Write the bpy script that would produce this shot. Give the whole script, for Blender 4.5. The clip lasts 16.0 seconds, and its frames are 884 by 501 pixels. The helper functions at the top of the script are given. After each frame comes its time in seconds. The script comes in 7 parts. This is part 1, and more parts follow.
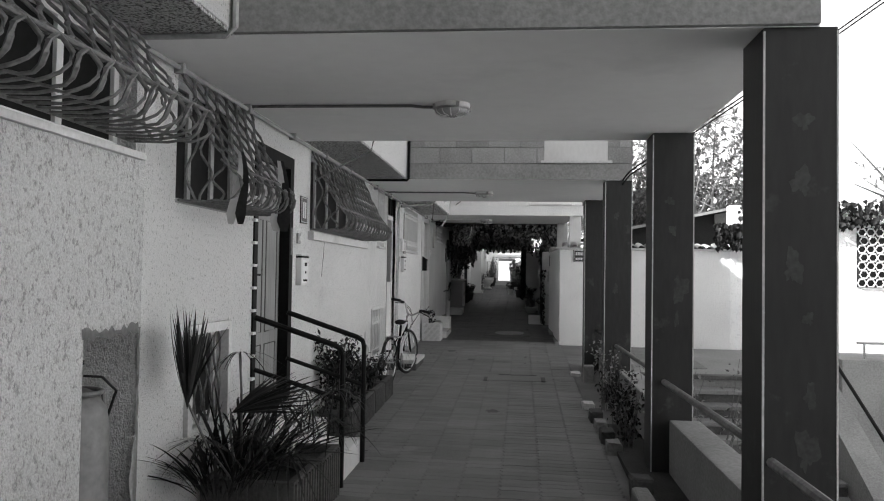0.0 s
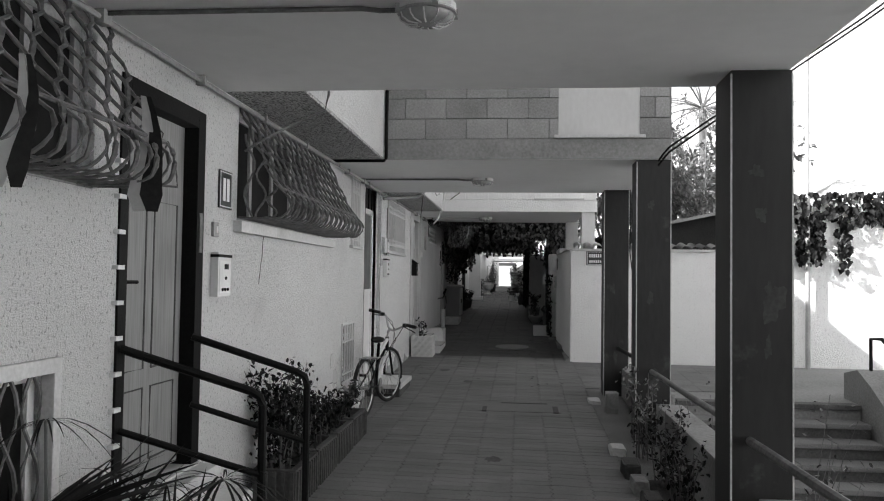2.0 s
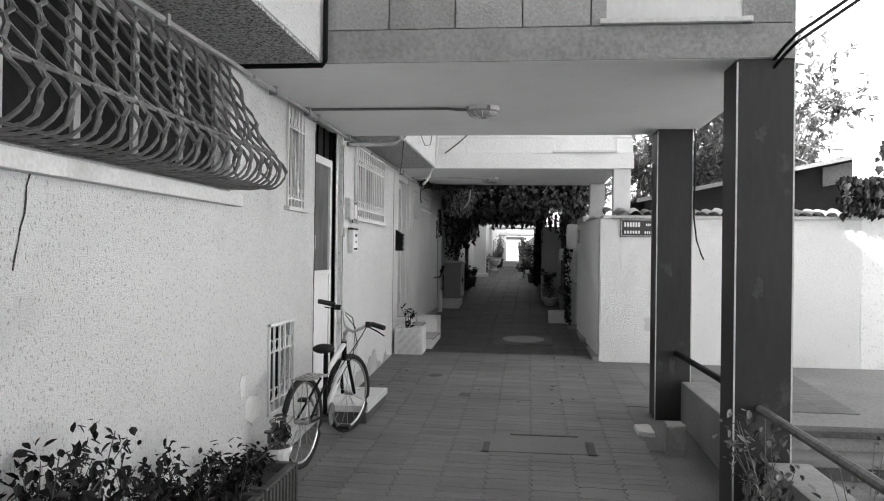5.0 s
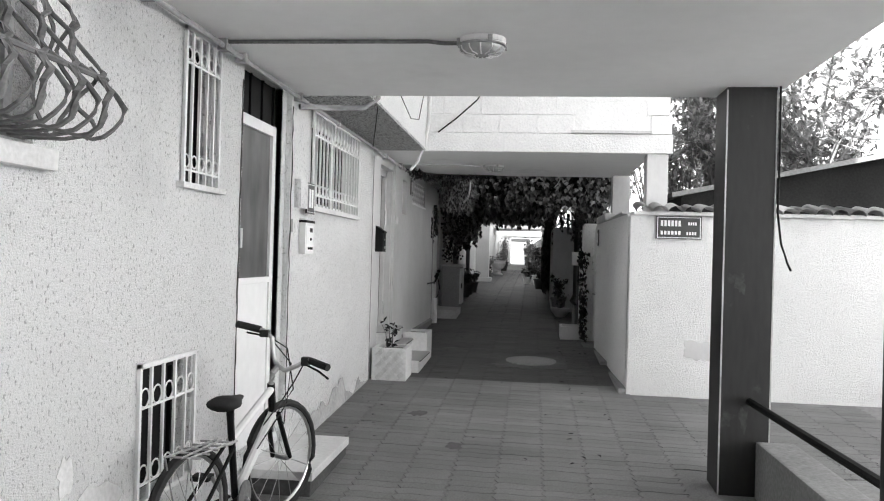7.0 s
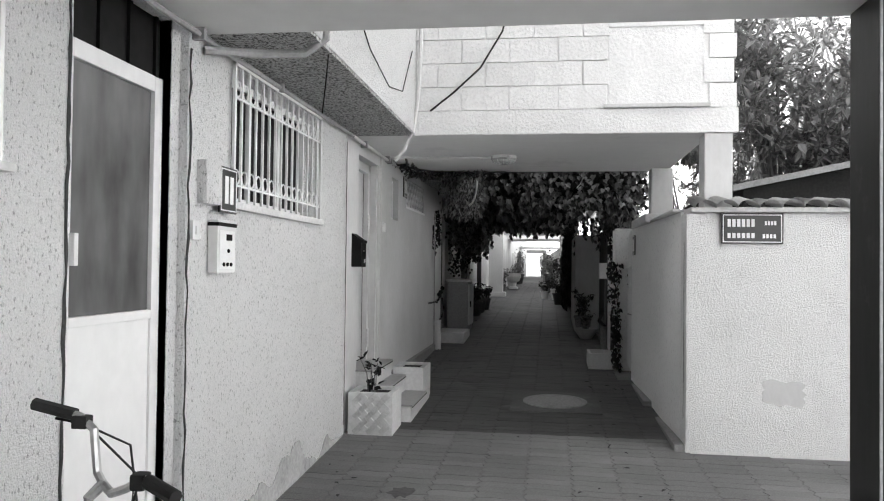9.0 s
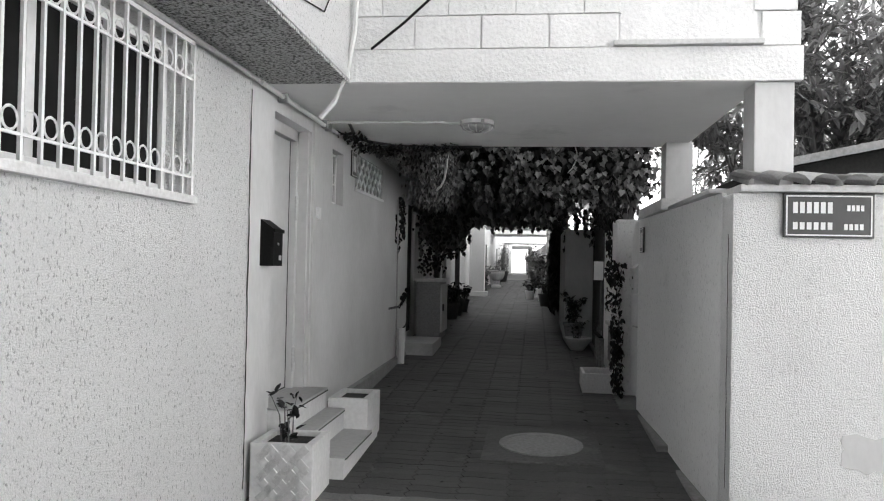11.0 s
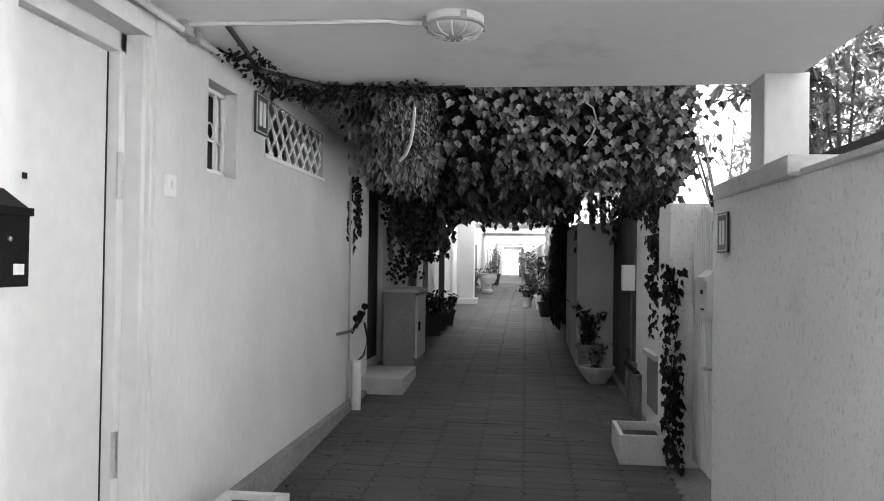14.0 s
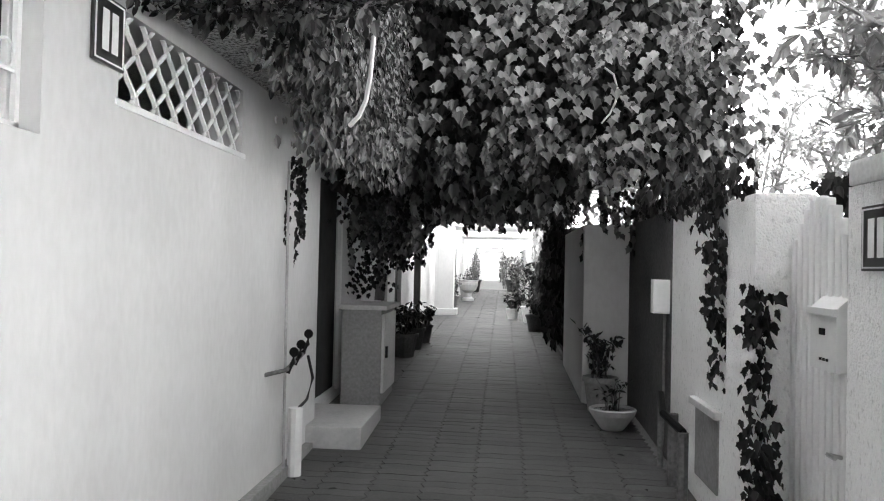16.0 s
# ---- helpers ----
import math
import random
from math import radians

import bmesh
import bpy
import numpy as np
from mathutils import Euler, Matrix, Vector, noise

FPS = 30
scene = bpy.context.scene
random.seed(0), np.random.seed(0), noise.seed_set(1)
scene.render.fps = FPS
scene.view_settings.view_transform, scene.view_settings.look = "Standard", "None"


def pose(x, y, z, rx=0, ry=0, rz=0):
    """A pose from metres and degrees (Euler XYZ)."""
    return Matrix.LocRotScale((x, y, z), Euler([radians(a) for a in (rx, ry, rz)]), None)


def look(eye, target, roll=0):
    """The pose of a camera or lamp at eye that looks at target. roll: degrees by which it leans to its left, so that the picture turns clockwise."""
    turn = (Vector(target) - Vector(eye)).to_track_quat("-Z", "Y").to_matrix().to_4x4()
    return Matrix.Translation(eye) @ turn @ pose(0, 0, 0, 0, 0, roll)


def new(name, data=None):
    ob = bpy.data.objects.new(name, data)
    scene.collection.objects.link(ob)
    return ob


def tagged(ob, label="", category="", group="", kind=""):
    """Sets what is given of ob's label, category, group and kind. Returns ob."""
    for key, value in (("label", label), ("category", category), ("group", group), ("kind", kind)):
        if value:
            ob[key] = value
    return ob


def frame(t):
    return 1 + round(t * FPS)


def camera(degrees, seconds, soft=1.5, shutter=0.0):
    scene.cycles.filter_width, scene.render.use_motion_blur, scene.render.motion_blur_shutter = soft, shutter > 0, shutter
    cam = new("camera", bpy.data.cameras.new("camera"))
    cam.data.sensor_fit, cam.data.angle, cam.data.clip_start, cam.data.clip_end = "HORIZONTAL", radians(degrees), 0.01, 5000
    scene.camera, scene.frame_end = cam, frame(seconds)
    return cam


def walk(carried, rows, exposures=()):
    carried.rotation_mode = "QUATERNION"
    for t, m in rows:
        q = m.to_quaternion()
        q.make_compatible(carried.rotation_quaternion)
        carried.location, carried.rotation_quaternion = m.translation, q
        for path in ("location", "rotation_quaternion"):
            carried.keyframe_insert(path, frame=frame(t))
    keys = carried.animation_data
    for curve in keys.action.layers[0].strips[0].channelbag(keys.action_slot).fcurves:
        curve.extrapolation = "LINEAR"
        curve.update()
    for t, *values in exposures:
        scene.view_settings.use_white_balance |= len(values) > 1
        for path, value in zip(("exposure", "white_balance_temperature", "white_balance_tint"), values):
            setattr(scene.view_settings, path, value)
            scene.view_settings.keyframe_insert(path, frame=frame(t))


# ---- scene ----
cam = camera(58.6, 16.0, soft=1.1)
PATH = [
    (0, (0.612, 0.385, 1.58), (0.41, 2.374, 1.639), 0.9),
    (0.5, (0.582, 0.918, 1.592), (0.381, 2.907, 1.656), 1.0),
    (1, (0.56, 1.425, 1.608), (0.357, 3.413, 1.678), 0.5),
    (1.5, (0.533, 1.977, 1.599), (0.33, 3.966, 1.673), 0.4),
    (2, (0.532, 2.474, 1.587), (0.33, 4.463, 1.659), 0.8),
    (2.5, (0.547, 2.943, 1.596), (0.338, 4.931, 1.642), 0.6),
    (3, (0.525, 3.454, 1.61), (0.312, 5.442, 1.66), 1.0),
    (3.5, (0.48, 4.0, 1.623), (0.269, 5.989, 1.672), 1.0),
    (4, (0.431, 4.483, 1.601), (0.221, 6.471, 1.635), 0.8),
    (4.2, (0.438, 4.687, 1.613), (0.223, 6.675, 1.634), 1.0),
    (6.3, (0.382, 6.718, 1.604), (0.154, 8.705, 1.607), 0.2),
    (6.5, (0.354, 6.974, 1.613), (0.131, 8.962, 1.62), 0.5),
    (7, (0.366, 7.439, 1.624), (0.135, 9.425, 1.634), 1.6),
    (7.5, (0.371, 7.937, 1.645), (0.132, 9.922, 1.662), 1.6),
    (8, (0.35, 8.439, 1.664), (0.098, 10.422, 1.692), 1.8),
    (8.5, (0.339, 8.941, 1.67), (0.074, 10.923, 1.704), 0.9),
    (9, (0.302, 9.408, 1.642), (0.032, 11.389, 1.684), 0.7),
    (9.5, (0.267, 9.91, 1.638), (-0.004, 11.891, 1.68), 0.7),
    (9.7, (0.241, 10.132, 1.658), (-0.006, 12.117, 1.696), 0.7),
    (11.8, (0.335, 11.962, 1.677), (0.094, 13.947, 1.707), 1.4),
    (12, (0.336, 12.147, 1.667), (0.077, 14.13, 1.699), 1.5),
    (12.5, (0.28, 12.564, 1.696), (0.004, 14.544, 1.733), 0.6),
    (13, (0.227, 13.018, 1.709), (-0.064, 14.997, 1.744), 0.5),
    (13.5, (0.189, 13.46, 1.721), (-0.112, 15.436, 1.763), 0.0),
    (14, (0.159, 13.929, 1.717), (-0.052, 15.917, 1.751), 0.8),
    (14.5, (0.147, 14.341, 1.711), (-0.072, 16.329, 1.735), 1.6),
    (15, (0.097, 14.787, 1.732), (-0.125, 16.775, 1.755), 1.3),
    (15.5, (0.061, 15.223, 1.754), (-0.094, 17.217, 1.785), 1.6),
    (16, (0.007, 15.693, 1.78), (-0.149, 17.686, 1.823), 1.3),
]

# exposures follow the clip's own brightening as the path moves on
EXPO = [(0.0, 1.95), (0.5, 2.55), (1.0, 2.93), (1.5, 2.86), (2.0, 1.9), (2.5, 1.52), (3.0, 2.16), (3.5, 2.48), (4.0, 2.46), (6.5, 2.88), (7.0, 2.96), (8.0, 2.76), (9.0, 2.84), (9.5, 2.92), (12.0, 2.92), (13.0, 3.25), (14.0, 3.8), (15.0, 4.3), (16.0, 4.58)]
walk(cam, [(t, look(eye, target, roll)) for t, eye, target, roll in PATH], EXPO)

# ---- world and sun ----
world = bpy.data.worlds.new("sky")
scene.world = world
world.use_nodes = True
wn, wl = world.node_tree.nodes, world.node_tree.links
wn.clear()
sky = wn.new("ShaderNodeTexSky")
sky.sky_type = "NISHITA"
sky.sun_disc = False
sky.sun_elevation = radians(37.5)
sky.sun_rotation = radians(248)
grey = wn.new("ShaderNodeRGBToBW")          # the film is black and white
back = wn.new("ShaderNodeBackground")
back.inputs["Strength"].default_value = 0.15
wout = wn.new("ShaderNodeOutputWorld")
wl.new(sky.outputs[0], grey.inputs[0])
wl.new(grey.outputs[0], back.inputs[0])
wl.new(back.outputs[0], wout.inputs[0])
sun_data = bpy.data.lights.new("sun", "SUN")
sun_data.energy, sun_data.angle = 4.0, radians(0.5)
sun = new("sun", sun_data)
sun.matrix_world = look((0, 0, 20), (0.75, 0.30, 20 - 0.62))

# ---- materials ----
def mat(name, dark, light, rough=0.8, fine=60.0, large=1.6, bump=0.3, depth=0.01, stretch=(1, 1, 1), metal=0.0, fine_mix=0.5,
        per_object=0.0, per_island=0.0, stain=None, spec=0.3, through_light=0.0):
    """Grey surface: a large and a fine variation between dark and light, with relief."""
    m = bpy.data.materials.new(name)
    m.use_nodes = True
    n, l = m.node_tree.nodes, m.node_tree.links
    bsdf = n["Principled BSDF"]
    bsdf.inputs["Roughness"].default_value = rough
    bsdf.inputs["Metallic"].default_value = metal
    bsdf.inputs["Specular IOR Level"].default_value = spec
    geo = n.new("ShaderNodeNewGeometry")
    mp = n.new("ShaderNodeMapping")
    mp.inputs["Scale"].default_value = stretch
    l.new(geo.outputs["Position"], mp.inputs[0])
    a, b = n.new("ShaderNodeTexNoise"), n.new("ShaderNodeTexNoise")
    a.inputs["Scale"].default_value, a.inputs["Detail"].default_value = fine, 4
    b.inputs["Scale"].default_value, b.inputs["Detail"].default_value = large, 5
    l.new(mp.outputs[0], a.inputs[0])
    l.new(geo.outputs["Position"], b.inputs[0])
    mix = n.new("ShaderNodeMix")
    mix.inputs[0].default_value = fine_mix
    l.new(b.outputs[0], mix.inputs[2])
    l.new(a.outputs[0], mix.inputs[3])
    value = mix.outputs[0]
    if per_object or per_island:
        src = n.new("ShaderNodeObjectInfo").outputs["Random"] if per_object else geo.outputs["Random Per Island"]
        k = n.new("ShaderNodeMath")
        k.operation = "MULTIPLY_ADD"
        k.inputs[1].default_value = per_object or per_island
        k.inputs[2].default_value = -(per_object or per_island) / 2
        l.new(src, k.inputs[0])
        add = n.new("ShaderNodeMath")
        l.new(value, add.inputs[0])
        l.new(k.outputs[0], add.inputs[1])
        value = add.outputs[0]
    ramp = n.new("ShaderNodeValToRGB")
    ramp.color_ramp.elements[0].position, ramp.color_ramp.elements[1].position = 0.32, 0.68
    ramp.color_ramp.elements[0].color = (dark, dark, dark, 1)
    ramp.color_ramp.elements[1].color = (light, light, light, 1)
    l.new(value, ramp.inputs[0])
    colour = ramp.outputs[0]
    if stain:
        amount, size, tone = stain
        c = n.new("ShaderNodeTexNoise")
        c.inputs["Scale"].default_value, c.inputs["Detail"].default_value = size, 6
        c.inputs["Roughness"].default_value = 0.65
        l.new(geo.outputs["Position"], c.inputs[0])
        r2 = n.new("ShaderNodeValToRGB")
        r2.color_ramp.elements[0].position, r2.color_ramp.elements[1].position = 0.60, 0.68
        r2.color_ramp.elements[1].color = (amount, amount, amount, 1)
        l.new(c.outputs[0], r2.inputs[0])
        mx = n.new("ShaderNodeMix")
        mx.data_type = "RGBA"
        mx.inputs[7].default_value = (tone, tone, tone, 1)
        l.new(r2.outputs[0], mx.inputs[0])
        l.new(colour, mx.inputs[6])
        colour = mx.outputs[2]
    l.new(colour, bsdf.inputs["Base Color"])
    if bump:
        bp = n.new("ShaderNodeBump")
        bp.inputs["Strength"].default_value, bp.inputs["Distance"].default_value = bump, depth
        l.new(a.outputs[0], bp.inputs["Height"])
        l.new(bp.outputs[0], bsdf.inputs["Normal"])
    if through_light:
        thin = n.new("ShaderNodeBsdfTranslucent")
        l.new(colour, thin.inputs["Color"])
        both = n.new("ShaderNodeMixShader")
        both.inputs[0].default_value = through_light
        l.new(bsdf.outputs[0], both.inputs[1])
        l.new(thin.outputs[0], both.inputs[2])
        l.new(both.outputs[0], n["Material Output"].inputs[0])
    return m


def roughcast(name, tone, pits, size, bump, pit=(0.27, 0.43), grain_mix=0.75):
    """Thrown plaster: lumps with pits darkened in the colour for their shade, drawn out a little downwards."""
    m = mat(name, tone * 0.88, tone, 0.9, size, 0.9, bump, 0.02, (1, 1, 0.42), fine_mix=0.35, stain=(0.35, 0.8, tone * 0.72))
    n, l = m.node_tree.nodes, m.node_tree.links
    bsdf, bp = n["Principled BSDF"], next(x for x in n if x.type == "BUMP")
    geo = next(x for x in n if x.type == "NEW_GEOMETRY")
    mp = n.new("ShaderNodeMapping")
    mp.inputs["Scale"].default_value = (1, 1, 0.7)
    l.new(geo.outputs["Position"], mp.inputs[0])
    v = n.new("ShaderNodeTexNoise")
    v.inputs["Scale"].default_value, v.inputs["Detail"].default_value, v.inputs["Roughness"].default_value = size * 0.75, 4, 0.6
    v.inputs["Distortion"].default_value = 0.0
    l.new(mp.outputs[0], v.inputs[0])
    r = n.new("ShaderNodeValToRGB")
    r.color_ramp.elements[0].position, r.color_ramp.elements[1].position = pit
    l.new(v.outputs[0], r.inputs[0])
    g = n.new("ShaderNodeTexNoise")
    g.inputs["Scale"].default_value, g.inputs["Detail"].default_value = size * 2.3, 3
    l.new(mp.outputs[0], g.inputs[0])
    rg = n.new("ShaderNodeValToRGB")
    rg.color_ramp.elements[0].position, rg.color_ramp.elements[1].position = 0.36, 0.60
    rg.color_ramp.elements[0].color = (0.62, 0.62, 0.62, 1)
    l.new(g.outputs[0], rg.inputs[0])
    hsum = n.new("ShaderNodeMath")
    hsum.operation = "MULTIPLY_ADD"
    hsum.inputs[1].default_value = 1.0
    l.new(g.outputs[0], hsum.inputs[0])
    l.new(v.outputs[0], hsum.inputs[2])
    l.new(hsum.outputs[0], bp.inputs["Height"])
    first = bsdf.inputs["Base Color"].links[0].from_socket
    grain = n.new("ShaderNodeMix")
    grain.data_type, grain.blend_type = "RGBA", "MULTIPLY"
    grain.inputs[0].default_value = grain_mix
    l.new(first, grain.inputs[6])
    l.new(rg.outputs[0], grain.inputs[7])
    old = grain.outputs[2]
    mx = n.new("ShaderNodeMix")
    mx.data_type, mx.blend_type = "RGBA", "MULTIPLY"
    mx.inputs[0].default_value = pits
    l.new(old, mx.inputs[6])
    l.new(r.outputs[0], mx.inputs[7])
    l.new(mx.outputs[2], bsdf.inputs["Base Color"])
    return m


PLASTER = roughcast("roughcast_plaster", 0.97, 0.45, 98, 1.0, (0.33, 0.43), 0.38)
# greyer roughcast for the near wall and the niche
PLASTER_GREY = roughcast("grey_roughcast", 0.74, 0.45, 62, 1.0, (0.33, 0.47), 0.6)
PLASTER_COARSE = roughcast("coarse_roughcast", 0.96, 0.2, 62, 0.7, (0.33, 0.43), 0.12)
PLASTER_STAINED = roughcast("stained_roughcast", 0.9, 0.2, 75, 0.8, (0.31, 0.40), 0.35)
PLASTER_SMOOTH = mat("smooth_plaster", 0.50, 0.63, 0.85, 30, 1.2, 0.14, 0.01, (1, 1, 0.45), fine_mix=0.3, stain=(0.25, 1.1, 0.55))
SOFFIT_WHITE = mat("white_painted_soffit", 0.84, 0.92, 0.8, 8, 0.7, 0.05, 0.01, fine_mix=0.3, stain=(0.25, 1.3, 0.5))
SOFFIT = mat("painted_soffit", 0.76, 0.85, 0.8, 8, 0.7, 0.05, 0.01, fine_mix=0.3, stain=(0.12, 0.9, 0.38))
SOFFIT_ROUGH = roughcast("pebbled_soffit", 0.85, 0.88, 85, 1.0, (0.38, 0.54))
BLOCK = mat("grey_concrete_block", 0.20, 0.36, 0.95, 55, 2.2, 0.5, 0.01, per_object=0.22, stain=(0.3, 3.0, 0.42))
BLOCK_WHITE = mat("whitewashed_block", 0.66, 0.82, 0.9, 45, 2.5, 0.6, 0.012, per_object=0.1, stain=(0.3, 3.0, 0.55))
MORTAR = mat("mortar", 0.15, 0.26, 0.95, 70, 2, 0.4)
MORTAR_WHITE = mat("whitewashed_mortar", 0.78, 0.86, 0.95, 70, 2, 0.4)
CONCRETE = mat("grey_concrete", 0.17, 0.32, 0.9, 40, 1.4, 0.35, stain=(0.35, 1.6, 0.18))
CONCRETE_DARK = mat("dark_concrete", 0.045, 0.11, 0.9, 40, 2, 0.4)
CONCRETE_PALE = mat("pale_concrete", 0.45, 0.66, 0.85, 50, 1.8, 0.25, stain=(0.3, 2.0, 0.3))
POST = mat("dark_painted_column", 0.016, 0.029, 0.5, 30, 1.6, 0.06, 0.01, (1, 1, 0.2), stain=(0.5, 3.4, 0.075), spec=0.3)
POST_EDGE = mat("worn_column_edge", 0.35, 0.6, 0.6, 60, 4, 0.1)
PAVER = mat("worn_paver", 0.115, 0.225, 0.8, 90, 1.1, 0.35, 0.006, per_object=0.12, stain=(0.4, 0.9, 0.27))
PAVER_STUFF = mat("worn_paver_field", 0.115, 0.225, 0.8, 90, 1.1, 0.35, 0.006, per_island=0.12, stain=(0.4, 0.9, 0.27))
# darker copy of the pavers: shade under bridge and vines is in its colour
PAVER_SHADED = mat("shaded_covered_paver", 0.035, 0.09, 0.7, 90, 1.3, 0.35, 0.006, per_island=0.12, stain=(0.45, 1.6, 0.15))
JOINT = mat("paving_joint", 0.09, 0.22, 0.95, 80, 1.5, 0.4)
LANE = mat("dusty_lane_concrete", 0.12, 0.2, 0.9, 45, 1.4, 0.3, stain=(0.55, 1.9, 0.24))
# stone darkened in colour for the shade over stairs and lower yard
STAIR = mat("dark_stair_stone", 0.05, 0.13, 0.9, 40, 1.6, 0.4, stain=(0.45, 2.0, 0.19))
GROUND = mat("dusty_ground", 0.16, 0.28, 0.95, 30, 0.7, 0.4, stain=(0.4, 0.6, 0.42))
TREAD = mat("worn_stone_tread", 0.34, 0.46, 0.5, 35, 2.0, 0.06, stain=(0.3, 2.2, 0.26))
STEP_STONE = mat("pale_step_stone", 0.55, 0.72, 0.5, 35, 2.0, 0.06, stain=(0.25, 2.2, 0.4))
BLACK_STEEL = mat("black_painted_steel", 0.004, 0.010, 0.55, 60, 4, 0.08, spec=0.12)
WHITE_STEEL = mat("white_painted_metal", 0.68, 0.8, 0.4, 50, 3, 0.05, spec=0.5)
GRILLE_STEEL = mat("weathered_grille_steel", 0.07, 0.2, 0.6, 40, 5, 0.1, spec=0.4)
GALV = mat("grey_conduit", 0.25, 0.42, 0.5, 50, 4, 0.05)
DOOR_WOOD = mat("worn_panel_door", 0.16, 0.32, 0.55, 22, 1.5, 0.12, 0.004, (3, 3, 0.15))
DOOR_WHITE = mat("white_door_paint", 0.66, 0.74, 0.45, 14, 1.2, 0.03)
DOOR_PALE = mat("pale_grey_door_paint", 0.50, 0.58, 0.45, 14, 1.2, 0.03)
# near-black colour stands in for the unlit inside of openings
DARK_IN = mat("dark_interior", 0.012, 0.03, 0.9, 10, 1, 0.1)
# opaque near-black panes with little reflection
DARK_GLASS = mat("dark_window_glass", 0.008, 0.02, 0.4, 12, 2, 0.0, spec=0.05)
SCUFF = mat("scuffed_column_paint", 0.032, 0.065, 0.8, 40, 5, 0.1)
FROSTED = mat("dusty_dark_panel", 0.035, 0.15, 0.35, 9, 2.6, 0.05, 0.01, (1, 1, 0.3), spec=0.4)
PLATE = mat("dark_enamel", 0.03, 0.045, 0.3, 30, 4, 0.02, spec=0.5)
WHITE_LETTER = mat("white_lettering", 0.75, 0.8, 0.6, 60, 4, 0.0)
LAMP_GLASS = mat("ribbed_lamp_glass", 0.36, 0.48, 0.25, 30, 4, 0.1, spec=0.6)
LEAF = mat("leaf", 0.016, 0.18, 0.36, 14, 2, 0.1, per_island=0.85, spec=0.5, through_light=0.25)
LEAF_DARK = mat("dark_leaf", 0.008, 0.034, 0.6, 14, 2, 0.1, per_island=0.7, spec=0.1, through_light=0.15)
# paler copy of the leaf, with sunlit brightness put into its colour
LEAF_PALE = mat("pale_leaf", 0.12, 0.27, 0.7, 14, 2, 0.1, per_island=0.6, through_light=0.4)
BARK = mat("bark", 0.08, 0.17, 0.9, 30, 3, 0.6, 0.01, (1, 1, 0.3))
SOIL = mat("soil", 0.03, 0.06, 0.95, 50, 5, 0.7, 0.02)
RUBBER = mat("black_rubber", 0.012, 0.025, 0.7, 60, 5, 0.1)
CHROME = mat("dull_chrome", 0.4, 0.55, 0.3, 40, 5, 0.02, metal=0.9)
TILE = mat("clay_roof_tile", 0.3, 0.5, 0.85, 40, 2, 0.4, per_object=0.3, stain=(0.4, 4, 0.16))
# near-black for canvas and cloth, also for surfaces painted as shaded
CANVAS_SHADE = mat("dark_canvas_and_shade", 0.02, 0.045, 0.9, 40, 2, 0.2)
CLOTH = mat("pale_cloth", 0.5, 0.62, 0.9, 40, 3, 0.1)
PLASTIC_WHITE = mat("pale_plastic", 0.62, 0.7, 0.45, 30, 3, 0.02)
GAS = mat("worn_gas_bottle_paint", 0.10, 0.2, 0.5, 25, 4, 0.1, stain=(0.5, 6, 0.09), spec=0.5)

# ---- mesh helpers ----
def B():
    return bmesh.new()


def box(bm, x0, x1, y0, y1, z0, z1, bevel=0.0):
    r = bmesh.ops.create_cube(bm, size=1.0, matrix=Matrix.Translation(((x0 + x1) / 2, (y0 + y1) / 2, (z0 + z1) / 2)) @ Matrix.Diagonal((x1 - x0, y1 - y0, z1 - z0, 1)))
    if bevel:
        edges = {e for v in r["verts"] for e in v.link_edges}
        bmesh.ops.bevel(bm, geom=list(edges), offset=bevel, segments=2, affect="EDGES", profile=0.7)
    return bm


def tube(bm, pts, r, n=8, closed=False, flat=1.0):
    """A round bar along points; flat squeezes it along the second cross axis."""
    pts = [Vector(p) for p in pts]
    rings = []
    count = len(pts)
    for i, p in enumerate(pts):
        a = pts[(i - 1) % count] if (i or closed) else p
        b = pts[(i + 1) % count] if (i < count - 1 or closed) else p
        d = (b - a).normalized()
        up = Vector((0, 0, 1)) if abs(d.z) < 0.95 else Vector((0, 1, 0))
        u = d.cross(up).normalized()
        w = d.cross(u).normalized()
        rr = r[i] if isinstance(r, (list, tuple)) else r
        rings.append([bm.verts.new(p + u * math.cos(2 * math.pi * k / n) * rr + w * math.sin(2 * math.pi * k / n) * rr * flat) for k in range(n)])
    for i in range(count if closed else count - 1):
        a, b = rings[i], rings[(i + 1) % count]
        for k in range(n):
            bm.faces.new((a[k], a[(k + 1) % n], b[(k + 1) % n], b[k]))
    if not closed:
        bm.faces.new(rings[0][::-1])
        bm.faces.new(rings[-1])
    return bm


def lathe(bm, profile, centre, n=20, axis="z"):
    """A turned shape from (radius, height) pairs."""
    cx, cy, cz = centre
    rings = []
    for r, h in profile:
        ring = []
        for k in range(n):
            a = 2 * math.pi * k / n
            u, v = max(r, 1e-4) * math.cos(a), max(r, 1e-4) * math.sin(a)
            p = (cx + u, cy + v, cz + h) if axis == "z" else (cx + h, cy + u, cz + v) if axis == "x" else (cx + u, cy + h, cz + v)
            ring.append(bm.verts.new(p))
        rings.append(ring)
    for a, b in zip(rings, rings[1:]):
        for k in range(n):
            bm.faces.new((a[k], a[(k + 1) % n], b[(k + 1) % n], b[k]))
    bm.faces.new(rings[0][::-1])
    bm.faces.new(rings[-1])
    return bm


def finish(bm, name, material, smooth=False):
    bmesh.ops.recalc_face_normals(bm, faces=bm.faces[:])
    me = bpy.data.meshes.new(name)
    bm.to_mesh(me)
    bm.free()
    me.materials.append(material)
    if smooth:
        for p in me.polygons:
            p.use_smooth = True
    return me


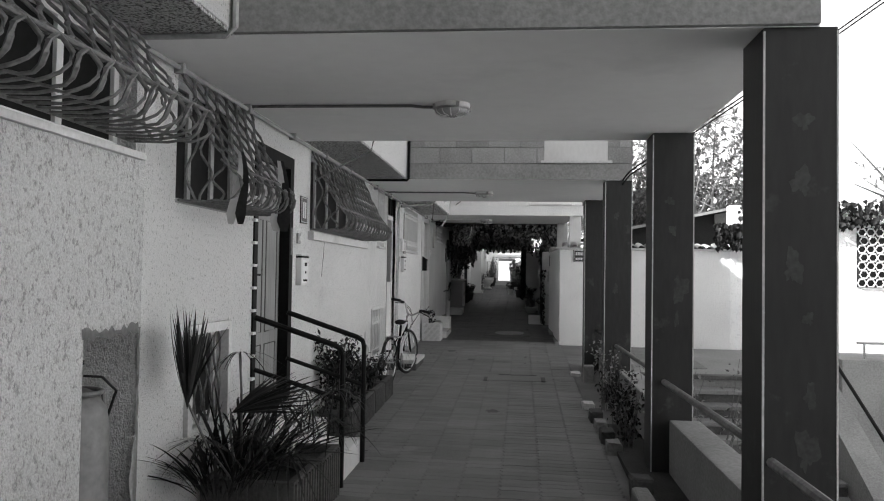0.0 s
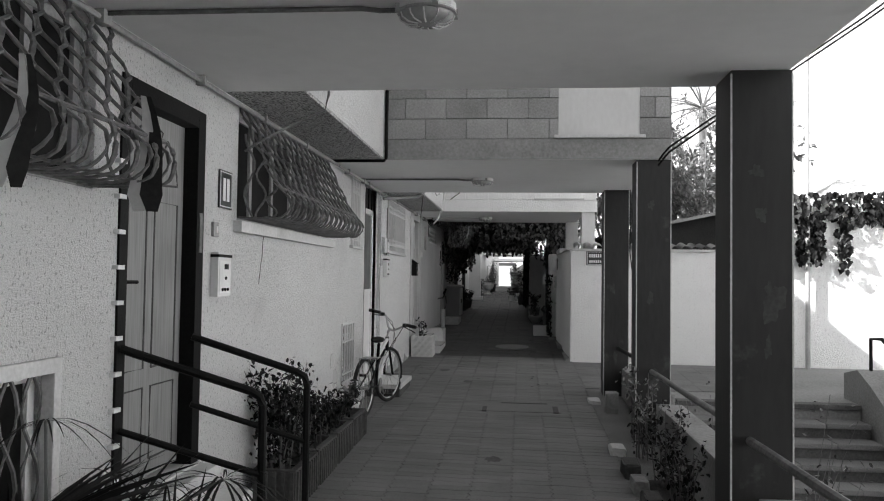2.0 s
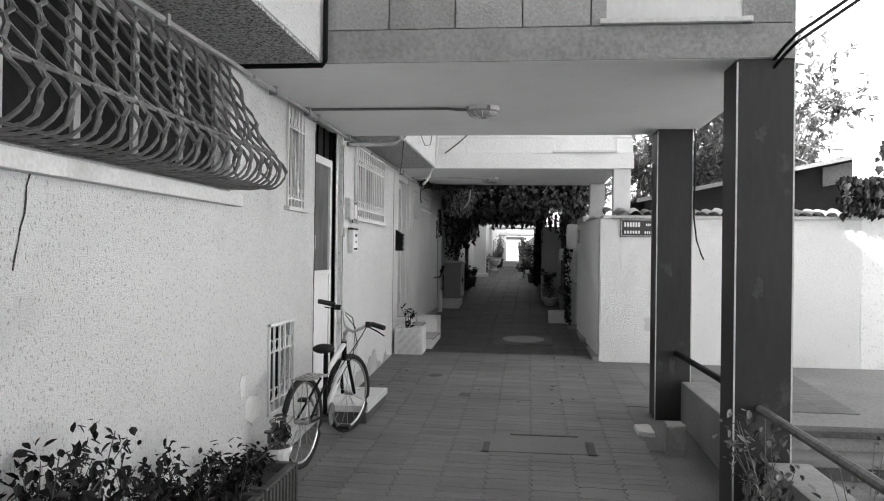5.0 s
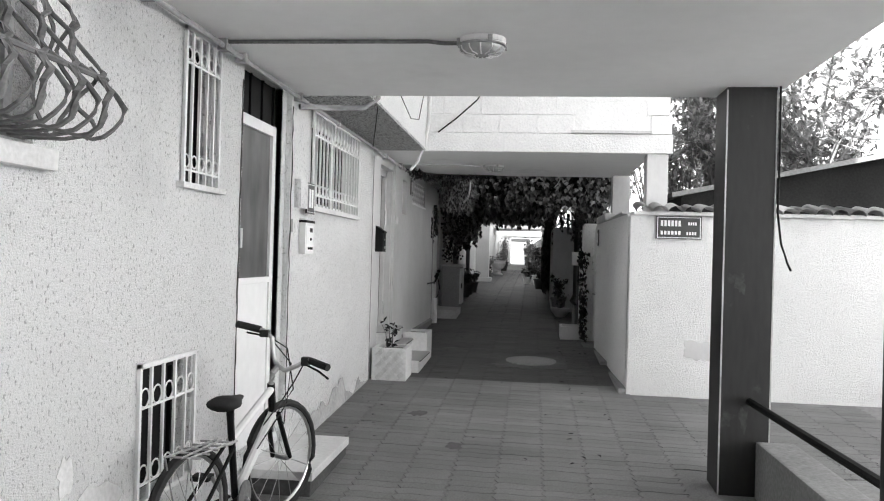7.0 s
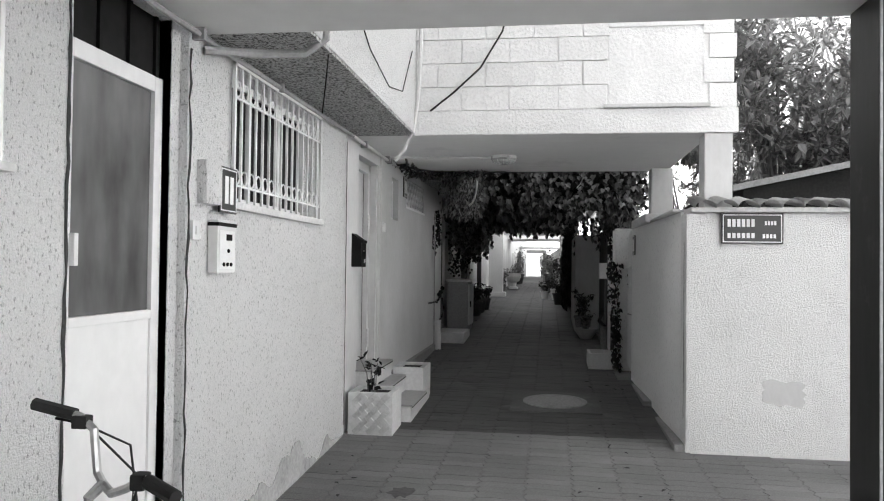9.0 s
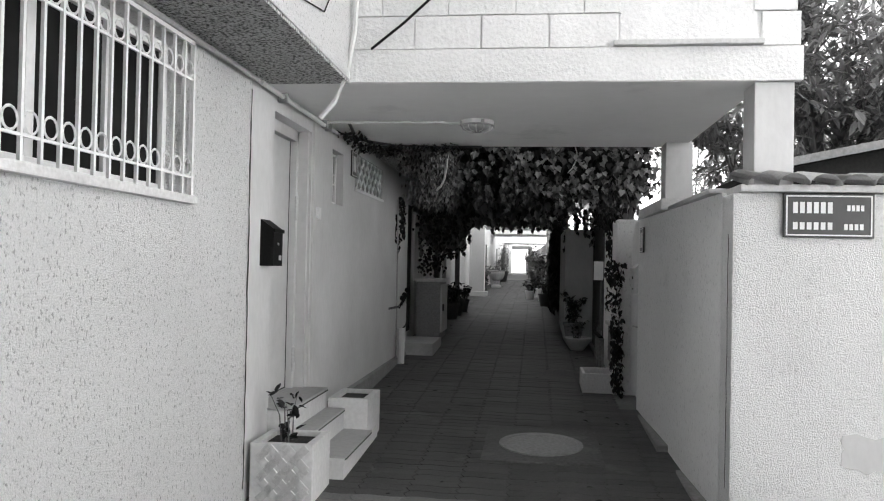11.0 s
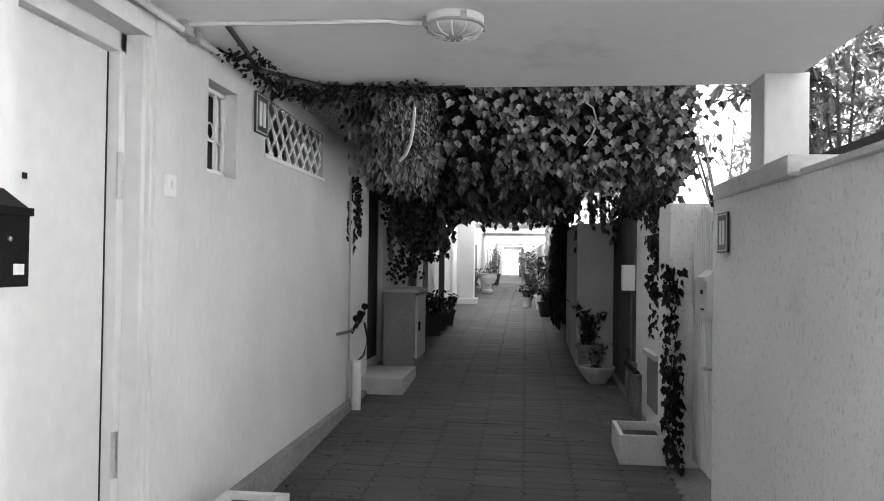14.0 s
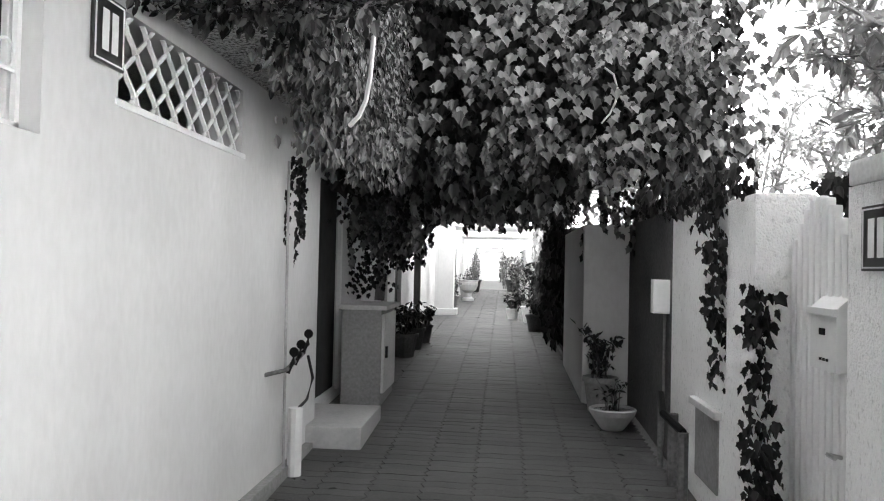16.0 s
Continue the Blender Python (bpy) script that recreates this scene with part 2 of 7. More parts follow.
def part(name, bm, material, parent=None, label="", smooth=False):
    ob = new(name, finish(bm, name, material, smooth))
    if parent:
        ob.parent = parent
        ob.matrix_parent_inverse = Matrix.Translation(-Vector(parent.get("base", (0, 0, 0))))
    return tagged(ob, label)


def root(name, label, category, base, group=""):
    ob = new(name)
    ob.empty_display_size = 0.1
    ob.location = base
    ob["base"] = base
    return tagged(ob, label, category, group)


def struct(name, bm, material, label="", smooth=False):
    ob = new(name, finish(bm, name, material, smooth))
    return tagged(ob, label or name.replace("_", " "), "structure", kind="structure")


def wall_cells(bm, ys, zs, solid, put):
    """Faces of a wall made of cells; solid(i, j) tells whether a cell is filled, put(y, z, side) gives a corner."""
    quads = []
    for i in range(len(ys) - 1):
        for j in range(len(zs) - 1):
            if not solid(i, j):
                continue
            y0, y1, z0, z1 = ys[i], ys[i + 1], zs[j], zs[j + 1]
            for s in (0, 1):
                quads.append([put(y0, z0, s), put(y1, z0, s), put(y1, z1, s), put(y0, z1, s)])
            for di, dj, a, b in ((-1, 0, (y0, z0), (y0, z1)), (1, 0, (y1, z0), (y1, z1)), (0, -1, (y0, z0), (y1, z0)), (0, 1, (y0, z1), (y1, z1))):
                ii, jj = i + di, j + dj
                if not (0 <= ii < len(ys) - 1 and 0 <= jj < len(zs) - 1 and solid(ii, jj)):
                    quads.append([put(*a, 0), put(*b, 0), put(*b, 1), put(*a, 1)])
    for q in quads:
        bm.faces.new([bm.verts.new(p) for p in q])
    bmesh.ops.remove_doubles(bm, verts=bm.verts[:], dist=0.0005)
    return bm


def wall_along_y(name, x_face, thick, y0, y1, z0, z1, openings, material, label=""):
    """A wall whose face at x_face looks to +x if thick is positive; openings: (y0, y1, z0, z1)."""
    ys = sorted({y0, y1, *(v for o in openings for v in o[:2])})
    zs = sorted({z0, z1, *(v for o in openings for v in o[2:])})

    def solid(i, j):
        y, z = (ys[i] + ys[i + 1]) / 2, (zs[j] + zs[j + 1]) / 2
        return not any(a < y < b and c < z < d for a, b, c, d in openings)
    bm = wall_cells(B(), ys, zs, solid, lambda y, z, s: (x_face - thick * s, y, z))
    return struct(name, bm, material, label)


# ---- the sloping lane ----
SLOPE = [(-9, -0.16), (5, -0.04), (7, -0.03), (10, 0.06), (12.9, 0.15), (15.6, 0.26), (19.3, 0.42), (22, 0.55), (30, 0.82), (36, 0.92), (60, 1.05), (400, 1.05)]


def fz(y):
    for (a, za), (b, zb) in zip(SLOPE, SLOPE[1:]):
        if y <= b:
            return za + (zb - za) * (y - a) / (b - a)
    return SLOPE[-1][1]


W = -1.345                # face of the house wall
SOF = 2.75                # underside of the bridging rooms
# first two rooms are unseen, repeated at even spacing to shade the near wall
BRIDGES = [(-7.6, -4.6, 2.0), (-1.75, 1.35, 2.0), (4.15, 7.25, 1.97), (10.1, 13.0, 1.94), (15.95, 18.5, 1.60), (21.9, 24.8, 1.6), (33.7, 36.4, 1.2), (39.6, 42.4, 1.1), (52, 55, 1.0)]

# ---- ground ----
bm = B()
lane_ys = [-9, -3, 0, 3, 5, 7, 8.5, 10, 11.5, 12.9, 14.2, 15.6, 17.5, 19.3, 20.7, 22, 26, 30, 40, 60, 120]
for a, b in zip(lane_ys, lane_ys[1:]):
    q = [(-1.6, a, fz(a) - 0.007), (1.95, a, fz(a) - 0.007), (1.95, b, fz(b) - 0.007), (-1.6, b, fz(b) - 0.007)]
    bm.faces.new([bm.verts.new(p) for p in q])
bmesh.ops.remove_doubles(bm, verts=bm.verts[:], dist=0.001)
bmesh.ops.solidify(bm, geom=bm.faces[:], thickness=0.2)
lane = struct("floor", bm, JOINT, "paved lane of interlocking grey pavers, worn and dusty")

bm = B()
for a, b in ((46, 60), (60, 120)):
    q = [(-1.6, a, fz(a)), (1.6, a, fz(a)), (1.6, b, fz(b)), (-1.6, b, fz(b))]
    bm.faces.new([bm.verts.new(p) for p in q])
bmesh.ops.remove_doubles(bm, verts=bm.verts[:], dist=0.001)
bmesh.ops.solidify(bm, geom=bm.faces[:], thickness=0.006)
struct("floor_concrete", bm, LANE, "dusty concrete lane beyond the pavers")

LOW = -1.25               # the lower yard beside the stairs
bm = B()
q = [(-400, -300, LOW - 0.3), (400, -300, LOW - 0.3), (400, 400, LOW - 0.3), (-400, 400, LOW - 0.3)]
bm.faces.new([bm.verts.new(p) for p in q])
struct("ground", bm, GROUND, "dusty ground around the houses")
box(bm := B(), 2.05, 9, -8, 9.9, LOW - 0.3, LOW)
struct("ground_yard", bm, STAIR, "lower yard paved with worn concrete")
# the yard before the tiled wall, level with the lane
bm = B()
for a, b in ((12.5, 13.5), (13.5, 15.6), (15.6, 17.2)):
    q = [(1.95, a, fz(a) - 0.012), (12, a, fz(a) - 0.012), (12, b, fz(b) - 0.012), (1.95, b, fz(b) - 0.012)]
    bm.faces.new([bm.verts.new(p) for p in q])
bmesh.ops.remove_doubles(bm, verts=bm.verts[:], dist=0.001)
bmesh.ops.solidify(bm, geom=bm.faces[:], thickness=1.4)
struct("ground_upper_yard", bm, GROUND, "dusty paved yard before the tiled wall")
# stairs
RISE, RUN, TOPY, TOPZ = 0.17, 0.33, 12.5, fz(12.5) - 0.012
stairs = root("stairs", "worn concrete outdoor stairs with stone nosings", "stairs", (3.4, 11, LOW))
for i in range(8):
    y1, z1 = TOPY - i * RUN, TOPZ - i * RISE - RISE
    if i == 0:
        part("nosing", box(B(), 2.06, 4.6, y1 - 0.035, y1 + 0.3, TOPZ - 0.055, TOPZ + 0.006, 0.012), STAIR, stairs)
    part("step", box(B(), 2.06, 4.6, y1 - RUN, y1, LOW, z1 - 0.05), CONCRETE_DARK, stairs)
    for k in range(5):
        xa = 2.06 + k * 0.508
        part("nosing", box(B(), xa, xa + 0.5, y1 - RUN - 0.035, y1, z1 - 0.055, z1 + 0.003 * ((i + k) % 3), 0.012), PAVER, stairs)
bm = B()
prof = [(TOPY + 0.5, TOPZ - 0.3), (TOPY + 0.5, TOPZ + 0.34), (TOPY + 0.1, TOPZ + 0.42), (TOPY - 0.3, TOPZ + 0.25), (TOPY - 8 * RUN, LOW + 0.35), (TOPY - 8 * RUN - 0.1, LOW - 0.1)]
lo = [bm.verts.new((4.62, y, z)) for y, z in prof]
hi = [bm.verts.new((4.95, y, z)) for y, z in prof]
bm.faces.new(lo), bm.faces.new(hi[::-1])
for k in range(len(prof)):
    bm.faces.new((lo[k], hi[k], hi[(k + 1) % len(prof)], lo[(k + 1) % len(prof)]))
part("side_wall", bm, CONCRETE, stairs)
part("handrail", tube(B(), [(4.78, TOPY + 0.1, TOPZ + 0.4), (4.78, TOPY + 0.1, TOPZ + 0.8), (4.78, TOPY - 0.2, TOPZ + 0.82), (4.78, TOPY - 8 * RUN, LOW + 0.95), (4.78, TOPY - 8 * RUN, LOW + 0.3)], 0.022), BLACK_STEEL, stairs)

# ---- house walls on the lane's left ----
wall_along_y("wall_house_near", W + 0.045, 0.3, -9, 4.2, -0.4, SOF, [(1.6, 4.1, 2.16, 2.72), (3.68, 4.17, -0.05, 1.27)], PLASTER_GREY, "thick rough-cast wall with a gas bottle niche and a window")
wall_along_y("wall_house_first", W, 0.3, 4.2, 10.27, -0.4, SOF, [(4.66, 5.75, 1.96, 2.70), (4.88, 5.47, 0.62, 1.20), (5.97, 6.94, 0.50, 2.54), (7.5, 9.95, 1.95, 2.70)], PLASTER, "white rough-cast house wall with door and grilled windows")
wall_along_y("wall_house_second", W - 0.045, 0.3, 10.27, 12.82, -0.4, SOF, [(10.83, 11.37, 0.46, 1.06), (11.19, 11.6, 1.95, 2.70), (12.0, 12.74, 0.36, 2.74)], PLASTER, "white rough-cast house wall with narrow window and side door")
wall_along_y("wall_house_third", W - 0.005, 0.3, 12.82, 15.69, -0.4, SOF, [(13.32, 14.83, 1.97, 2.68)], PLASTER, "white rough-cast house wall with a barred window")
wall_along_y("wall_house_fourth", W - 0.01, 0.3, 15.69, 16.98, -0.4, SOF, [(16.12, 16.96, 0.71, 2.62)], PLASTER_SMOOTH, "smooth plastered wall with a white door")
wall_along_y("wall_house_fifth", W + 0.005, 0.3, 16.98, 21.36, -0.4, SOF, [(17.5, 17.87, 2.14, 2.58), (18.32, 19.62, 2.33, 2.66)], PLASTER_SMOOTH, "smooth pale plastered wall with small window and vent")
wall_along_y("wall_house_sixth", W - 0.15, 0.3, 21.36, 33, -0.4, 3.2, [(21.48, 22.76, 0.68, 2.5), (25.4, 25.9, 1.2, 2.1), (26.6, 27.3, 0.75, 2.2)], CONCRETE_PALE, "plastered wall in the deep shade of the vines")
# the far wall's height is added to block direct sun from the lane
wall_along_y("wall_house_far", W + 0.05, 0.3, 33, 66, 0.2, 5.6, [(36.8, 37.6, 0.9, 2.3), (44, 45, 1.0, 2.3)], PLASTER_SMOOTH, "white wall far along the lane, raised to keep sun off the paving")
# closing walls, floor and roof of the dark rooms
box(bm := B(), -5.0, -4.8, 16.2, 33, -0.6, 6.4)
struct("wall_house_back_far", bm, PLASTER_SMOOTH)
box(bm := B(), -5.0, -4.8, -9, 16.2, -0.6, 6.15)
struct("wall_house_back", bm, PLASTER_SMOOTH)
box(bm := B(), -4.8, -1.7, -9, 33, -0.4, 0.3)
struct("floor_inside", bm, CONCRETE_DARK)
# unseen partitions, coloured near-black to keep the rooms dark
for k, y in enumerate((-9, 4.4, 7.2, 10.4, 12.88, 16.05, 17.02, 21.4, 33)):
    box(bm := B(), -4.8, -1.66, y - 0.08, y + 0.08, 0.3, SOF)
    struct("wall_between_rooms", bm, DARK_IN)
# the storey above, jutting out over the lane
box(bm := B(), -4.8, -0.83, 16.2, 25.0, SOF + 0.02, 6.2)
struct("wall_upper_storey_far", bm, PLASTER, "rough-cast upper storey jutting out over the lane")
box(bm := B(), -4.8, -0.83, -9, 16.2, SOF + 0.02, 6.15)
struct("wall_upper_storey", bm, PLASTER, "rough-cast upper storey jutting out over the lane")
last = -9
for a, b, e in BRIDGES[:6]:
    box(bm := B(), W - 0.3, -0.835, last + 0.002, a - 0.002, SOF, SOF + 0.019)
    struct("ceiling_overhang", bm, SOFFIT_ROUGH, "pebbled underside of the jutting storey")
    last = b

# ---- bridging rooms ----
for k, (a, b, e) in enumerate(BRIDGES):
    left = -1.66 if k < 6 else -1.5
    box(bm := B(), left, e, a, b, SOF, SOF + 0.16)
    # the soffit behind the vine curtain is coloured dark for the shade there
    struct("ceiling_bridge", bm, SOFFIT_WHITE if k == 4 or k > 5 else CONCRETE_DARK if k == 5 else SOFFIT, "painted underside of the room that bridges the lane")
    if k < 6:
        box(bm := B(), -0.82, e - 0.003, a + (0.006 if k in (3, 4) else 0.06), b - 0.06, SOF + 0.16, 5.6)
        # the wall behind the vine curtain is near-black, as shade between its leaves
        struct("wall_bridge", bm, (CONCRETE, CONCRETE, MORTAR, MORTAR, MORTAR_WHITE, CANVAS_SHADE)[k], "wall of the room that bridges the lane")
box(bm := B(), -0.825, 1.96, 4.11, 4.3, SOF + 0.004, 5.6)
struct("beam_near", bm, CONCRETE, "weathered concrete front beam of the bridging room")


def block_face(owner, x0, x1, y, z0, rows, bw, bh, material, hole):
    """Courses of blocks in running bond, each its own piece, leaving out the panel."""
    cache = {}
    for r in range(rows):
        x = x0 - (bw / 2 if r % 2 else 0)
        while x < x1 - 0.02:
            a, b = max(x, x0) + 0.004, min(x + bw, x1) - 0.004
            z = z0 + r * bh
            x += bw
            for lo_, hi_ in ((a, min(b, hole[0])), (max(a, hole[1]), b)) if z + bh > hole[2] and z < hole[3] else ((a, b),):
                if hi_ - lo_ < 0.04:
                    continue
                key = round(hi_ - lo_, 3)
                if key not in cache:
                    cache[key] = finish(box(B(), 0, key, -0.012, 0.06, 0.004, bh - 0.004, 0.004), "block", material)
                ob = new("block", cache[key])
                ob.location = (lo_, y + random.uniform(-0.003, 0.003), z)
                ob.parent = owner


bw_owner = [o for o in bpy.data.objects if o.name.startswith("wall_bridge")]
block_face(bw_owner[3], -0.82, 1.92, 10.1, SOF + 0.20, 14, 0.40, 0.2, BLOCK, (0.87, 1.64, 2.97, 4.9))
block_face(bw_owner[4], -0.84, 1.78, 15.95, SOF + 0.20, 14, 0.40, 0.2, BLOCK_WHITE, (0.77, 1.52, 2.97, 4.9))
for x0, x1, y, m1, m2 in ((-0.82, 1.93, 10.1, CONCRETE, PLASTER_SMOOTH), (-0.86, 1.79, 15.95, BLOCK_WHITE, BLOCK_WHITE)):
    box(bm := B(), x0, x1, y - 0.015, y + 0.05, SOF + 0.003, SOF + 0.198)
    struct("beam", bm, m1, "concrete ring beam below the blocks")
    p0, p1 = (0.87, 1.64) if y < 12 else (0.77, 1.52)
    win = root("window_panel", "pale infill panel with a window above it", "window", (1.2, y, 2.97))
    win["kind"] = "structure"
    part("panel", box(B(), p0, p1, y - 0.004, y + 0.06, 2.98, 3.62), m2, win)
    part("window_sill", box(B(), p0 - 0.04, p1 + 0.05, y - 0.05, y + 0.02, 2.955, 2.985, 0.006), CONCRETE_PALE, win)
    part("window_frame", box(B(), p0 + 0.0, p1 - 0.0, y - 0.02, y + 0.03, 3.62, 3.68, 0.006), WHITE_STEEL, win)
    part("pane", box(B(), p0 + 0.03, p1 - 0.03, y - 0.006, y + 0.004, 3.68, 4.9), DARK_GLASS, win)
    for k in range(5):
        part("bar", box(B(), p0 + 0.06 + k * 0.155, p0 + 0.075 + k * 0.155, y - 0.035, y - 0.02, 3.66, 4.9), WHITE_STEEL, win)

# ---- columns ----
COLUMNS = [(1.72, 2.05, 4.15, 4.50, -1.3), (1.66, 1.985, 6.88, 7.23, -1.3), (1.615, 1.935, 10.1, 10.42, -0.2), (1.575, 1.885, 12.66, 12.98, -0.2)]
for x0, x1, y0, y1, z0 in COLUMNS:
    col = root("column", "dark painted square column with scuffed pale patches", "column", (x0, y0, z0), "columns of the arcade")
    part("shaft", box(B(), x0, x1, y0, y1, z0, SOF, 0.006), POST, col)
    part("edge_strip", box(B(), x0 - 0.003, x0 + 0.006, y0 - 0.003, y0 + 0.006, z0, SOF - 0.02), POST_EDGE, col, "pale worn corner strip")
    part("edge_strip", box(B(), x1 - 0.006, x1 + 0.003, y0 - 0.003, y0 + 0.006, z0, SOF - 0.02), POST_EDGE, col, "pale worn corner strip")
for x0, x1, y0, y1, z0 in ((1.535, 1.755, 15.97, 16.22, 2.0), (1.40, 1.63, 18.22, 18.48, 2.0)):
    col = root("column", "short white painted column standing on the wall", "column", (x0, y0, z0), "short white columns")
    part("shaft", box(B(), x0, x1, y0, y1, z0, SOF, 0.01), PLASTER_SMOOTH, col)

# ---- walls on the lane's right ----
bm = B()
box(bm, 1.335, 4.5, 15.6, 15.85, -0.1, 2.08, 0.02)
struct("wall_tiled", bm, PLASTER_STAINED, "white rough-cast yard wall under a coping of roof tiles")
bm = B()
for a, b in ((15.85, 17.2), (17.2, 18.62)):
    xa, xb = 1.335 - 0.035 * (a - 15.85), 1.335 - 0.035 * (b - 15.85)
    q = [(xa, a), (xa + 0.28, a), (xb + 0.28, b), (xb, b)]
    lo = [bm.verts.new((x, y, 0)) for x, y in q]
    hi = [bm.verts.new((x, y, 2.1)) for x, y in q]
    bm.faces.new(lo[::-1]), bm.faces.new(hi)
    for k in range(4):
        bm.faces.new((lo[k], lo[(k + 1) % 4], hi[(k + 1) % 4], hi[k]))
bmesh.ops.remove_doubles(bm, verts=bm.verts[:], dist=0.001)
struct("wall_gate", bm, PLASTER_COARSE, "white rough-cast garden wall along the lane")
box(bm := B(), 4.5, 14, 15.6, 15.9, -0.1, 2.95)
struct("wall_ivy", bm, PLASTER_COARSE, "tall white wall of the yard, sunlit, under ivy")
box(bm := B(), 12, 12.3, -9, 15.6, -1.5, 2.9)
struct("wall_yard_end", bm, PLASTER_COARSE, "white wall that closes the yard")
box(bm := B(), 1.15, 1.45, 19.65, 21.15, 0, 2.15, 0.02)
struct("wall_pillar_garden", bm, PLASTER_COARSE, "rough-cast garden wall under hanging ivy")
box(bm := B(), 1.10, 1.36, 19.22, 19.66, 0, 2.14, 0.02)
struct("wall_pillar", bm, PLASTER_COARSE, "rough-cast gate pillar")
# dark colour carries the deep shade on this wall
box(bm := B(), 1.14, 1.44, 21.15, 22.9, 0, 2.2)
struct("wall_shade", bm, CONCRETE_DARK, "wall coloured dark for the deep shade of the vines")
box(bm := B(), 0.74, 1.5, 22.95, 25.2, 0, 2.2)
struct("wall_shade_far", bm, PLASTER_SMOOTH, "plastered porch wall in the shade")
# near-black box added in place of dark trunks and hanging vines
box(bm := B(), 0.82, 1.5, 25.2, 32.5, 0, 2.3)
struct("wall_fence", bm, CANVAS_SHADE, "near-black fence standing in for dark trunks and vines")
bm = B()
q = [(0.85, 32.5), (1.15, 32.5), (0.3, 66), (0.0, 66)]
lo, hi = [bm.verts.new((x, y, 0)) for x, y in q], [bm.verts.new((x, y, 2.4)) for x, y in q]
bm.faces.new(lo[::-1]), bm.faces.new(hi)
for k in range(4):
    bm.faces.new((lo[k], lo[(k + 1) % 4], hi[(k + 1) % 4], hi[k]))
struct("wall_right_far", bm, PLASTER_SMOOTH, "sunlit garden wall far along the lane")
box(bm := B(), -8, 10, 78, 78.4, 0, 7)
struct("wall_end", bm, PLASTER_SMOOTH, "bright wall at the far end of the lane")
box(bm := B(), -5, 14, -9.4, -9.0, -1.6, 5.6)
struct("wall_behind", bm, PLASTER_SMOOTH)
# low wall with handrail between the columns
for y0, y1 in ((-8, 4.15), (4.5, 6.88), (7.23, 10.1), (10.42, 12.66)):
    box(bm := B(), 1.80, 2.04, y0, y1, LOW - 0.2, 0.44 + (y0 > 10) * 0.05, 0.02)
    struct("wall_low", bm, CONCRETE, "low concrete wall between the columns")
    rail = root("handrail", "worn metal handrail pipe between the columns", "handrail", (1.78, y0, 0.75))
    part("pipe", tube(B(), [(1.76, y0 - 0.02, 0.77), (1.76, y1 + 0.02, 0.74)], 0.024), BLACK_STEEL if y0 > 10 else GRILLE_STEEL, rail)


def scuff(owner, x0, x1, y, z, r):
    """An irregular pale scuff on the front of a column."""
    bm = B()
    srn = random.Random(int(z * 1000 + x0 * 77))
    cx = srn.uniform(x0 + 0.1, x1 - 0.1)
    ph = [srn.uniform(0, 6.28) for _ in range(3)]
    wide, tall = srn.uniform(0.45, 1.1), srn.uniform(0.7, 1.8)
    vs_ = []
    for a in range(28):
        th = a * 2 * math.pi / 28
        q = r * (0.7 + 0.3 * math.sin(th + ph[0]) + 0.2 * math.sin(3 * th + ph[1]) + 0.12 * math.sin(8 * th + ph[2]))
        vs_.append(bm.verts.new((min(max(cx + math.cos(th) * q * wide, x0 + 0.01), x1 - 0.01), y - 0.0014, z + math.sin(th) * q * tall)))
    bm.faces.new(vs_)
    ext = bmesh.ops.extrude_face_region(bm, geom=bm.faces[:])
    bmesh.ops.translate(bm, verts=[v for v in ext["geom"] if isinstance(v, bmesh.types.BMVert)], vec=(0, 0.001, 0))
    part("scuff", bm, SCUFF, owner, "pale worn paint")


cols = [o for o in bpy.data.objects if o.name.startswith("column") and o.type == "EMPTY"]
for c, zs in zip(cols[:4], ((2.3, 2.0, 1.6, 1.36, 1.0, 0.72, 0.4), (2.2, 1.95, 1.5, 1.2), (2.3, 1.4, 0.6), (1.5, 0.62))):
    x0, x1, y0 = next((a, b, d_) for a, b, d_, e_, f_ in COLUMNS if abs(a - c.location.x) < 0.001)
    for k, z in enumerate(zs):
        scuff(c, x0, x1, y0, z + k * 0.011, 0.05 + 0.035 * ((k * 7) % 3) / 2)

# ---- foliage helpers ----
OVAL = [(0, 0), (0.3, 0.24), (0.65, 0.22), (1, 0), (0.65, -0.22), (0.3, -0.24)]
BROAD = [(0, 0), (0.3, 0.17), (0.65, 0.15), (1, 0), (0.65, -0.15), (0.3, -0.17)]
LANCE = [(0, 0), (0.3, 0.1), (0.65, 0.09), (1, 0), (0.65, -0.09), (0.3, -0.1)]
BLADE = [(0, 0), (0.15, 0.012), (0.35, 0.018), (0.55, 0.017), (0.75, 0.012), (0.9, 0.006), (1, 0), (0.9, -0.006), (0.75, -0.012), (0.55, -0.017), (0.35, -0.018), (0.15, -0.012)]
RIB = [(0, 0), (0.3, 0.016), (0.5, 0.02), (0.7, 0.012), (0.9, 0.005), (1, 0), (0.9, -0.005), (0.7, -0.012), (0.5, -0.02), (0.3, -0.016)]
IVY = [(0, 0), (-0.1, 0.24), (0.06, 0.4), (0.26, 0.4), (0.5, 0.52), (0.56, 0.32), (0.74, 0.2), (1.05, 0), (0.74, -0.2), (0.56, -0.32), (0.5, -0.52), (0.26, -0.4), (0.06, -0.4), (-0.1, -0.24)]
rng = random.Random(7)


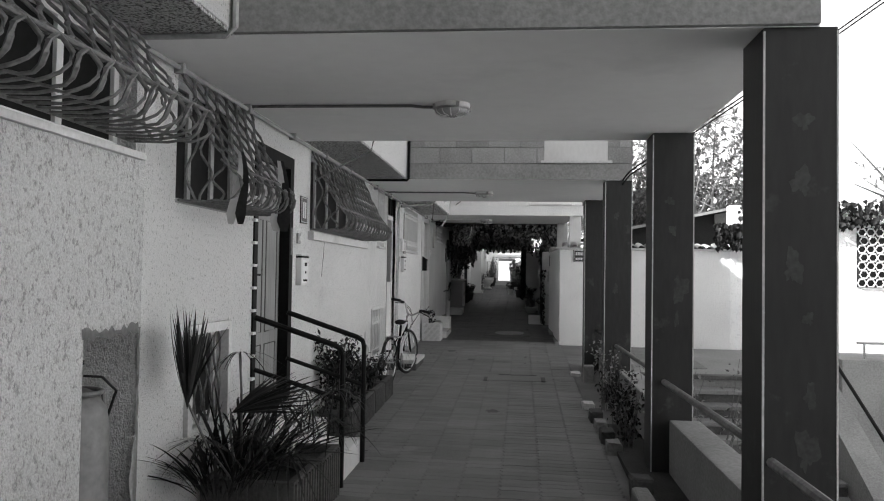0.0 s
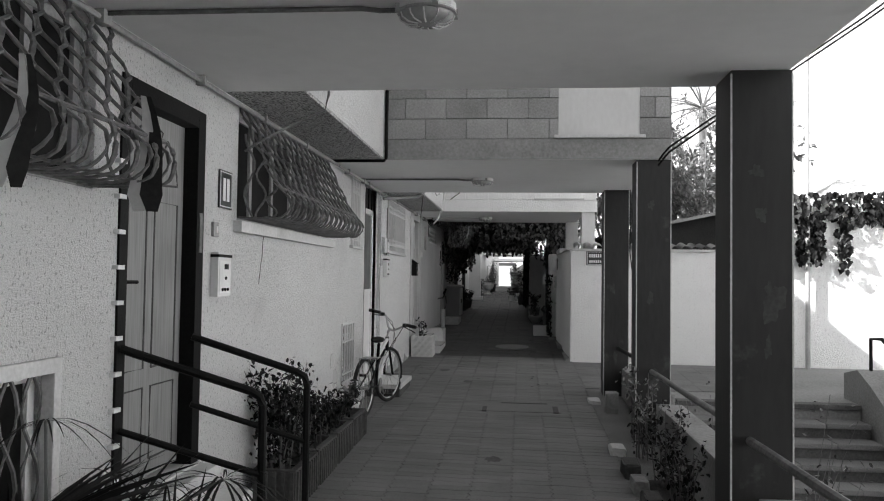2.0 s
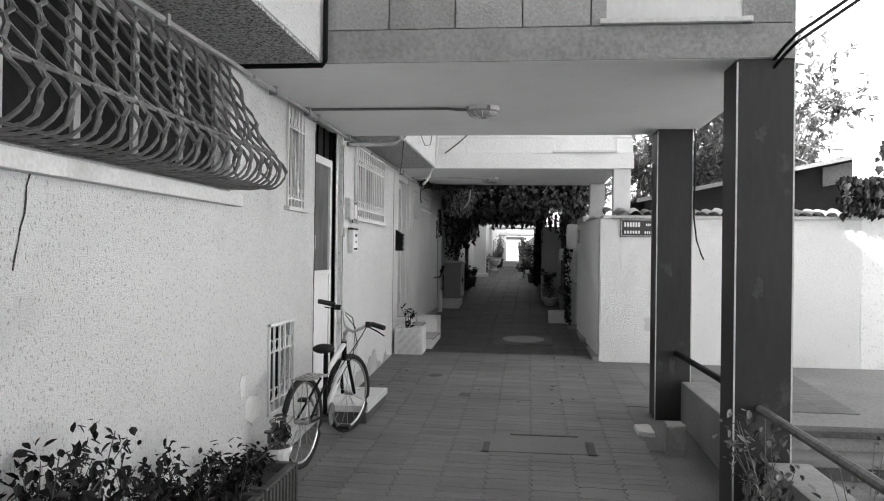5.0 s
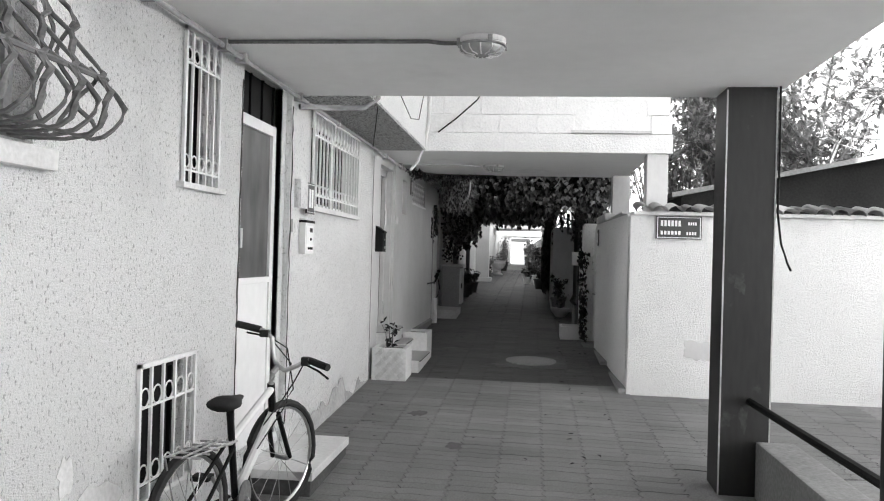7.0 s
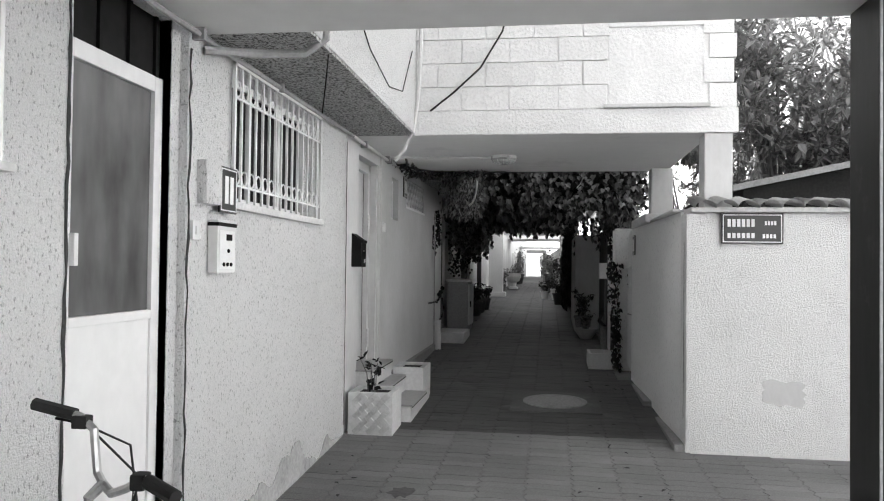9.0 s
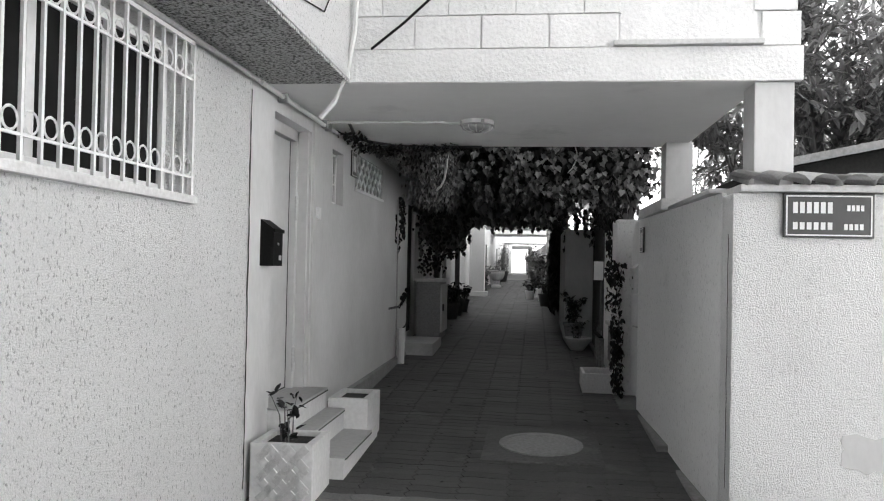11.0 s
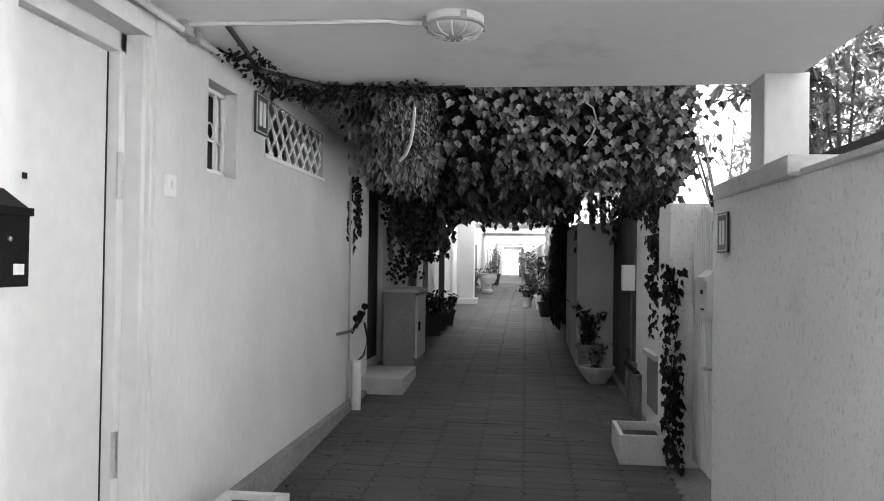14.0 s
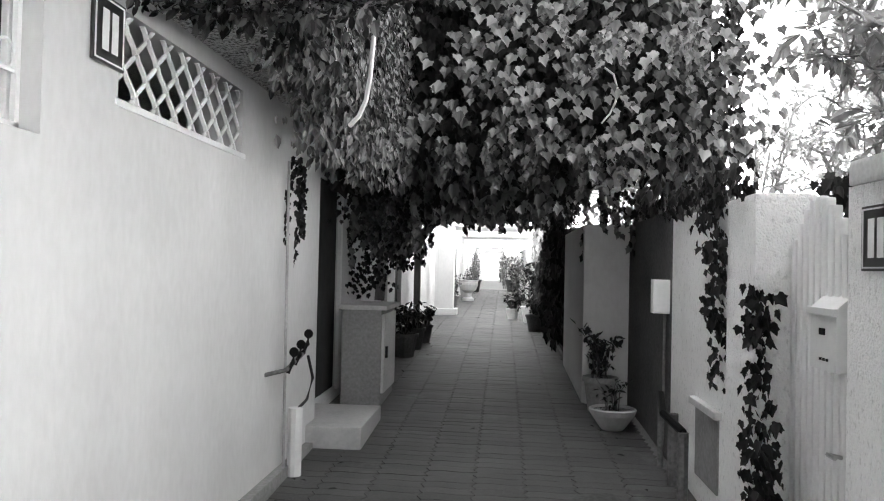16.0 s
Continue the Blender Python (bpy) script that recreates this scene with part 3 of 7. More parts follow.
def leaves(name, items, shape, material, fold=0.25, droop=0.15):
    """One mesh of many leaves; items: (place, direction, normal, size)."""
    verts, faces = [], []
    k = len(shape)
    half = k // 2
    narrow = shape in (BLADE, LANCE, RIB)
    for p, d, nrm, s in items:
        d = Vector(d).normalized()
        nrm = Vector(nrm)
        side = d.cross(nrm)
        if side.length < 1e-3:
            side = d.orthogonal()
        side.normalize()
        nrm = side.cross(d)
        base = len(verts)
        for u, v in shape:
            verts.append(Vector(p) + d * (u * s) + side * (v * s) + nrm * (abs(v) * fold * s - u * u * droop * s))
        if narrow:
            faces.append([base, base + 1, base + k - 1])
            for i in range(1, half - 1):
                faces.append([base + i, base + i + 1, base + k - i - 1, base + k - i])
            faces.append([base + half - 1, base + half, base + half + 1])
        else:
            faces.append([base + i for i in range(half + 1)])
            faces.append([base] + [base + i for i in range(half, k)])
    me = bpy.data.meshes.new(name)
    me.from_pydata([tuple(v) for v in verts], [], faces)
    me.materials.append(material)
    return me


def rnd(r=1.0):
    return Vector((rng.uniform(-1, 1), rng.uniform(-1, 1), rng.uniform(-1, 1))) * r


def leaf_part(name, items, shape, material, parent, fold=0.25, droop=0.15):
    ob = new(name, leaves(name, items, shape, material, fold, droop))
    ob.parent = parent
    ob.matrix_parent_inverse = Matrix.Translation(-Vector(parent.get("base", (0, 0, 0))))
    return tagged(ob, kind="stuff")


def bush(name, label, base, height, spread, stems, n, size, shape, material, category="plant", lean=(0, 0)):
    """A shrubby plant: bent stems and leaves along them."""
    pl = root(name, label, category, base)
    items = []
    bm = B()
    for i in range(stems):
        a = rng.uniform(0, 6.28)
        r = spread * rng.uniform(0.4, 1)
        tip = Vector(base) + Vector((math.cos(a) * r + lean[0], math.sin(a) * r + lean[1], height * rng.uniform(0.6, 1)))
        mid = Vector(base).lerp(tip, 0.5) + Vector((0, 0, height * 0.12)) + rnd(spread * 0.15)
        foot = Vector(base) + Vector((math.cos(a) * r * 0.35, math.sin(a) * r * 0.55, 0))
        pts = [foot, mid, tip]
        tube(bm, pts, [0.005, 0.004, 0.002], 4)
        for j in range(n // stems):
            t = rng.uniform(0.12, 1.05)
            p = (pts[0].lerp(mid, t * 2) if t < 0.5 else mid.lerp(tip, t * 2 - 1)) + rnd(spread * 0.22)
            items.append((p, rnd() + Vector((0, 0, -0.1)), rnd(0.5) + Vector((0, 0, 1)), size * rng.uniform(0.6, 1.2)))
    part("stem", bm, BARK, pl)
    leaf_part("foliage", items, shape, material, pl)
    return pl


# ---- window grilles that belly out over the lane ----
def belly_profile(x0, depth, zt, zb):
    pts = [(x0 + 0.015, zt), (x0 + depth * 0.30, zt - (zt - zb) * 0.30), (x0 + depth * 0.68, zt - (zt - zb) * 0.66)]
    for a in range(0, 100, 15):
        t = radians(a * 1.55 - 25)
        pts.append((x0 + depth * 0.72 + depth * 0.26 * math.cos(t), zb + 0.10 - 0.10 * math.sin(t)))
    pts += [(x0 + depth * 0.45, zb + 0.0), (x0 + 0.015, zb + 0.005)]
    out = []
    for (xa, za), (xb, zb_) in zip(pts, pts[1:]):
        k = max(1, int(math.hypot(xb - xa, zb_ - za) / 0.035))
        out += [(xa + (xb - xa) * i / k, za + (zb_ - za) * i / k) for i in range(k)]
    return out + [pts[-1]]


def belly_grille(y0, y1, zt, zb, x0, depth, gap, label):
    g = root("window_grille", label, "grille", (x0, (y0 + y1) / 2, zb), "bellied window grilles")
    prof = belly_profile(x0, depth, zt, zb)
    n = int((y1 - y0) / gap)
    total = len(prof)
    for i in range(n + 1):
        y = y0 + (y1 - y0) * i / n
        pts, run = [], 0.0
        for j, (x, z) in enumerate(prof):
            if j:
                run += math.hypot(x - prof[j - 1][0], z - prof[j - 1][1])
            fade = 1.0 if j < total * 0.56 else max(0.0, 1 - (j - total * 0.56) / 5)
            w = max(-1, min(1, 2.2 * math.sin(run * 2 * math.pi / 0.2))) * gap * 0.44 * fade * (1 if i % 2 else -1)
            pts.append((x, y + w, z))
        part("bar", tube(B(), pts, 0.0125, 5, flat=0.55), GRILLE_STEEL, g)
    for j in (0, int(total * 0.56), total - 1):
        x, z = prof[j]
        part("rail", tube(B(), [(x, y0 - 0.01, z), (x, y1 + 0.01, z)], 0.009, 6), GRILLE_STEEL, g)
    for y in (y0, y1):
        for u in (0.28, 0.55, 0.8):
            pts = []
            for k in range(13):
                t = k / 12
                x = x0 + depth * u * 0.8 + 0.035 * math.sin(t * 9 + u * 8)
                ztop = zt - (zt - zb) * min(1, u * 0.85)
                pts.append((x, y, zb + (ztop - zb) * t))
            part("side_bar", tube(B(), pts, 0.008, 4), GRILLE_STEEL, g)
    return g


def window_in_wall(name, y0, y1, z0, z1, x, panes=2, frame_mat=WHITE_STEEL, sill=0.0, sill_out=0.06):
    w = root(name, "window set into the house wall", "window", (x, (y0 + y1) / 2, z0))
    w["kind"] = "structure"
    f = 0.045 if y1 - y0 > 0.45 else 0.026
    for a, b, c, d in ((y0, y1, z0, z0 + f), (y0, y1, z1 - f, z1), (y0, y0 + f, z0 + f, z1 - f), (y1 - f, y1, z0 + f, z1 - f)):
        part("window_frame", box(B(), x - 0.05, x, a, b, c, d, 0.004), frame_mat, w)
    for k in range(1, panes):
        ym = y0 + (y1 - y0) * k / panes
        part("mullion", box(B(), x - 0.045, x - 0.003, ym - f * 0.55, ym + f * 0.55, z0 + f, z1 - f), frame_mat, w)
    pane = part("pane", box(B(), x - 0.03, x - 0.022, y0 + f, y1 - f, z0 + f, z1 - f), DARK_GLASS, w)
    # near-black sheet behind the pane stands in for the unlit room
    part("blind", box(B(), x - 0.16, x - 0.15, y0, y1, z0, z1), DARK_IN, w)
    if sill:
        part("window_sill", box(B(), x - 0.02, W + sill_out, y0 - 0.06, y1 + 0.06, z0 - sill, z0, 0.008), CONCRETE_PALE, w)
    return w


window_in_wall("window_1", 1.6, 4.1, 2.16, 2.72, W - 0.05, 5, sill=0.035, sill_out=0.075)
window_in_wall("window_2", 4.66, 5.75, 1.96, 2.70, W - 0.08, 3, GALV)
window_in_wall("window_3", 7.5, 9.95, 1.95, 2.70, W - 0.08, 5, GALV, sill=0.075)
window_in_wall("window_4", 11.19, 11.6, 1.95, 2.70, W - 0.14, 1, BLACK_STEEL, sill=0.03, sill_out=0.0)
window_in_wall("window_5", 13.32, 14.83, 1.97, 2.68, W - 0.1, 3, sill=0.04, sill_out=0.04)
window_in_wall("window_6", 17.5, 17.87, 2.14, 2.58, W - 0.085, 2)
window_in_wall("window_7", 4.88, 5.47, 0.62, 1.20, W - 0.06, 1)
window_in_wall("window_8", 10.83, 11.37, 0.46, 1.06, W - 0.13, 1, BLACK_STEEL)
belly_grille(1.7, 4.05, 2.74, 2.2, W + 0.045, 0.42, 0.085, "weathered steel grille of wavy bars bellied out under a window")
belly_grille(4.68, 5.76, 2.72, 1.97, W, 0.38, 0.078, "weathered steel grille of wavy bars, bellied, with cloth strips tied on")
belly_grille(7.5, 9.87, 2.70, 1.97, W, 0.37, 0.078, "weathered steel grille of wavy bars bellied out under the long window")


def scroll_grille(y0, y1, z0, z1, x, n, rows, material, label, group="barred window grilles"):
    """Straight bars with pairs of rings between them."""
    g = root("window_grille", label, "grille", (x, (y0 + y1) / 2, z0), group)
    for a, b, c, d in ((y0, y1, z0, z0 + 0.02), (y0, y1, z1 - 0.02, z1), (y0, y0 + 0.02, z0, z1), (y1 - 0.02, y1, z0, z1)):
        part("frame", box(B(), x, x + 0.016, a, b, c, d), material, g)
    for zc in rows:
        part("rail", box(B(), x + 0.002, x + 0.012, y0, y1, zc - 0.05, zc - 0.04), material, g)
    for i in range(1, n):
        y = y0 + (y1 - y0) * i / n
        part("bar", box(B(), x + 0.001, x + 0.014, y - 0.007, y + 0.007, z0, z1), material, g)
    step = (y1 - y0) / n
    ring = finish(tube(B(), [(0, math.cos(a * 0.5236) * step * 0.36, math.sin(a * 0.5236) * step * 0.36) for a in range(12)], 0.005, 4, closed=True), "ring", material)
    for zc in rows:
        for i in range(n):
            ob = new("ring", ring)
            ob.parent = g
            ob.matrix_parent_inverse = Matrix.Translation(-Vector(g["base"]))
            ob.location = (x + 0.008, y0 + step * (i + 0.5), zc)
    return g


scroll_grille(11.17, 11.62, 1.93, 2.73, W - 0.04, 5, (2.06, 2.60), WHITE_STEEL, "white steel bars with rings before a narrow window")
scroll_grille(13.29, 14.86, 1.95, 2.70, W + 0.012, 15, (2.10, 2.56), WHITE_STEEL, "white steel bars with rings before a wide window")
scroll_grille(10.80, 11.40, 0.44, 1.09, W - 0.042, 5, (0.58, 0.93), WHITE_STEEL, "white steel bars with rings before a low window")
scroll_grille(17.51, 17.86, 2.15, 2.57, W - 0.07, 3, (2.36,), WHITE_STEEL, "white bars before a small window")
# low ornamental window beside the palm
g = root("window_grille", "cast ornamental grille of a low window", "grille", (W, 5.17, 0.6))
for a, b, c, d in ((4.84, 5.51, 1.19, 1.25), (4.84, 4.9, 0.6, 1.19), (5.46, 5.51, 0.6, 1.19)):
    part("surround", box(B(), W - 0.03, W + 0.03, a, b, c, d, 0.006), CONCRETE_PALE, g)
for i in range(4):
    for s in (-1, 1):
        yc = 4.97 + i * 0.145
        part("bar", tube(B(), [(W - 0.03, yc + s * 0.06 * abs(math.sin(k * 0.785)), 0.62 + k * 0.0725) for k in range(9)], 0.009, 5), GRILLE_STEEL, g)
# pierced vent screen
g = root("vent_screen", "pale pierced screen of wavy bars in a vent opening", "vent", (W, 19, 2.33))
for i in range(15):
    y = 18.36 + i * 0.088
    pts = [(W - 0.02, y + (0.036 if i % 2 else -0.036) * math.sin(k * 2 * math.pi / 8), 2.34 + k * 0.02) for k in range(17)]
    part("bar", tube(B(), pts, 0.011, 5), WHITE_STEEL, g)
part("rail", box(B(), W - 0.03, W + 0.012, 18.3, 19.66, 2.315, 2.34), WHITE_STEEL, g)

# ---- doors ----
d = root("door_1", "worn panelled front door with fan-shaped top panel in a black steel frame", "door", (W, 6.45, 0.5))
d["kind"] = "structure"
for a, b, c, e in ((5.97, 6.05, 0.5, 2.54), (6.84, 6.94, 0.5, 2.54), (6.05, 6.84, 2.44, 2.54)):
    part("door_frame", box(B(), W - 0.2, W + 0.012, a, b, c, e, 0.004), BLACK_STEEL, d)
leaf = part("door_leaf", box(B(), W - 0.13, W - 0.075, 6.05, 6.84, 0.53, 2.44, 0.004), DOOR_WOOD, d)
xd = W - 0.075


def moulding(pts):
    # mouldings are coloured dark for the shade in the panel grooves
    part("panel_moulding", tube(B(), pts, 0.007, 6), CONCRETE_DARK, leaf)


def rect_moulding(y0, y1, z0, z1):
    moulding([(xd, y0, z0), (xd, y1, z0), (xd, y1, z1), (xd, y0, z1), (xd, y0, z0 - 0.001)])


rect_moulding(6.13, 6.40, 1.10, 1.98), rect_moulding(6.49, 6.76, 1.10, 1.98), rect_moulding(6.13, 6.40, 0.62, 1.0), rect_moulding(6.49, 6.76, 0.62, 1.0)
for a0, a1 in ((5, 55), (62, 118), (125, 175)):
    arc = [(xd, 6.445 - 0.31 * math.cos(radians(a)), 2.06 + 0.32 * math.sin(radians(a))) for a in range(a0, a1 + 1, 10)]
    inn = [(xd, 6.445 - 0.10 * math.cos(radians(a)), 2.06 + 0.11 * math.sin(radians(a))) for a in range(a1, a0 - 1, -10)]
    moulding(arc + inn + [arc[0]])
part("handle", tube(B(), [(xd + 0.0, 6.12, 1.55), (xd + 0.04, 6.12, 1.55), (xd + 0.04, 6.24, 1.55)], 0.01, 6), BLACK_STEEL, leaf, "black lever handle")
part("knocker", lathe(B(), [(0.04, 0), (0.04, 0.015), (0.02, 0.03)], (xd, 6.445, 2.06), 14, "x"), GRILLE_STEEL, leaf, "round ornament")
for k in range(11):
    part("hinge_bar", box(B(), W - 0.02, W + 0.03, 5.93, 5.99, 0.62 + k * 0.165, 0.64 + k * 0.165), WHITE_STEEL, d)
part("notice", box(B(), W - 0.01, W + 0.018, 6.87, 6.91, 1.72, 1.95), GRILLE_STEEL, d, "folded paper notice stuck to the frame")
part("threshold", box(B(), W - 0.2, W + 0.03, 5.97, 6.94, 0.44, 0.51, 0.006), STEP_STONE, d)

d = root("door_2", "white side door with a dusty dark panel and a transom above", "door", (W, 12.37, 0.36))
d["kind"] = "structure"
xo = W - 0.085
for a, b, c, e in ((12.0, 12.07, 0.36, 2.47), (12.67, 12.74, 0.36, 2.47), (12.07, 12.67, 2.40, 2.47), (12.07, 12.67, 1.40, 1.44)):
    part("door_frame", box(B(), xo - 0.05, xo, a, b, c, e, 0.005), DOOR_WHITE, d)
part("panel", box(B(), xo - 0.04, xo - 0.02, 12.07, 12.67, 1.44, 2.40), FROSTED, d, "dusty dark mesh panel")
low = part("lower_panel", box(B(), xo - 0.04, xo - 0.012, 12.07, 12.67, 0.36, 1.40), DOOR_WHITE, d)
for a, b in ((11.97, 12.0), (12.74, 12.757)):
    part("jamb", box(B(), xo - 0.06, xo + 0.035, a, b, 0.36, 2.74), BLACK_STEEL, d, "dark steel jamb")
part("transom", box(B(), xo - 0.04, xo - 0.02, 12.0, 12.74, 2.47, 2.74), DARK_GLASS, d)
# near-black sheet for the darkness behind the transom
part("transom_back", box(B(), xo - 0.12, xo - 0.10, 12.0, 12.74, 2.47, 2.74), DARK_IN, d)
for k in range(4):
    part("transom_bar", box(B(), xo - 0.03, xo - 0.005, 12.02 + k * 0.22, 12.04 + k * 0.22, 2.47, 2.74), BLACK_STEEL, d)
part("handle", box(B(), xo, xo + 0.03, 12.05, 12.075, 1.63, 1.75, 0.004), PLASTIC_WHITE, d)

d = root("door_3", "smooth white door with long hinge, above stone steps", "door", (W, 16.7, 0.71))
d["kind"] = "structure"
xo = W - 0.15
part("door_leaf", box(B(), xo - 0.05, xo, 16.13, 16.88, 0.72, 2.54, 0.004), DOOR_PALE, d)
for a, b, c, e, o in ((16.88, 16.93, 0.71, 2.62, 0.0), (16.12, 16.93, 2.54, 2.62, 0.0), (16.93, 16.97, 0.71, 2.66, 0.07)):
    part("door_frame", box(B(), xo - 0.04, xo + 0.05 + o, a, b, c, e, 0.006), DOOR_PALE, d)
for zc in (0.95, 2.05):
    part("hinge", tube(B(), [(xo + 0.055, 16.885, zc - 0.09), (xo + 0.055, 16.885, zc + 0.09)], 0.014, 8), CHROME, d)
# black strips stand in for the shaded gap round the door leaf
part("gap", box(B(), xo - 0.02, xo + 0.003, 16.872, 16.88, 0.742, 2.54), BLACK_STEEL, d)
part("gap", box(B(), xo - 0.02, xo + 0.003, 16.13, 16.872, 0.742, 0.75), BLACK_STEEL, d)
part("keyhole", box(B(), xo, xo + 0.006, 16.36, 16.38, 1.98, 2.0), BLACK_STEEL, d)

d = root("door_4", "doorway under hanging vines, filled with a near-black sheet for its dark inside", "door", (W - 0.15, 22.05, 0.68))
d["kind"] = "structure"
for a, b in ((21.42, 21.49), (22.76, 22.84)):
    part("door_frame", box(B(), W - 0.155, W - 0.125, a, b, 0.66, 2.5), WHITE_STEEL, d)
# near-black sheet added across the opening in place of its unlit inside
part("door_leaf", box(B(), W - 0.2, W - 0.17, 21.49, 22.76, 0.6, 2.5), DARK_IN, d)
for y0, y1, z0, z1 in ((25.4, 25.9, 1.2, 2.1), (26.6, 27.3, 0.75, 2.2), (36.8, 37.6, 0.9, 2.3), (44, 45, 1.0, 2.3)):
    d = root("shutter", "dark closed shutter in a plastered wall", "shutter", (W - 0.2, y0, z0))
    part("panel", box(B(), W - 0.25, W - 0.21, y0, y1, z0, z1), DARK_IN, d)
    part("rail", box(B(), W - 0.21, W - 0.19, y0, y1, (z0 + z1) / 2 - 0.03, (z0 + z1) / 2 + 0.03), CANVAS_SHADE, d)

# ---- plates, bells and boxes on the wall ----
def plate(y0, y1, z0, z1, x, sx, label):
    p = root("house_number_plate", label, "sign", (x, (y0 + y1) / 2, z0), "house number plates")
    a, b = (x, x + 0.012) if sx > 0 else (x - 0.012, x)
    f = b if sx > 0 else a
    part("panel", box(B(), a, b, y0, y1, z0, z1, 0.003), PLATE, p)
    w, h = y1 - y0, z1 - z0
    for u0, u1, v0, v1 in ((0.04, 0.96, 0.04, 0.065), (0.04, 0.96, 0.935, 0.96), (0.04, 0.075, 0.065, 0.935), (0.925, 0.96, 0.065, 0.935)):
        part("border", box(B(), f - 0.002, f + 0.002, y0 + w * u0, y0 + w * u1, z0 + h * v0, z0 + h * v1), WHITE_LETTER, p)
    for u in (0.36, 0.66):
        part("bar", box(B(), f - 0.002, f + 0.002, y0 + w * (u - 0.10), y0 + w * (u + 0.10), z0 + h * 0.2, z0 + h * 0.8), WHITE_LETTER, p)


plate(7.17, 7.38, 2.01, 2.25, W, 1, "dark enamel number plate with white rim on rough plaster")
plate(13.09, 13.30, 1.90, 2.13, W + 0.03, 1, "dark enamel number plate with white rim before a barred window")
plate(18.12, 18.33, 2.43, 2.66, W + 0.008, 1, "dark enamel number plate with white rim beside the vent")
plate(18.28, 18.50, 1.80, 2.02, 1.242, -1, "dark enamel number plate with white rim on the garden wall")
b = root("plaster_pad", "rough square plaster pad on the wall", "wall pad", (W, 13.0, 1.9))
part("pad", box(B(), W - 0.01, W + 0.045, 12.93, 13.1, 1.93, 2.14, 0.015), PLASTER, b)


def intercom(y0, y1, z0, z1, x, label):
    p = root("intercom", label, "intercom", (x, y0, z0), "intercom boxes")
    part("case", box(B(), x, x + 0.05, y0, y1, z0, z1, 0.004), PLASTIC_WHITE, p)
    w, h = y1 - y0, z1 - z0
    part("face", box(B(), x + 0.05, x + 0.053, y0 + 0.02, y1 - 0.015, z0 + 0.02, z1 - 0.05), WHITE_STEEL, p)
    part("hood", box(B(), x, x + 0.056, y0 - 0.002, y1 + 0.002, z1 - 0.03, z1 - 0.012), BLACK_STEEL, p)
    part("speaker", box(B(), x + 0.052, x + 0.056, y0 + w * 0.45, y0 + w * 0.75, z0 + h * 0.62, z0 + h * 0.74), BLACK_STEEL, p)
    for k in range(3):
        part("button", lathe(B(), [(0.010, 0), (0.010, 0.008), (0.006, 0.01)], (x + 0.052, y0 + w * (0.3 + 0.2 * k), z0 + h * 0.16), 8, "x"), BLACK_STEEL, p)
    part("button", lathe(B(), [(0.010, 0), (0.010, 0.008), (0.006, 0.01)], (x + 0.052, y0 + w * 0.55, z0 + h * 0.42), 8, "x"), BLACK_STEEL, p)


intercom(7.08, 7.29, 1.46, 1.73, W, "pale metal intercom box with black buttons on rough plaster")
intercom(13.05, 13.27, 1.60, 1.86, W, "pale intercom box below a number plate")
for y, z, x, nm, lb in ((7.12, 1.87, W, "bell_push", "small grey bell push on rough plaster"), (17.10, 2.03, W + 0.005, "light_switch", "small white switch on smooth plaster"), (12.9, 1.80, W - 0.005, "bell_push", "small white bell push beside the side door")):
    s = root(nm, lb, "bell push", (x, y, z))
    part("case", box(B(), x - 0.005, x + 0.018, y - 0.04, y + 0.04, z - 0.045, z + 0.045, 0.004), PLASTIC_WHITE if y > 8 else GALV, s)
    part("button", box(B(), x + 0.018, x + 0.024, y - 0.015, y + 0.015, z - 0.02, z + 0.02, 0.002), PLASTIC_WHITE, s)

m = root("mailbox", "black metal mailbox with slanted lid on pale plaster", "mailbox", (W, 16.0, 1.62))
bm = B()
prof = [(W - 0.01, 1.635), (W + 0.075, 1.635), (W + 0.075, 1.86), (W - 0.01, 1.92)]
lo = [bm.verts.new((x, 15.9, z)) for x, z in prof]
hi = [bm.verts.new((x, 16.07, z)) for x, z in prof]
bm.faces.new(lo), bm.faces.new(hi[::-1])
for k in range(4):
    bm.faces.new((lo[k], lo[(k + 1) % 4], hi[(k + 1) % 4], hi[k]))
part("body", bm, BLACK_STEEL, m)
part("lid", box(B(), W + 0.072, W + 0.085, 15.893, 16.077, 1.838, 1.862, 0.003), BLACK_STEEL, m)
part("lock", lathe(B(), [(0.008, 0), (0.008, 0.006), (0.004, 0.008)], (W + 0.075, 15.98, 1.77), 8, "x"), CHROME, m)
part("label_card", box(B(), W + 0.075, W + 0.078, 16.0, 16.045, 1.67, 1.70), CLOTH, m)

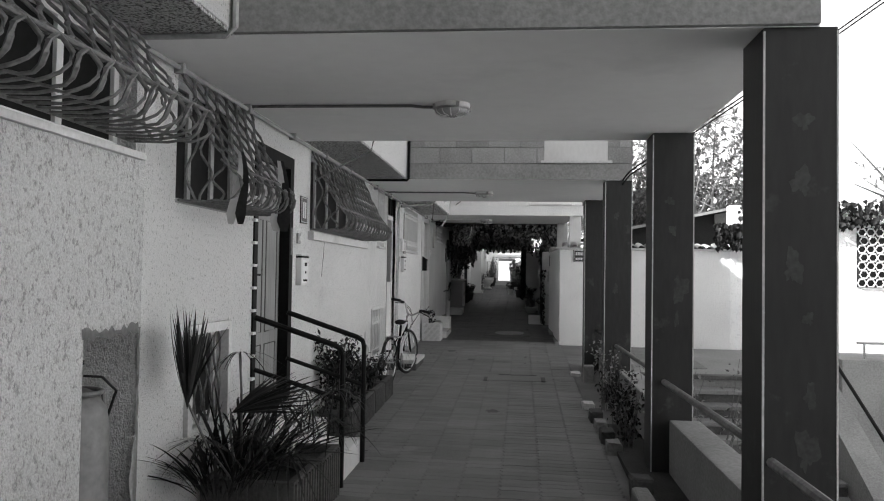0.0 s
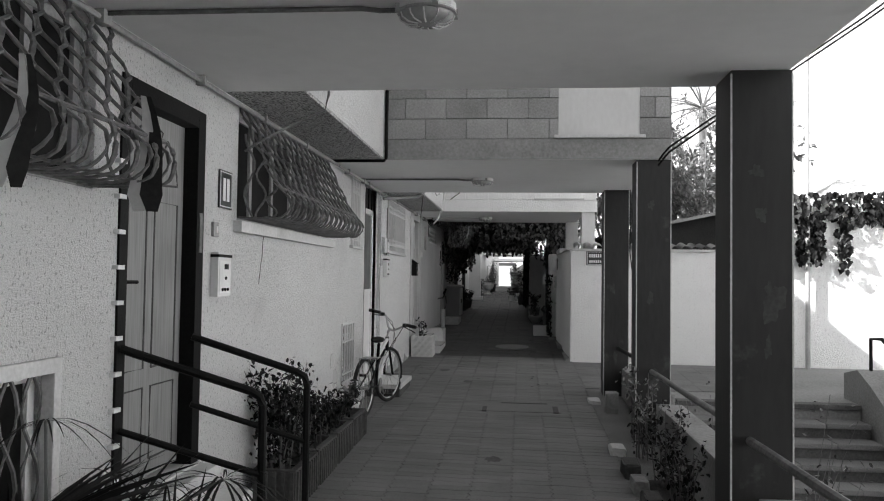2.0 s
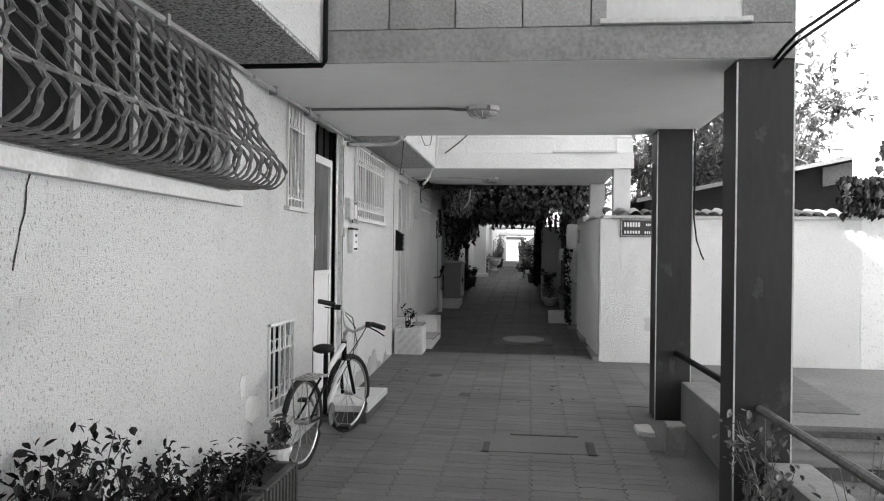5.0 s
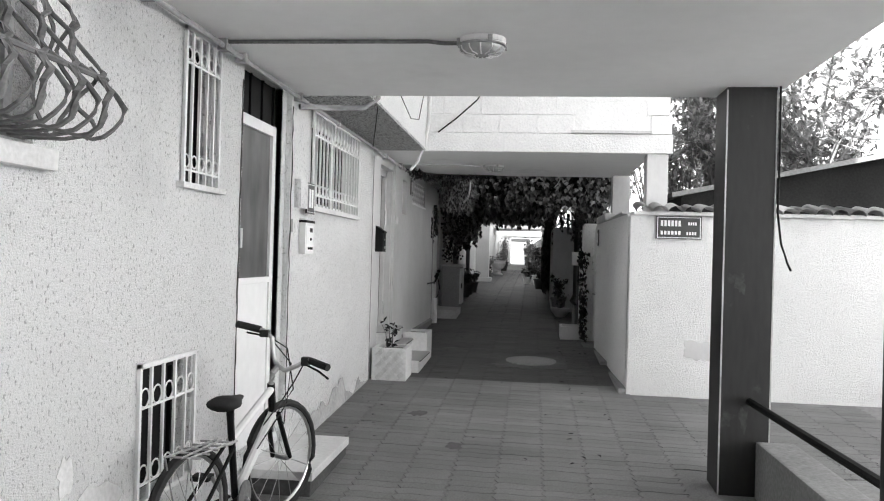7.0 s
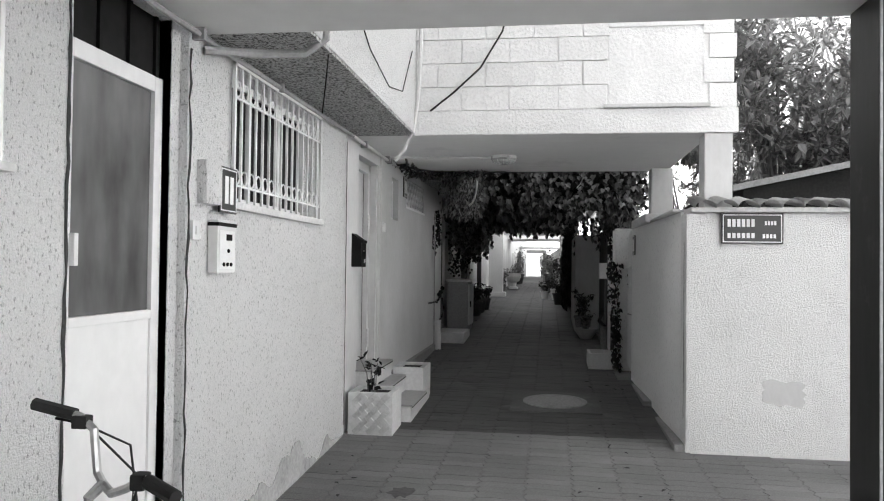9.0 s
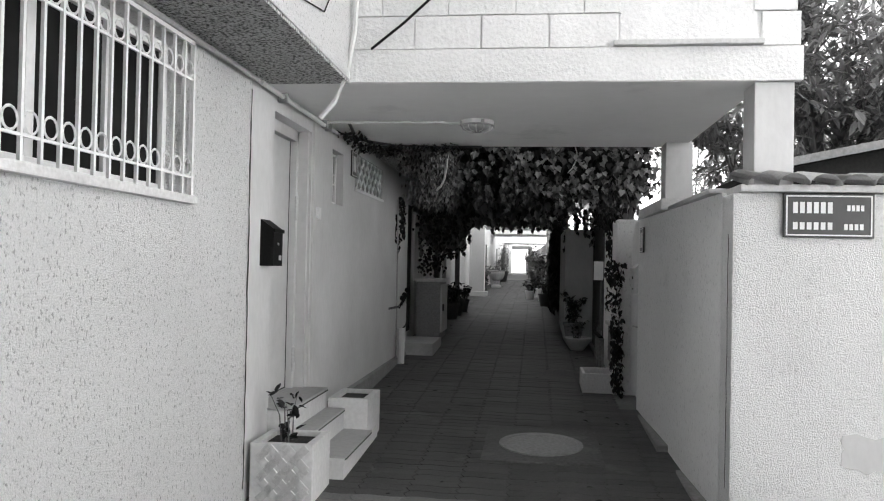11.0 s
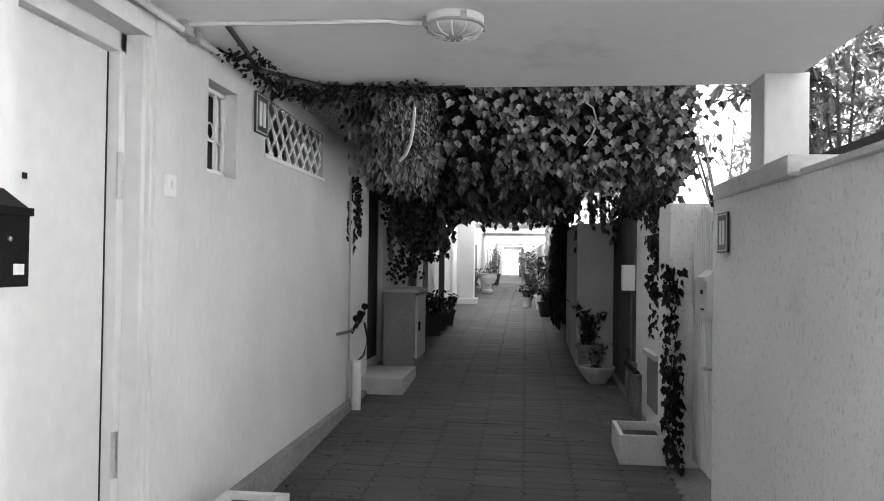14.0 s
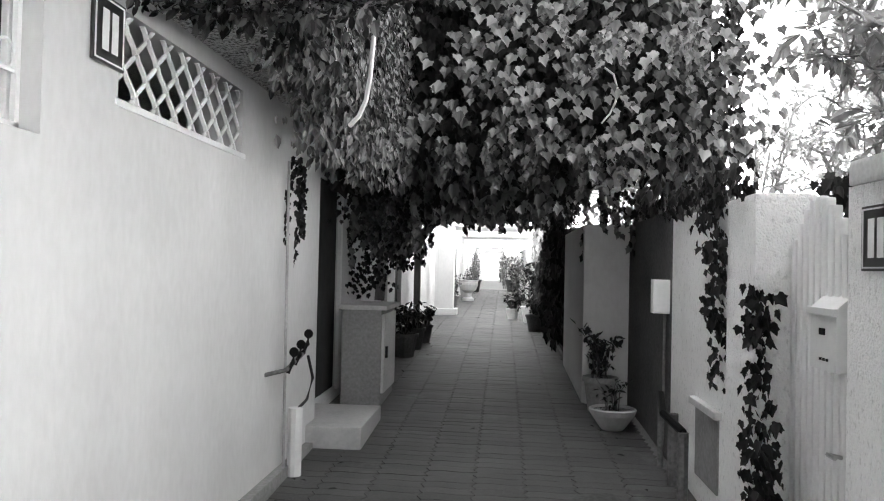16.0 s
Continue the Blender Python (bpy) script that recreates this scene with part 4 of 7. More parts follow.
# ---- lamps and conduits under the bridging rooms ----
def lamp(x, y, label):
    p = root("ceiling_lamp", label, "lamp", (x, y, SOF - 0.11), "bulkhead lamps")
    part("base", lathe(B(), [(0.125, 0), (0.125, -0.025), (0.12, -0.036)], (x, y, SOF), 24), PLASTIC_WHITE, p, smooth=False)
    part("diffuser", lathe(B(), [(0.119, -0.036), (0.112, -0.062), (0.085, -0.078), (0.03, -0.083)], (x, y, SOF), 24), LAMP_GLASS, p, "ribbed glass bowl", smooth=True)
    part("rim", lathe(B(), [(0.121, -0.03), (0.127, -0.033), (0.127, -0.041), (0.117, -0.044)], (x, y, SOF), 24), GALV, p, "grey metal rim")
    for k in range(12):
        a = k * math.pi / 6
        part("rib", tube(B(), [(x + math.cos(a) * r_, y + math.sin(a) * r_, SOF - h_) for r_, h_ in ((0.118, 0.046), (0.112, 0.064), (0.086, 0.08), (0.04, 0.085))], 0.004, 4), PLASTIC_WHITE, p)
    for k in range(4):
        a = k * math.pi / 2 + 0.4
        part("clip", box(B(), x + math.cos(a) * 0.125 - 0.012, x + math.cos(a) * 0.125 + 0.012, y + math.sin(a) * 0.125 - 0.012, y + math.sin(a) * 0.125 + 0.012, SOF - 0.045, SOF - 0.008), GALV, p)


for x, y, c in ((0.12, 5.76, GRILLE_STEEL), (0.07, 11.53, GRILLE_STEEL), (-0.15, 17.2, PLASTIC_WHITE)):
    lamp(x, y, "round white bulkhead lamp on the painted soffit")
    cd = root("conduit", "thin cable conduit across the soffit to a lamp", "conduit", (W, y, SOF - 0.02))
    part("pipe", tube(B(), [(W + 0.05, y - 0.02, SOF - 0.013), (x - 0.28, y - 0.01, SOF - 0.013), (x - 0.2, y, SOF - 0.02), (x - 0.1, y, SOF - 0.02)], 0.011, 6), c, cd)
    part("clip", box(B(), W + 0.0, W + 0.05, y - 0.05, y + 0.02, SOF - 0.06, SOF), GALV, cd)
cd = root("conduit", "long conduit along the top of the house wall", "conduit", (W, 8, SOF - 0.03))
for y0, y1 in ((-4, 4.15), (4.2, 10.2), (10.25, 15.7), (15.75, 18.5)):
    part("pipe", tube(B(), [(W + 0.03, y0, SOF - 0.035), (W + 0.028, (y0 + y1) / 2, SOF - 0.042), (W + 0.03, y1, SOF - 0.035)], 0.015, 7), PLASTIC_WHITE if y0 > 15 else GALV, cd)
    for k in range(int((y1 - y0) / 1.1)):
        part("clip", box(B(), W - 0.005, W + 0.055, y0 + 0.4 + k * 1.1, y0 + 0.43 + k * 1.1, SOF - 0.066, SOF - 0.01), GALV, cd)
cd = root("downpipe_bend", "thin pipe bending from the wall up round the overhang", "pipe", (W, 7.4, 2.4))
part("pipe", tube(B(), [(W + 0.03, 7.55, 2.42), (W + 0.12, 7.6, 2.5), (-0.92, 7.75, 2.70), (-0.84, 7.78, 2.74), (-0.81, 7.78, 2.85), (-0.81, 7.78, 4.5)], 0.0095, 6), GRILLE_STEEL, cd)
cd = root("overhang_pipe", "dark pipe along the edge of the overhang", "pipe", (-1.0, 10.08, 2.75))
part("pipe", tube(B(), [(W, 10.06, 2.735), (-0.82, 10.06, 2.735), (-0.80, 10.05, 2.76), (-0.80, 10.05, 4.6)], 0.016, 6), BLACK_STEEL, cd)
cd = root("overhang_pipe", "thin pipe along the edge of the near overhang", "pipe", (-1.0, 4.1, 2.75))
part("pipe", tube(B(), [(W, 4.1, 2.735), (-0.85, 4.1, 2.735), (-0.80, 4.09, 2.77), (-0.79, 4.09, 4.6)], 0.016, 6), GALV, cd)
cd = root("conduit_bend", "grey conduit bending round the overhang above the barred window", "conduit", (W, 13.2, 2.6))
part("pipe", tube(B(), [(W + 0.01, 12.95, 2.66), (-1.15, 13.1, 2.68), (-0.92, 13.2, 2.70), (-0.82, 13.22, 2.78), (-0.80, 13.22, 2.95), (-0.80, 13.22, 3.1)], 0.022, 8), GALV, cd)


def cable(pts, r, material, label, name="cable"):
    c = root(name, label, "cable", pts[0])
    part("wire", tube(B(), pts, r, 6), material, c)


cable([(-0.80, 15.9, 4.2), (-0.78, 15.9, 3.5), (-0.80, 15.9, 3.05), (-0.84, 15.88, 2.78), (-0.90, 15.86, 2.62), (-0.98, 15.84, 2.52)], 0.016, PLASTIC_WHITE, "pale cable end hanging from the bridging room")
cable([(-0.70, 15.92, 2.95), (-0.5, 15.9, 3.1), (-0.28, 15.9, 3.3), (-0.1, 15.9, 3.6), (0.05, 15.9, 4.2)], 0.008, BLACK_STEEL, "black cable slung across the whitewashed blocks")
cable([(-0.60, 19.05, 4.4), (-0.59, 19.08, 3.4), (-0.58, 19.1, 3.0), (-0.585, 19.12, 2.8), (-0.60, 19.14, 2.62), (-0.62, 19.16, 2.52), (-0.655, 19.18, 2.45), (-0.70, 19.2, 2.41)], 0.011, PLASTIC_WHITE, "white cable rising before the vines")
cable([(0.70, 21.5, 2.86), (0.76, 21.5, 2.93), (0.80, 21.5, 3.02), (0.81, 21.5, 3.12), (0.78, 21.5, 3.22), (0.70, 21.5, 3.28)], 0.008, PLASTIC_WHITE, "pale cable loop in the vines")
for dz in (0, 0.045):
    cable([(1.8, 10.2, 2.66 + dz), (1.84, 10.0, 2.74 + dz), (1.88, 9.9, 2.79 + dz), (2.25, 9.9, 3.05 + dz), (2.6, 9.9, 3.28 + dz), (3.6, 9.9, 3.97 + dz), (9, 9.9, 7.9 + dz * 2)], 0.010, BLACK_STEEL, "black cable running from the house across the yard")
cable([(1.895, 12.64, 2.755), (1.9, 12.64, 2.3), (1.895, 12.64, 1.95), (1.92, 12.64, 1.75), (1.96, 12.64, 1.63), (1.985, 12.64, 1.58)], 0.007, BLACK_STEEL, "thin wire hanging beside a column")

# ---- steps, railings and planters before the house ----
st = root("door_steps", "pale stone steps up to the front door", "steps", (-1.05, 6.8, -0.03))
part("step", box(B(), W, -0.74, 6.28, 7.08, -0.06, 0.17, 0.008), STEP_STONE, st)
part("step", box(B(), W, -1.02, 6.0, 7.0, 0.17, 0.345, 0.008), STEP_STONE, st)
part("step", box(B(), W, -1.2, 5.97, 6.94, 0.345, 0.50, 0.008), STEP_STONE, st)
for y, lb in ((6.24, "black steel stair railing with two slanting bars, by the palm planter"), (7.04, "black steel stair railing with two slanting bars, by the planting boxes")):
    r = root("railing", lb, "railing", (-0.72, y, -0.03), "stair railings")
    part("handrail", tube(B(), [(W + 0.02, y - 0.25, 1.24), (-0.78, y - 0.02, 1.03), (-0.735, y, 1.0), (-0.72, y, 0.95)], 0.021, 8), BLACK_STEEL, r)
    part("post", tube(B(), [(-0.72, y, 0.96), (-0.72, y, -0.05)], 0.021, 8), BLACK_STEEL, r)
    part("middle_bar", tube(B(), [(W + 0.02, y - 0.25, 0.86), (-0.72, y, 0.62)], 0.017, 8), BLACK_STEEL, r)

def ribbed_planter(x0, x1, y0, y1, z0, z1, label, ribs_y=True):
    p = root("planter", label, "planter", ((x0 + x1) / 2, (y0 + y1) / 2, z0), "concrete planters")
    t = 0.05
    for a, b, c, d_ in ((x0, x1, y0, y0 + t), (x0, x1, y1 - t, y1), (x0, x0 + t, y0 + t, y1 - t), (x1 - t, x1, y0 + t, y1 - t)):
        part("side", box(B(), a, b, c, d_, z0, z1, 0.008), CONCRETE_DARK, p)
    part("soil", box(B(), x0 + t, x1 - t, y0 + t, y1 - t, z0, z1 - 0.06), SOIL, p)
    k, y = 0, y0 + 0.02
    while y < y1 - 0.03:
        part("rib", box(B(), x1 - 0.003, x1 + 0.014, y, y + 0.03, z0, z1 - 0.012, 0.004), CONCRETE_DARK, p)
        y += 0.062
    x = x0 + 0.02
    while x < x1 - 0.03:
        part("rib", box(B(), x, x + 0.03, y0 - 0.014, y0 + 0.003, z0, z1 - 0.012, 0.004), CONCRETE_DARK, p)
        x += 0.062


ribbed_planter(-1.30, -0.72, 5.0, 5.55, -0.06, 0.32, "dark ribbed concrete planter holding a fan palm")
ribbed_planter(-1.2, -0.70, 5.58, 6.1, -0.06, 0.32, "dark ribbed concrete planter beside the steps")
for k in range(4):
    ribbed_planter(-1.29, -0.98, 7.75 + k * 0.62, 8.34 + k * 0.62, fz(8) - 0.03, 0.27 + k * 0.01, "dark ribbed concrete planting box against the wall")


def fan(p, at, out, up, spread, n, length, droop=0.25):
    """A pleated palm leaf: ribs fanned out from one point."""
    out, items = Vector(out).normalized(), []
    side = out.cross(Vector(up)).normalized()
    for k in range(n):
        t = ((k + 0.5) / n * 2 - 1) * spread
        dd = out * math.cos(t) + side * math.sin(t) + rnd(0.03)
        items.append((at, dd, Vector(up) + side * (0.35 if k % 2 else -0.35), length * rng.uniform(0.85, 1.05) * (1 - 0.25 * abs(t / spread))))
    leaf_part("fan", items, RIB, LEAF_DARK, p, 0.1, droop)


def rosette(p, at, n, length):
    """Thin drooping leaflets round the end of a stalk."""
    items = []
    for k in range(n):
        a = 6.28 * k / n + rng.uniform(-0.2, 0.2)
        items.append((at, (math.cos(a), math.sin(a), rng.uniform(-0.1, 0.5)), (0, 0, 1), length * rng.uniform(0.7, 1.1)))
    leaf_part("leaf_spray", items, BLADE, LEAF_DARK, p, 0.1, 0.75)


def stalk(p, pts):
    part("stalk", tube(B(), pts, 0.007, 5), BARK, p)


def tuft(p, base, n, length, lean=0.0):
    items = []
    for i in range(n):
        a = rng.uniform(0, 6.28)
        b0 = Vector(base) + Vector((math.cos(a) * 0.14, math.sin(a) * 0.26, rng.uniform(0, 0.06)))
        out = Vector((math.cos(a) * rng.uniform(0.1, 0.8) + lean, math.sin(a) * 0.6, rng.uniform(0.7, 1.6)))
        items.append((b0, out, Vector((0, 0, 1)) + rnd(0.3), length * rng.uniform(0.45, 1.1)))
    leaf_part("blade", items, BLADE, LEAF_DARK, p, 0.1, 0.6)


p = root("fan_palm", "dark fan palm with pleated and thin drooping leaves in a planter", "plant", (-1.08, 4.95, 0.28))
stalk(p, [(-1.08, 5.0, 0.3), (-1.12, 4.65, 0.6), (-1.14, 4.42, 0.88)])
leaf_part("fan", [((-1.14, 4.42, 0.84), Vector((rng.uniform(-0.1, 0.16), (k - 15) / 15 * 0.26, 1)), Vector((1, -0.5, 0)) + rnd(0.5), rng.uniform(0.42, 0.6)) for k in range(31)], BLADE, LEAF_DARK, p, 0.1, 0.05)
leaf_part("blade", [((-1.14, 4.42, 0.86), Vector((rng.uniform(-0.2, 0.3), rng.uniform(-0.45, 0.45), 1)), rnd(), rng.uniform(0.35, 0.55)) for k in range(18)], BLADE, LEAF_DARK, p)
stalk(p, [(-1.06, 5.0, 0.3), (-1.06, 4.85, 0.6), (-1.04, 4.8, 0.76)])
fan(p, (-1.04, 4.8, 0.76), (0.75, 0.62, 0.36), (-0.1, -0.55, 0.8), 0.62, 24, 0.62, 0.15)
for at in ((-0.72, 5.2, 0.84), (-1.09, 5.05, 1.08), (-0.86, 5.05, 0.7), (-1.0, 5.35, 0.82)):
    stalk(p, [(-1.04, 5.0, 0.32), ((at[0] - 1.04) / 2, (at[1] + 5.0) / 2, at[2] * 0.8), at])
    rosette(p, at, 15, 0.27)
for at in ((-0.66, 5.15, 0.72), (-0.6, 5.42, 0.62), (-0.95, 4.88, 0.62), (-1.15, 4.7, 0.62), (-0.82, 5.0, 0.8), (-0.55, 5.3, 0.84), (-0.98, 5.1, 0.56), (-0.75, 4.95, 0.5)):
    stalk(p, [(-1.02, 5.05, 0.32), ((at[0] - 1.02) / 2, (at[1] + 5.05) / 2, at[2] * 0.85), at])
    rosette(p, at, 24, 0.32)
tuft(p, (-1.08, 4.85, 0.3), 130, 0.5)
tuft(p, (-1.05, 5.2, 0.3), 90, 0.62, 0.25)
p = root("fan_palm", "low spiky palm shoots in a concrete planter", "plant", (-0.98, 5.85, 0.28))
tuft(p, (-1.0, 5.8, 0.3), 36, 0.4)
stalk(p, [(-1.0, 5.8, 0.3), (-0.95, 5.75, 0.45), (-0.88, 5.7, 0.56)])
rosette(p, (-0.88, 5.7, 0.56), 12, 0.24)
for y, h, lb in ((7.85, 0.85, "leafy shrub with small leaves in a planting box"), (8.3, 0.7, "leafy shrub with small leaves in a planting box"), (8.95, 0.5, "low shrub in a planting box"), (9.6, 0.35, "sparse seedlings in a planting box")):
    bush("shrub", lb, (-1.14, y, 0.22), h * 0.9, 0.12 + 0.24 * h, 20, int(1150 * h), 0.052, OVAL, LEAF_DARK)


def pot(x, y, z, r, h, material, label, name="flower_pot"):
    p = root(name, label, "plant pot", (x, y, z), "plant pots")
    part("pot", lathe(B(), [(r * 0.72, 0), (r * 0.98, h * 0.86), (r * 1.08, h * 0.87), (r * 1.08, h), (r * 0.95, h), (r * 0.93, h * 0.9)], (x, y, z), 18), material, p)
    part("soil", lathe(B(), [(r * 0.9, h * 0.86), (r * 0.9, h * 0.9)], (x, y, z), 14), SOIL, p)
    return p


pot(-1.2, 10.42, fz(10.4), 0.1, 0.26, PLASTIC_WHITE, "pale plastic bucket used as a plant pot")
pot(-1.22, 10.2, fz(10.2), 0.09, 0.18, CONCRETE_DARK, "small dark flower pot against the wall")
bush("shrub", "leafy pot plant in a pale bucket", (-1.2, 10.42, fz(10.4) + 0.24), 0.22, 0.12, 6, 60, 0.07, OVAL, LEAF)
bush("shrub", "small plant in a dark pot", (-1.22, 10.2, fz(10.2) + 0.16), 0.2, 0.1, 5, 40, 0.06, OVAL, LEAF_DARK)
# broken mortar lip round the niche
nrn = random.Random(5)
lip = root("niche_lip", "broken grey mortar edge round the gas bottle niche", "mortar", (W + 0.045, 3.9, 1.27))
for (ya, za), (yb, zb), n, (ny, nz) in (((3.66, 1.27), (4.17, 1.27), 18, (0, 1)), ((4.17, 1.29), (4.17, -0.02), 40, (1, 0))):
    bm = B()
    inner, outer = [], []
    for k in range(n + 1):
        t = k / n
        y, z = ya + (yb - ya) * t, za + (zb - za) * t
        w1, w2 = nrn.uniform(-0.02, 0.004), nrn.uniform(0.012, 0.05)
        inner.append(bm.verts.new((W + 0.052, y + ny * w1, z + nz * w1)))
        outer.append(bm.verts.new((W + 0.048, min(y + ny * w2, 4.195), z + nz * w2)))
    for k in range(n):
        bm.faces.new((inner[k], inner[k + 1], outer[k + 1], outer[k]))
    bmesh.ops.solidify(bm, geom=bm.faces[:], thickness=0.012)
    part("lip", bm, CONCRETE, lip)

# water meter pipes by the low window
wm = root("water_meter", "water pipes with valves and a meter against the wall", "water meter", (W, 10.5, 0.2))
part("pipe", tube(B(), [(W + 0.06, 10.0, 0.2), (W + 0.08, 10.35, 0.24), (W + 0.08, 10.72, 0.34), (W, 10.78, 0.42)], 0.02, 8), GALV, wm)
part("meter", lathe(B(), [(0.06, -0.05), (0.07, 0), (0.07, 0.05), (0.05, 0.07)], (W + 0.09, 10.28, 0.24), 14), GRILLE_STEEL, wm)
part("valve", tube(B(), [(W + 0.08, 10.5, 0.26), (W + 0.08, 10.5, 0.40)], 0.014, 8), GRILLE_STEEL, wm)
part("hand_wheel", lathe(B(), [(0.035, 0), (0.035, 0.012), (0.02, 0.016)], (W + 0.08, 10.5, 0.40), 12), GRILLE_STEEL, wm)

# gas bottle in the niche
gb = root("gas_bottle", "worn grey gas bottle standing in the wall niche", "gas bottle", (W - 0.155, 3.95, 0.02))
part("body", lathe(B(), [(0.13, 0), (0.16, 0.03), (0.165, 0.1), (0.168, 0.42), (0.172, 0.43), (0.168, 0.44), (0.165, 0.80), (0.15, 0.90), (0.11, 0.96), (0.06, 0.985)], (W - 0.155, 3.95, 0.02), 28), GAS, gb, smooth=True)
part("collar", tube(B(), [(W - 0.155 + 0.13 * math.cos(k * 0.5236), 3.95 + 0.13 * math.sin(k * 0.5236), 0.99) for k in range(12)], 0.012, 6, closed=True), GAS, gb)
for k in range(3):
    a = k * 2.1 + 0.4
    part("lug", tube(B(), [(W - 0.155 + 0.13 * math.cos(a), 3.95 + 0.13 * math.sin(a), 0.99), (W - 0.155 + 0.14 * math.cos(a), 3.95 + 0.14 * math.sin(a), 0.88)], 0.01, 6), GAS, gb)
vl = part("valve", lathe(B(), [(0.03, 0.98), (0.03, 1.03), (0.02, 1.04), (0.02, 1.09), (0.045, 1.1), (0.045, 1.12), (0.015, 1.13)], (W - 0.155, 3.95, 0.02), 12), BLACK_STEEL, gb)
part("hose", tube(B(), [(W - 0.10, 3.94, 1.07), (W - 0.04, 4.0, 1.06), (W - 0.02, 4.1, 0.98), (W - 0.1, 4.14, 0.8)], 0.007, 6), RUBBER, vl)
box(bm := B(), W - 0.40, W - 0.34, 3.6, 4.25, -0.3, 1.35)
struct("wall_niche_back", bm, PLASTER_GREY)
for x, y, z, dy, lb in ((-1.0, 4.72, 2.26, -0.02, "pale cloth strip with a dark stripe tied to the grille"), (-1.04, 5.58, 2.33, 0.008, "pale cloth strip with a dark stripe hanging from the grille end")):
    c = root("cloth_strip", lb, "cloth", (x, y, z), "cloth strips")
    for name, o, m_ in (("pale_half", 0.0, CLOTH), ("dark_half", 0.04, CANVAS_SHADE)):
        bm = B()
        rows = []
        for k in range(8):
            t = k / 7
            w = (0.014 + 0.055 * t if t < 0.9 else 0.03) * (1.5 if y > 5 else 1)
            yy = y + dy * 3 * t + 0.015 * math.sin(t * 5)
            xx = x + o * (0.4 + 0.9 * t) + 0.012 * math.sin(t * 5)
            rows.append([bm.verts.new((xx + ww * 0.9, yy + ww * 0.4 + o * 0.3, z - t * (0.48 if y > 5 else 0.42))) for ww in (-w / 2, w / 2)])
        for r1, r2 in zip(rows, rows[1:]):
            bm.faces.new((r1[0], r1[1], r2[1], r2[0]))
        bmesh.ops.solidify(bm, geom=bm.faces[:], thickness=0.003)
        part(name, bm, m_, c)

# ---- bicycle ----
bk = root("bicycle", "old mountain bicycle with rack leaning near the wall", "bicycle", (-1.18, 11.5, fz(11.5)))


def wheel(cx, cy, cz, r, turn):
    ca, sa = math.cos(turn), math.sin(turn)
    ring = lambda rad, k, n: (cx + sa * rad * math.cos(2 * math.pi * k / n), cy + ca * rad * math.cos(2 * math.pi * k / n), cz + rad * math.sin(2 * math.pi * k / n))
    wh = part("wheel", tube(B(), [ring(r - 0.045, k, 28) for k in range(28)], 0.010, 6, closed=True), CHROME, bk)
    part("tyre", tube(B(), [ring(r - 0.022, k, 28) for k in range(28)], 0.022, 8, closed=True), RUBBER, wh)
    part("hub", tube(B(), [(cx - ca * 0.05, cy + sa * 0.05, cz), (cx + ca * 0.05, cy - sa * 0.05, cz)], 0.018, 8), CHROME, wh)
    for k in range(16):
        part("spoke", tube(B(), [(cx + ca * (0.02 if k % 2 else -0.02), cy, cz), ring(r - 0.05, k, 16)], 0.002, 4), CHROME, wh)


R = 0.325
ra, fa = Vector((-1.19, 11.02, fz(11) + R)), Vector((-1.10, 12.05, fz(12) + R))
wheel(*ra, R, 0.15)
wheel(*fa, R, 0.34)
bb = Vector((-1.14, 11.45, fz(11.4) + 0.29))
seat_top = Vector((-1.06, 11.15, 0.88))
head_lo, head_hi = Vector((-1.085, 11.83, 0.74)), Vector((-1.075, 11.76, 0.91))


def frame_bar(a, b_, r, nm="frame_tube", m_=None):
    part(nm, tube(B(), [a, b_], r, 8), m_ or BLACK_STEEL, bk)


frame_bar(bb, head_lo, 0.024, "down_tube", PLASTIC_WHITE), frame_bar(bb, seat_top, 0.017, "seat_tube", BLACK_STEEL), frame_bar(Vector((-1.09, 11.23, 0.72)), head_hi + Vector((0, 0, -0.03)), 0.02, "top_tube", PLASTIC_WHITE), frame_bar(head_lo, head_hi, 0.021)
for s in (-0.05, 0.05):
    o = Vector((s, 0, 0))
    frame_bar(bb + o * 0.6, ra + o, 0.010, "chain_stay"), frame_bar(Vector((-1.09, 11.23, 0.70)) + o * 0.5, ra + o, 0.009, "seat_stay")
    frame_bar(head_lo + o * 0.6, fa + o, 0.014, "fork_leg", BLACK_STEEL)
    part("rack_bar", tube(B(), [Vector((-1.1, 11.22, 0.73)) + o, Vector((-1.15, 10.8, 0.75)) + o, ra + o * 1.1], 0.006, 6), GALV, bk)
for k in range(5):
    part("rack_bar", tube(B(), [(-1.21, 10.82 + k * 0.09, 0.748 - k * 0.004), (-1.05, 10.82 + k * 0.09, 0.748 - k * 0.004)], 0.005, 5), GALV, bk)
part("rack_bar", tube(B(), [(-1.13, 10.8, 0.75), (-1.12, 11.2, 0.735)], 0.005, 5), GALV, bk)
bm = B()
lathe(bm, [(0.005, -0.13), (0.07, -0.11), (0.075, -0.05), (0.04, 0.04), (0.02, 0.12), (0.004, 0.14)], (0, 0, 0), 14, "y")
bmesh.ops.transform(bm, matrix=Matrix.Translation(seat_top + Vector((0, 0.0, 0.05))) @ Matrix.Diagonal((1, 1, 0.45, 1)), verts=bm.verts[:])
part("saddle", bm, RUBBER, bk, "worn black saddle", smooth=True)
hc = Vector((-1.05, 11.80, 1.0))
part("stem", tube(B(), [head_hi, head_hi + Vector((0.01, -0.01, 0.06)), hc], 0.016, 8), GALV, bk)
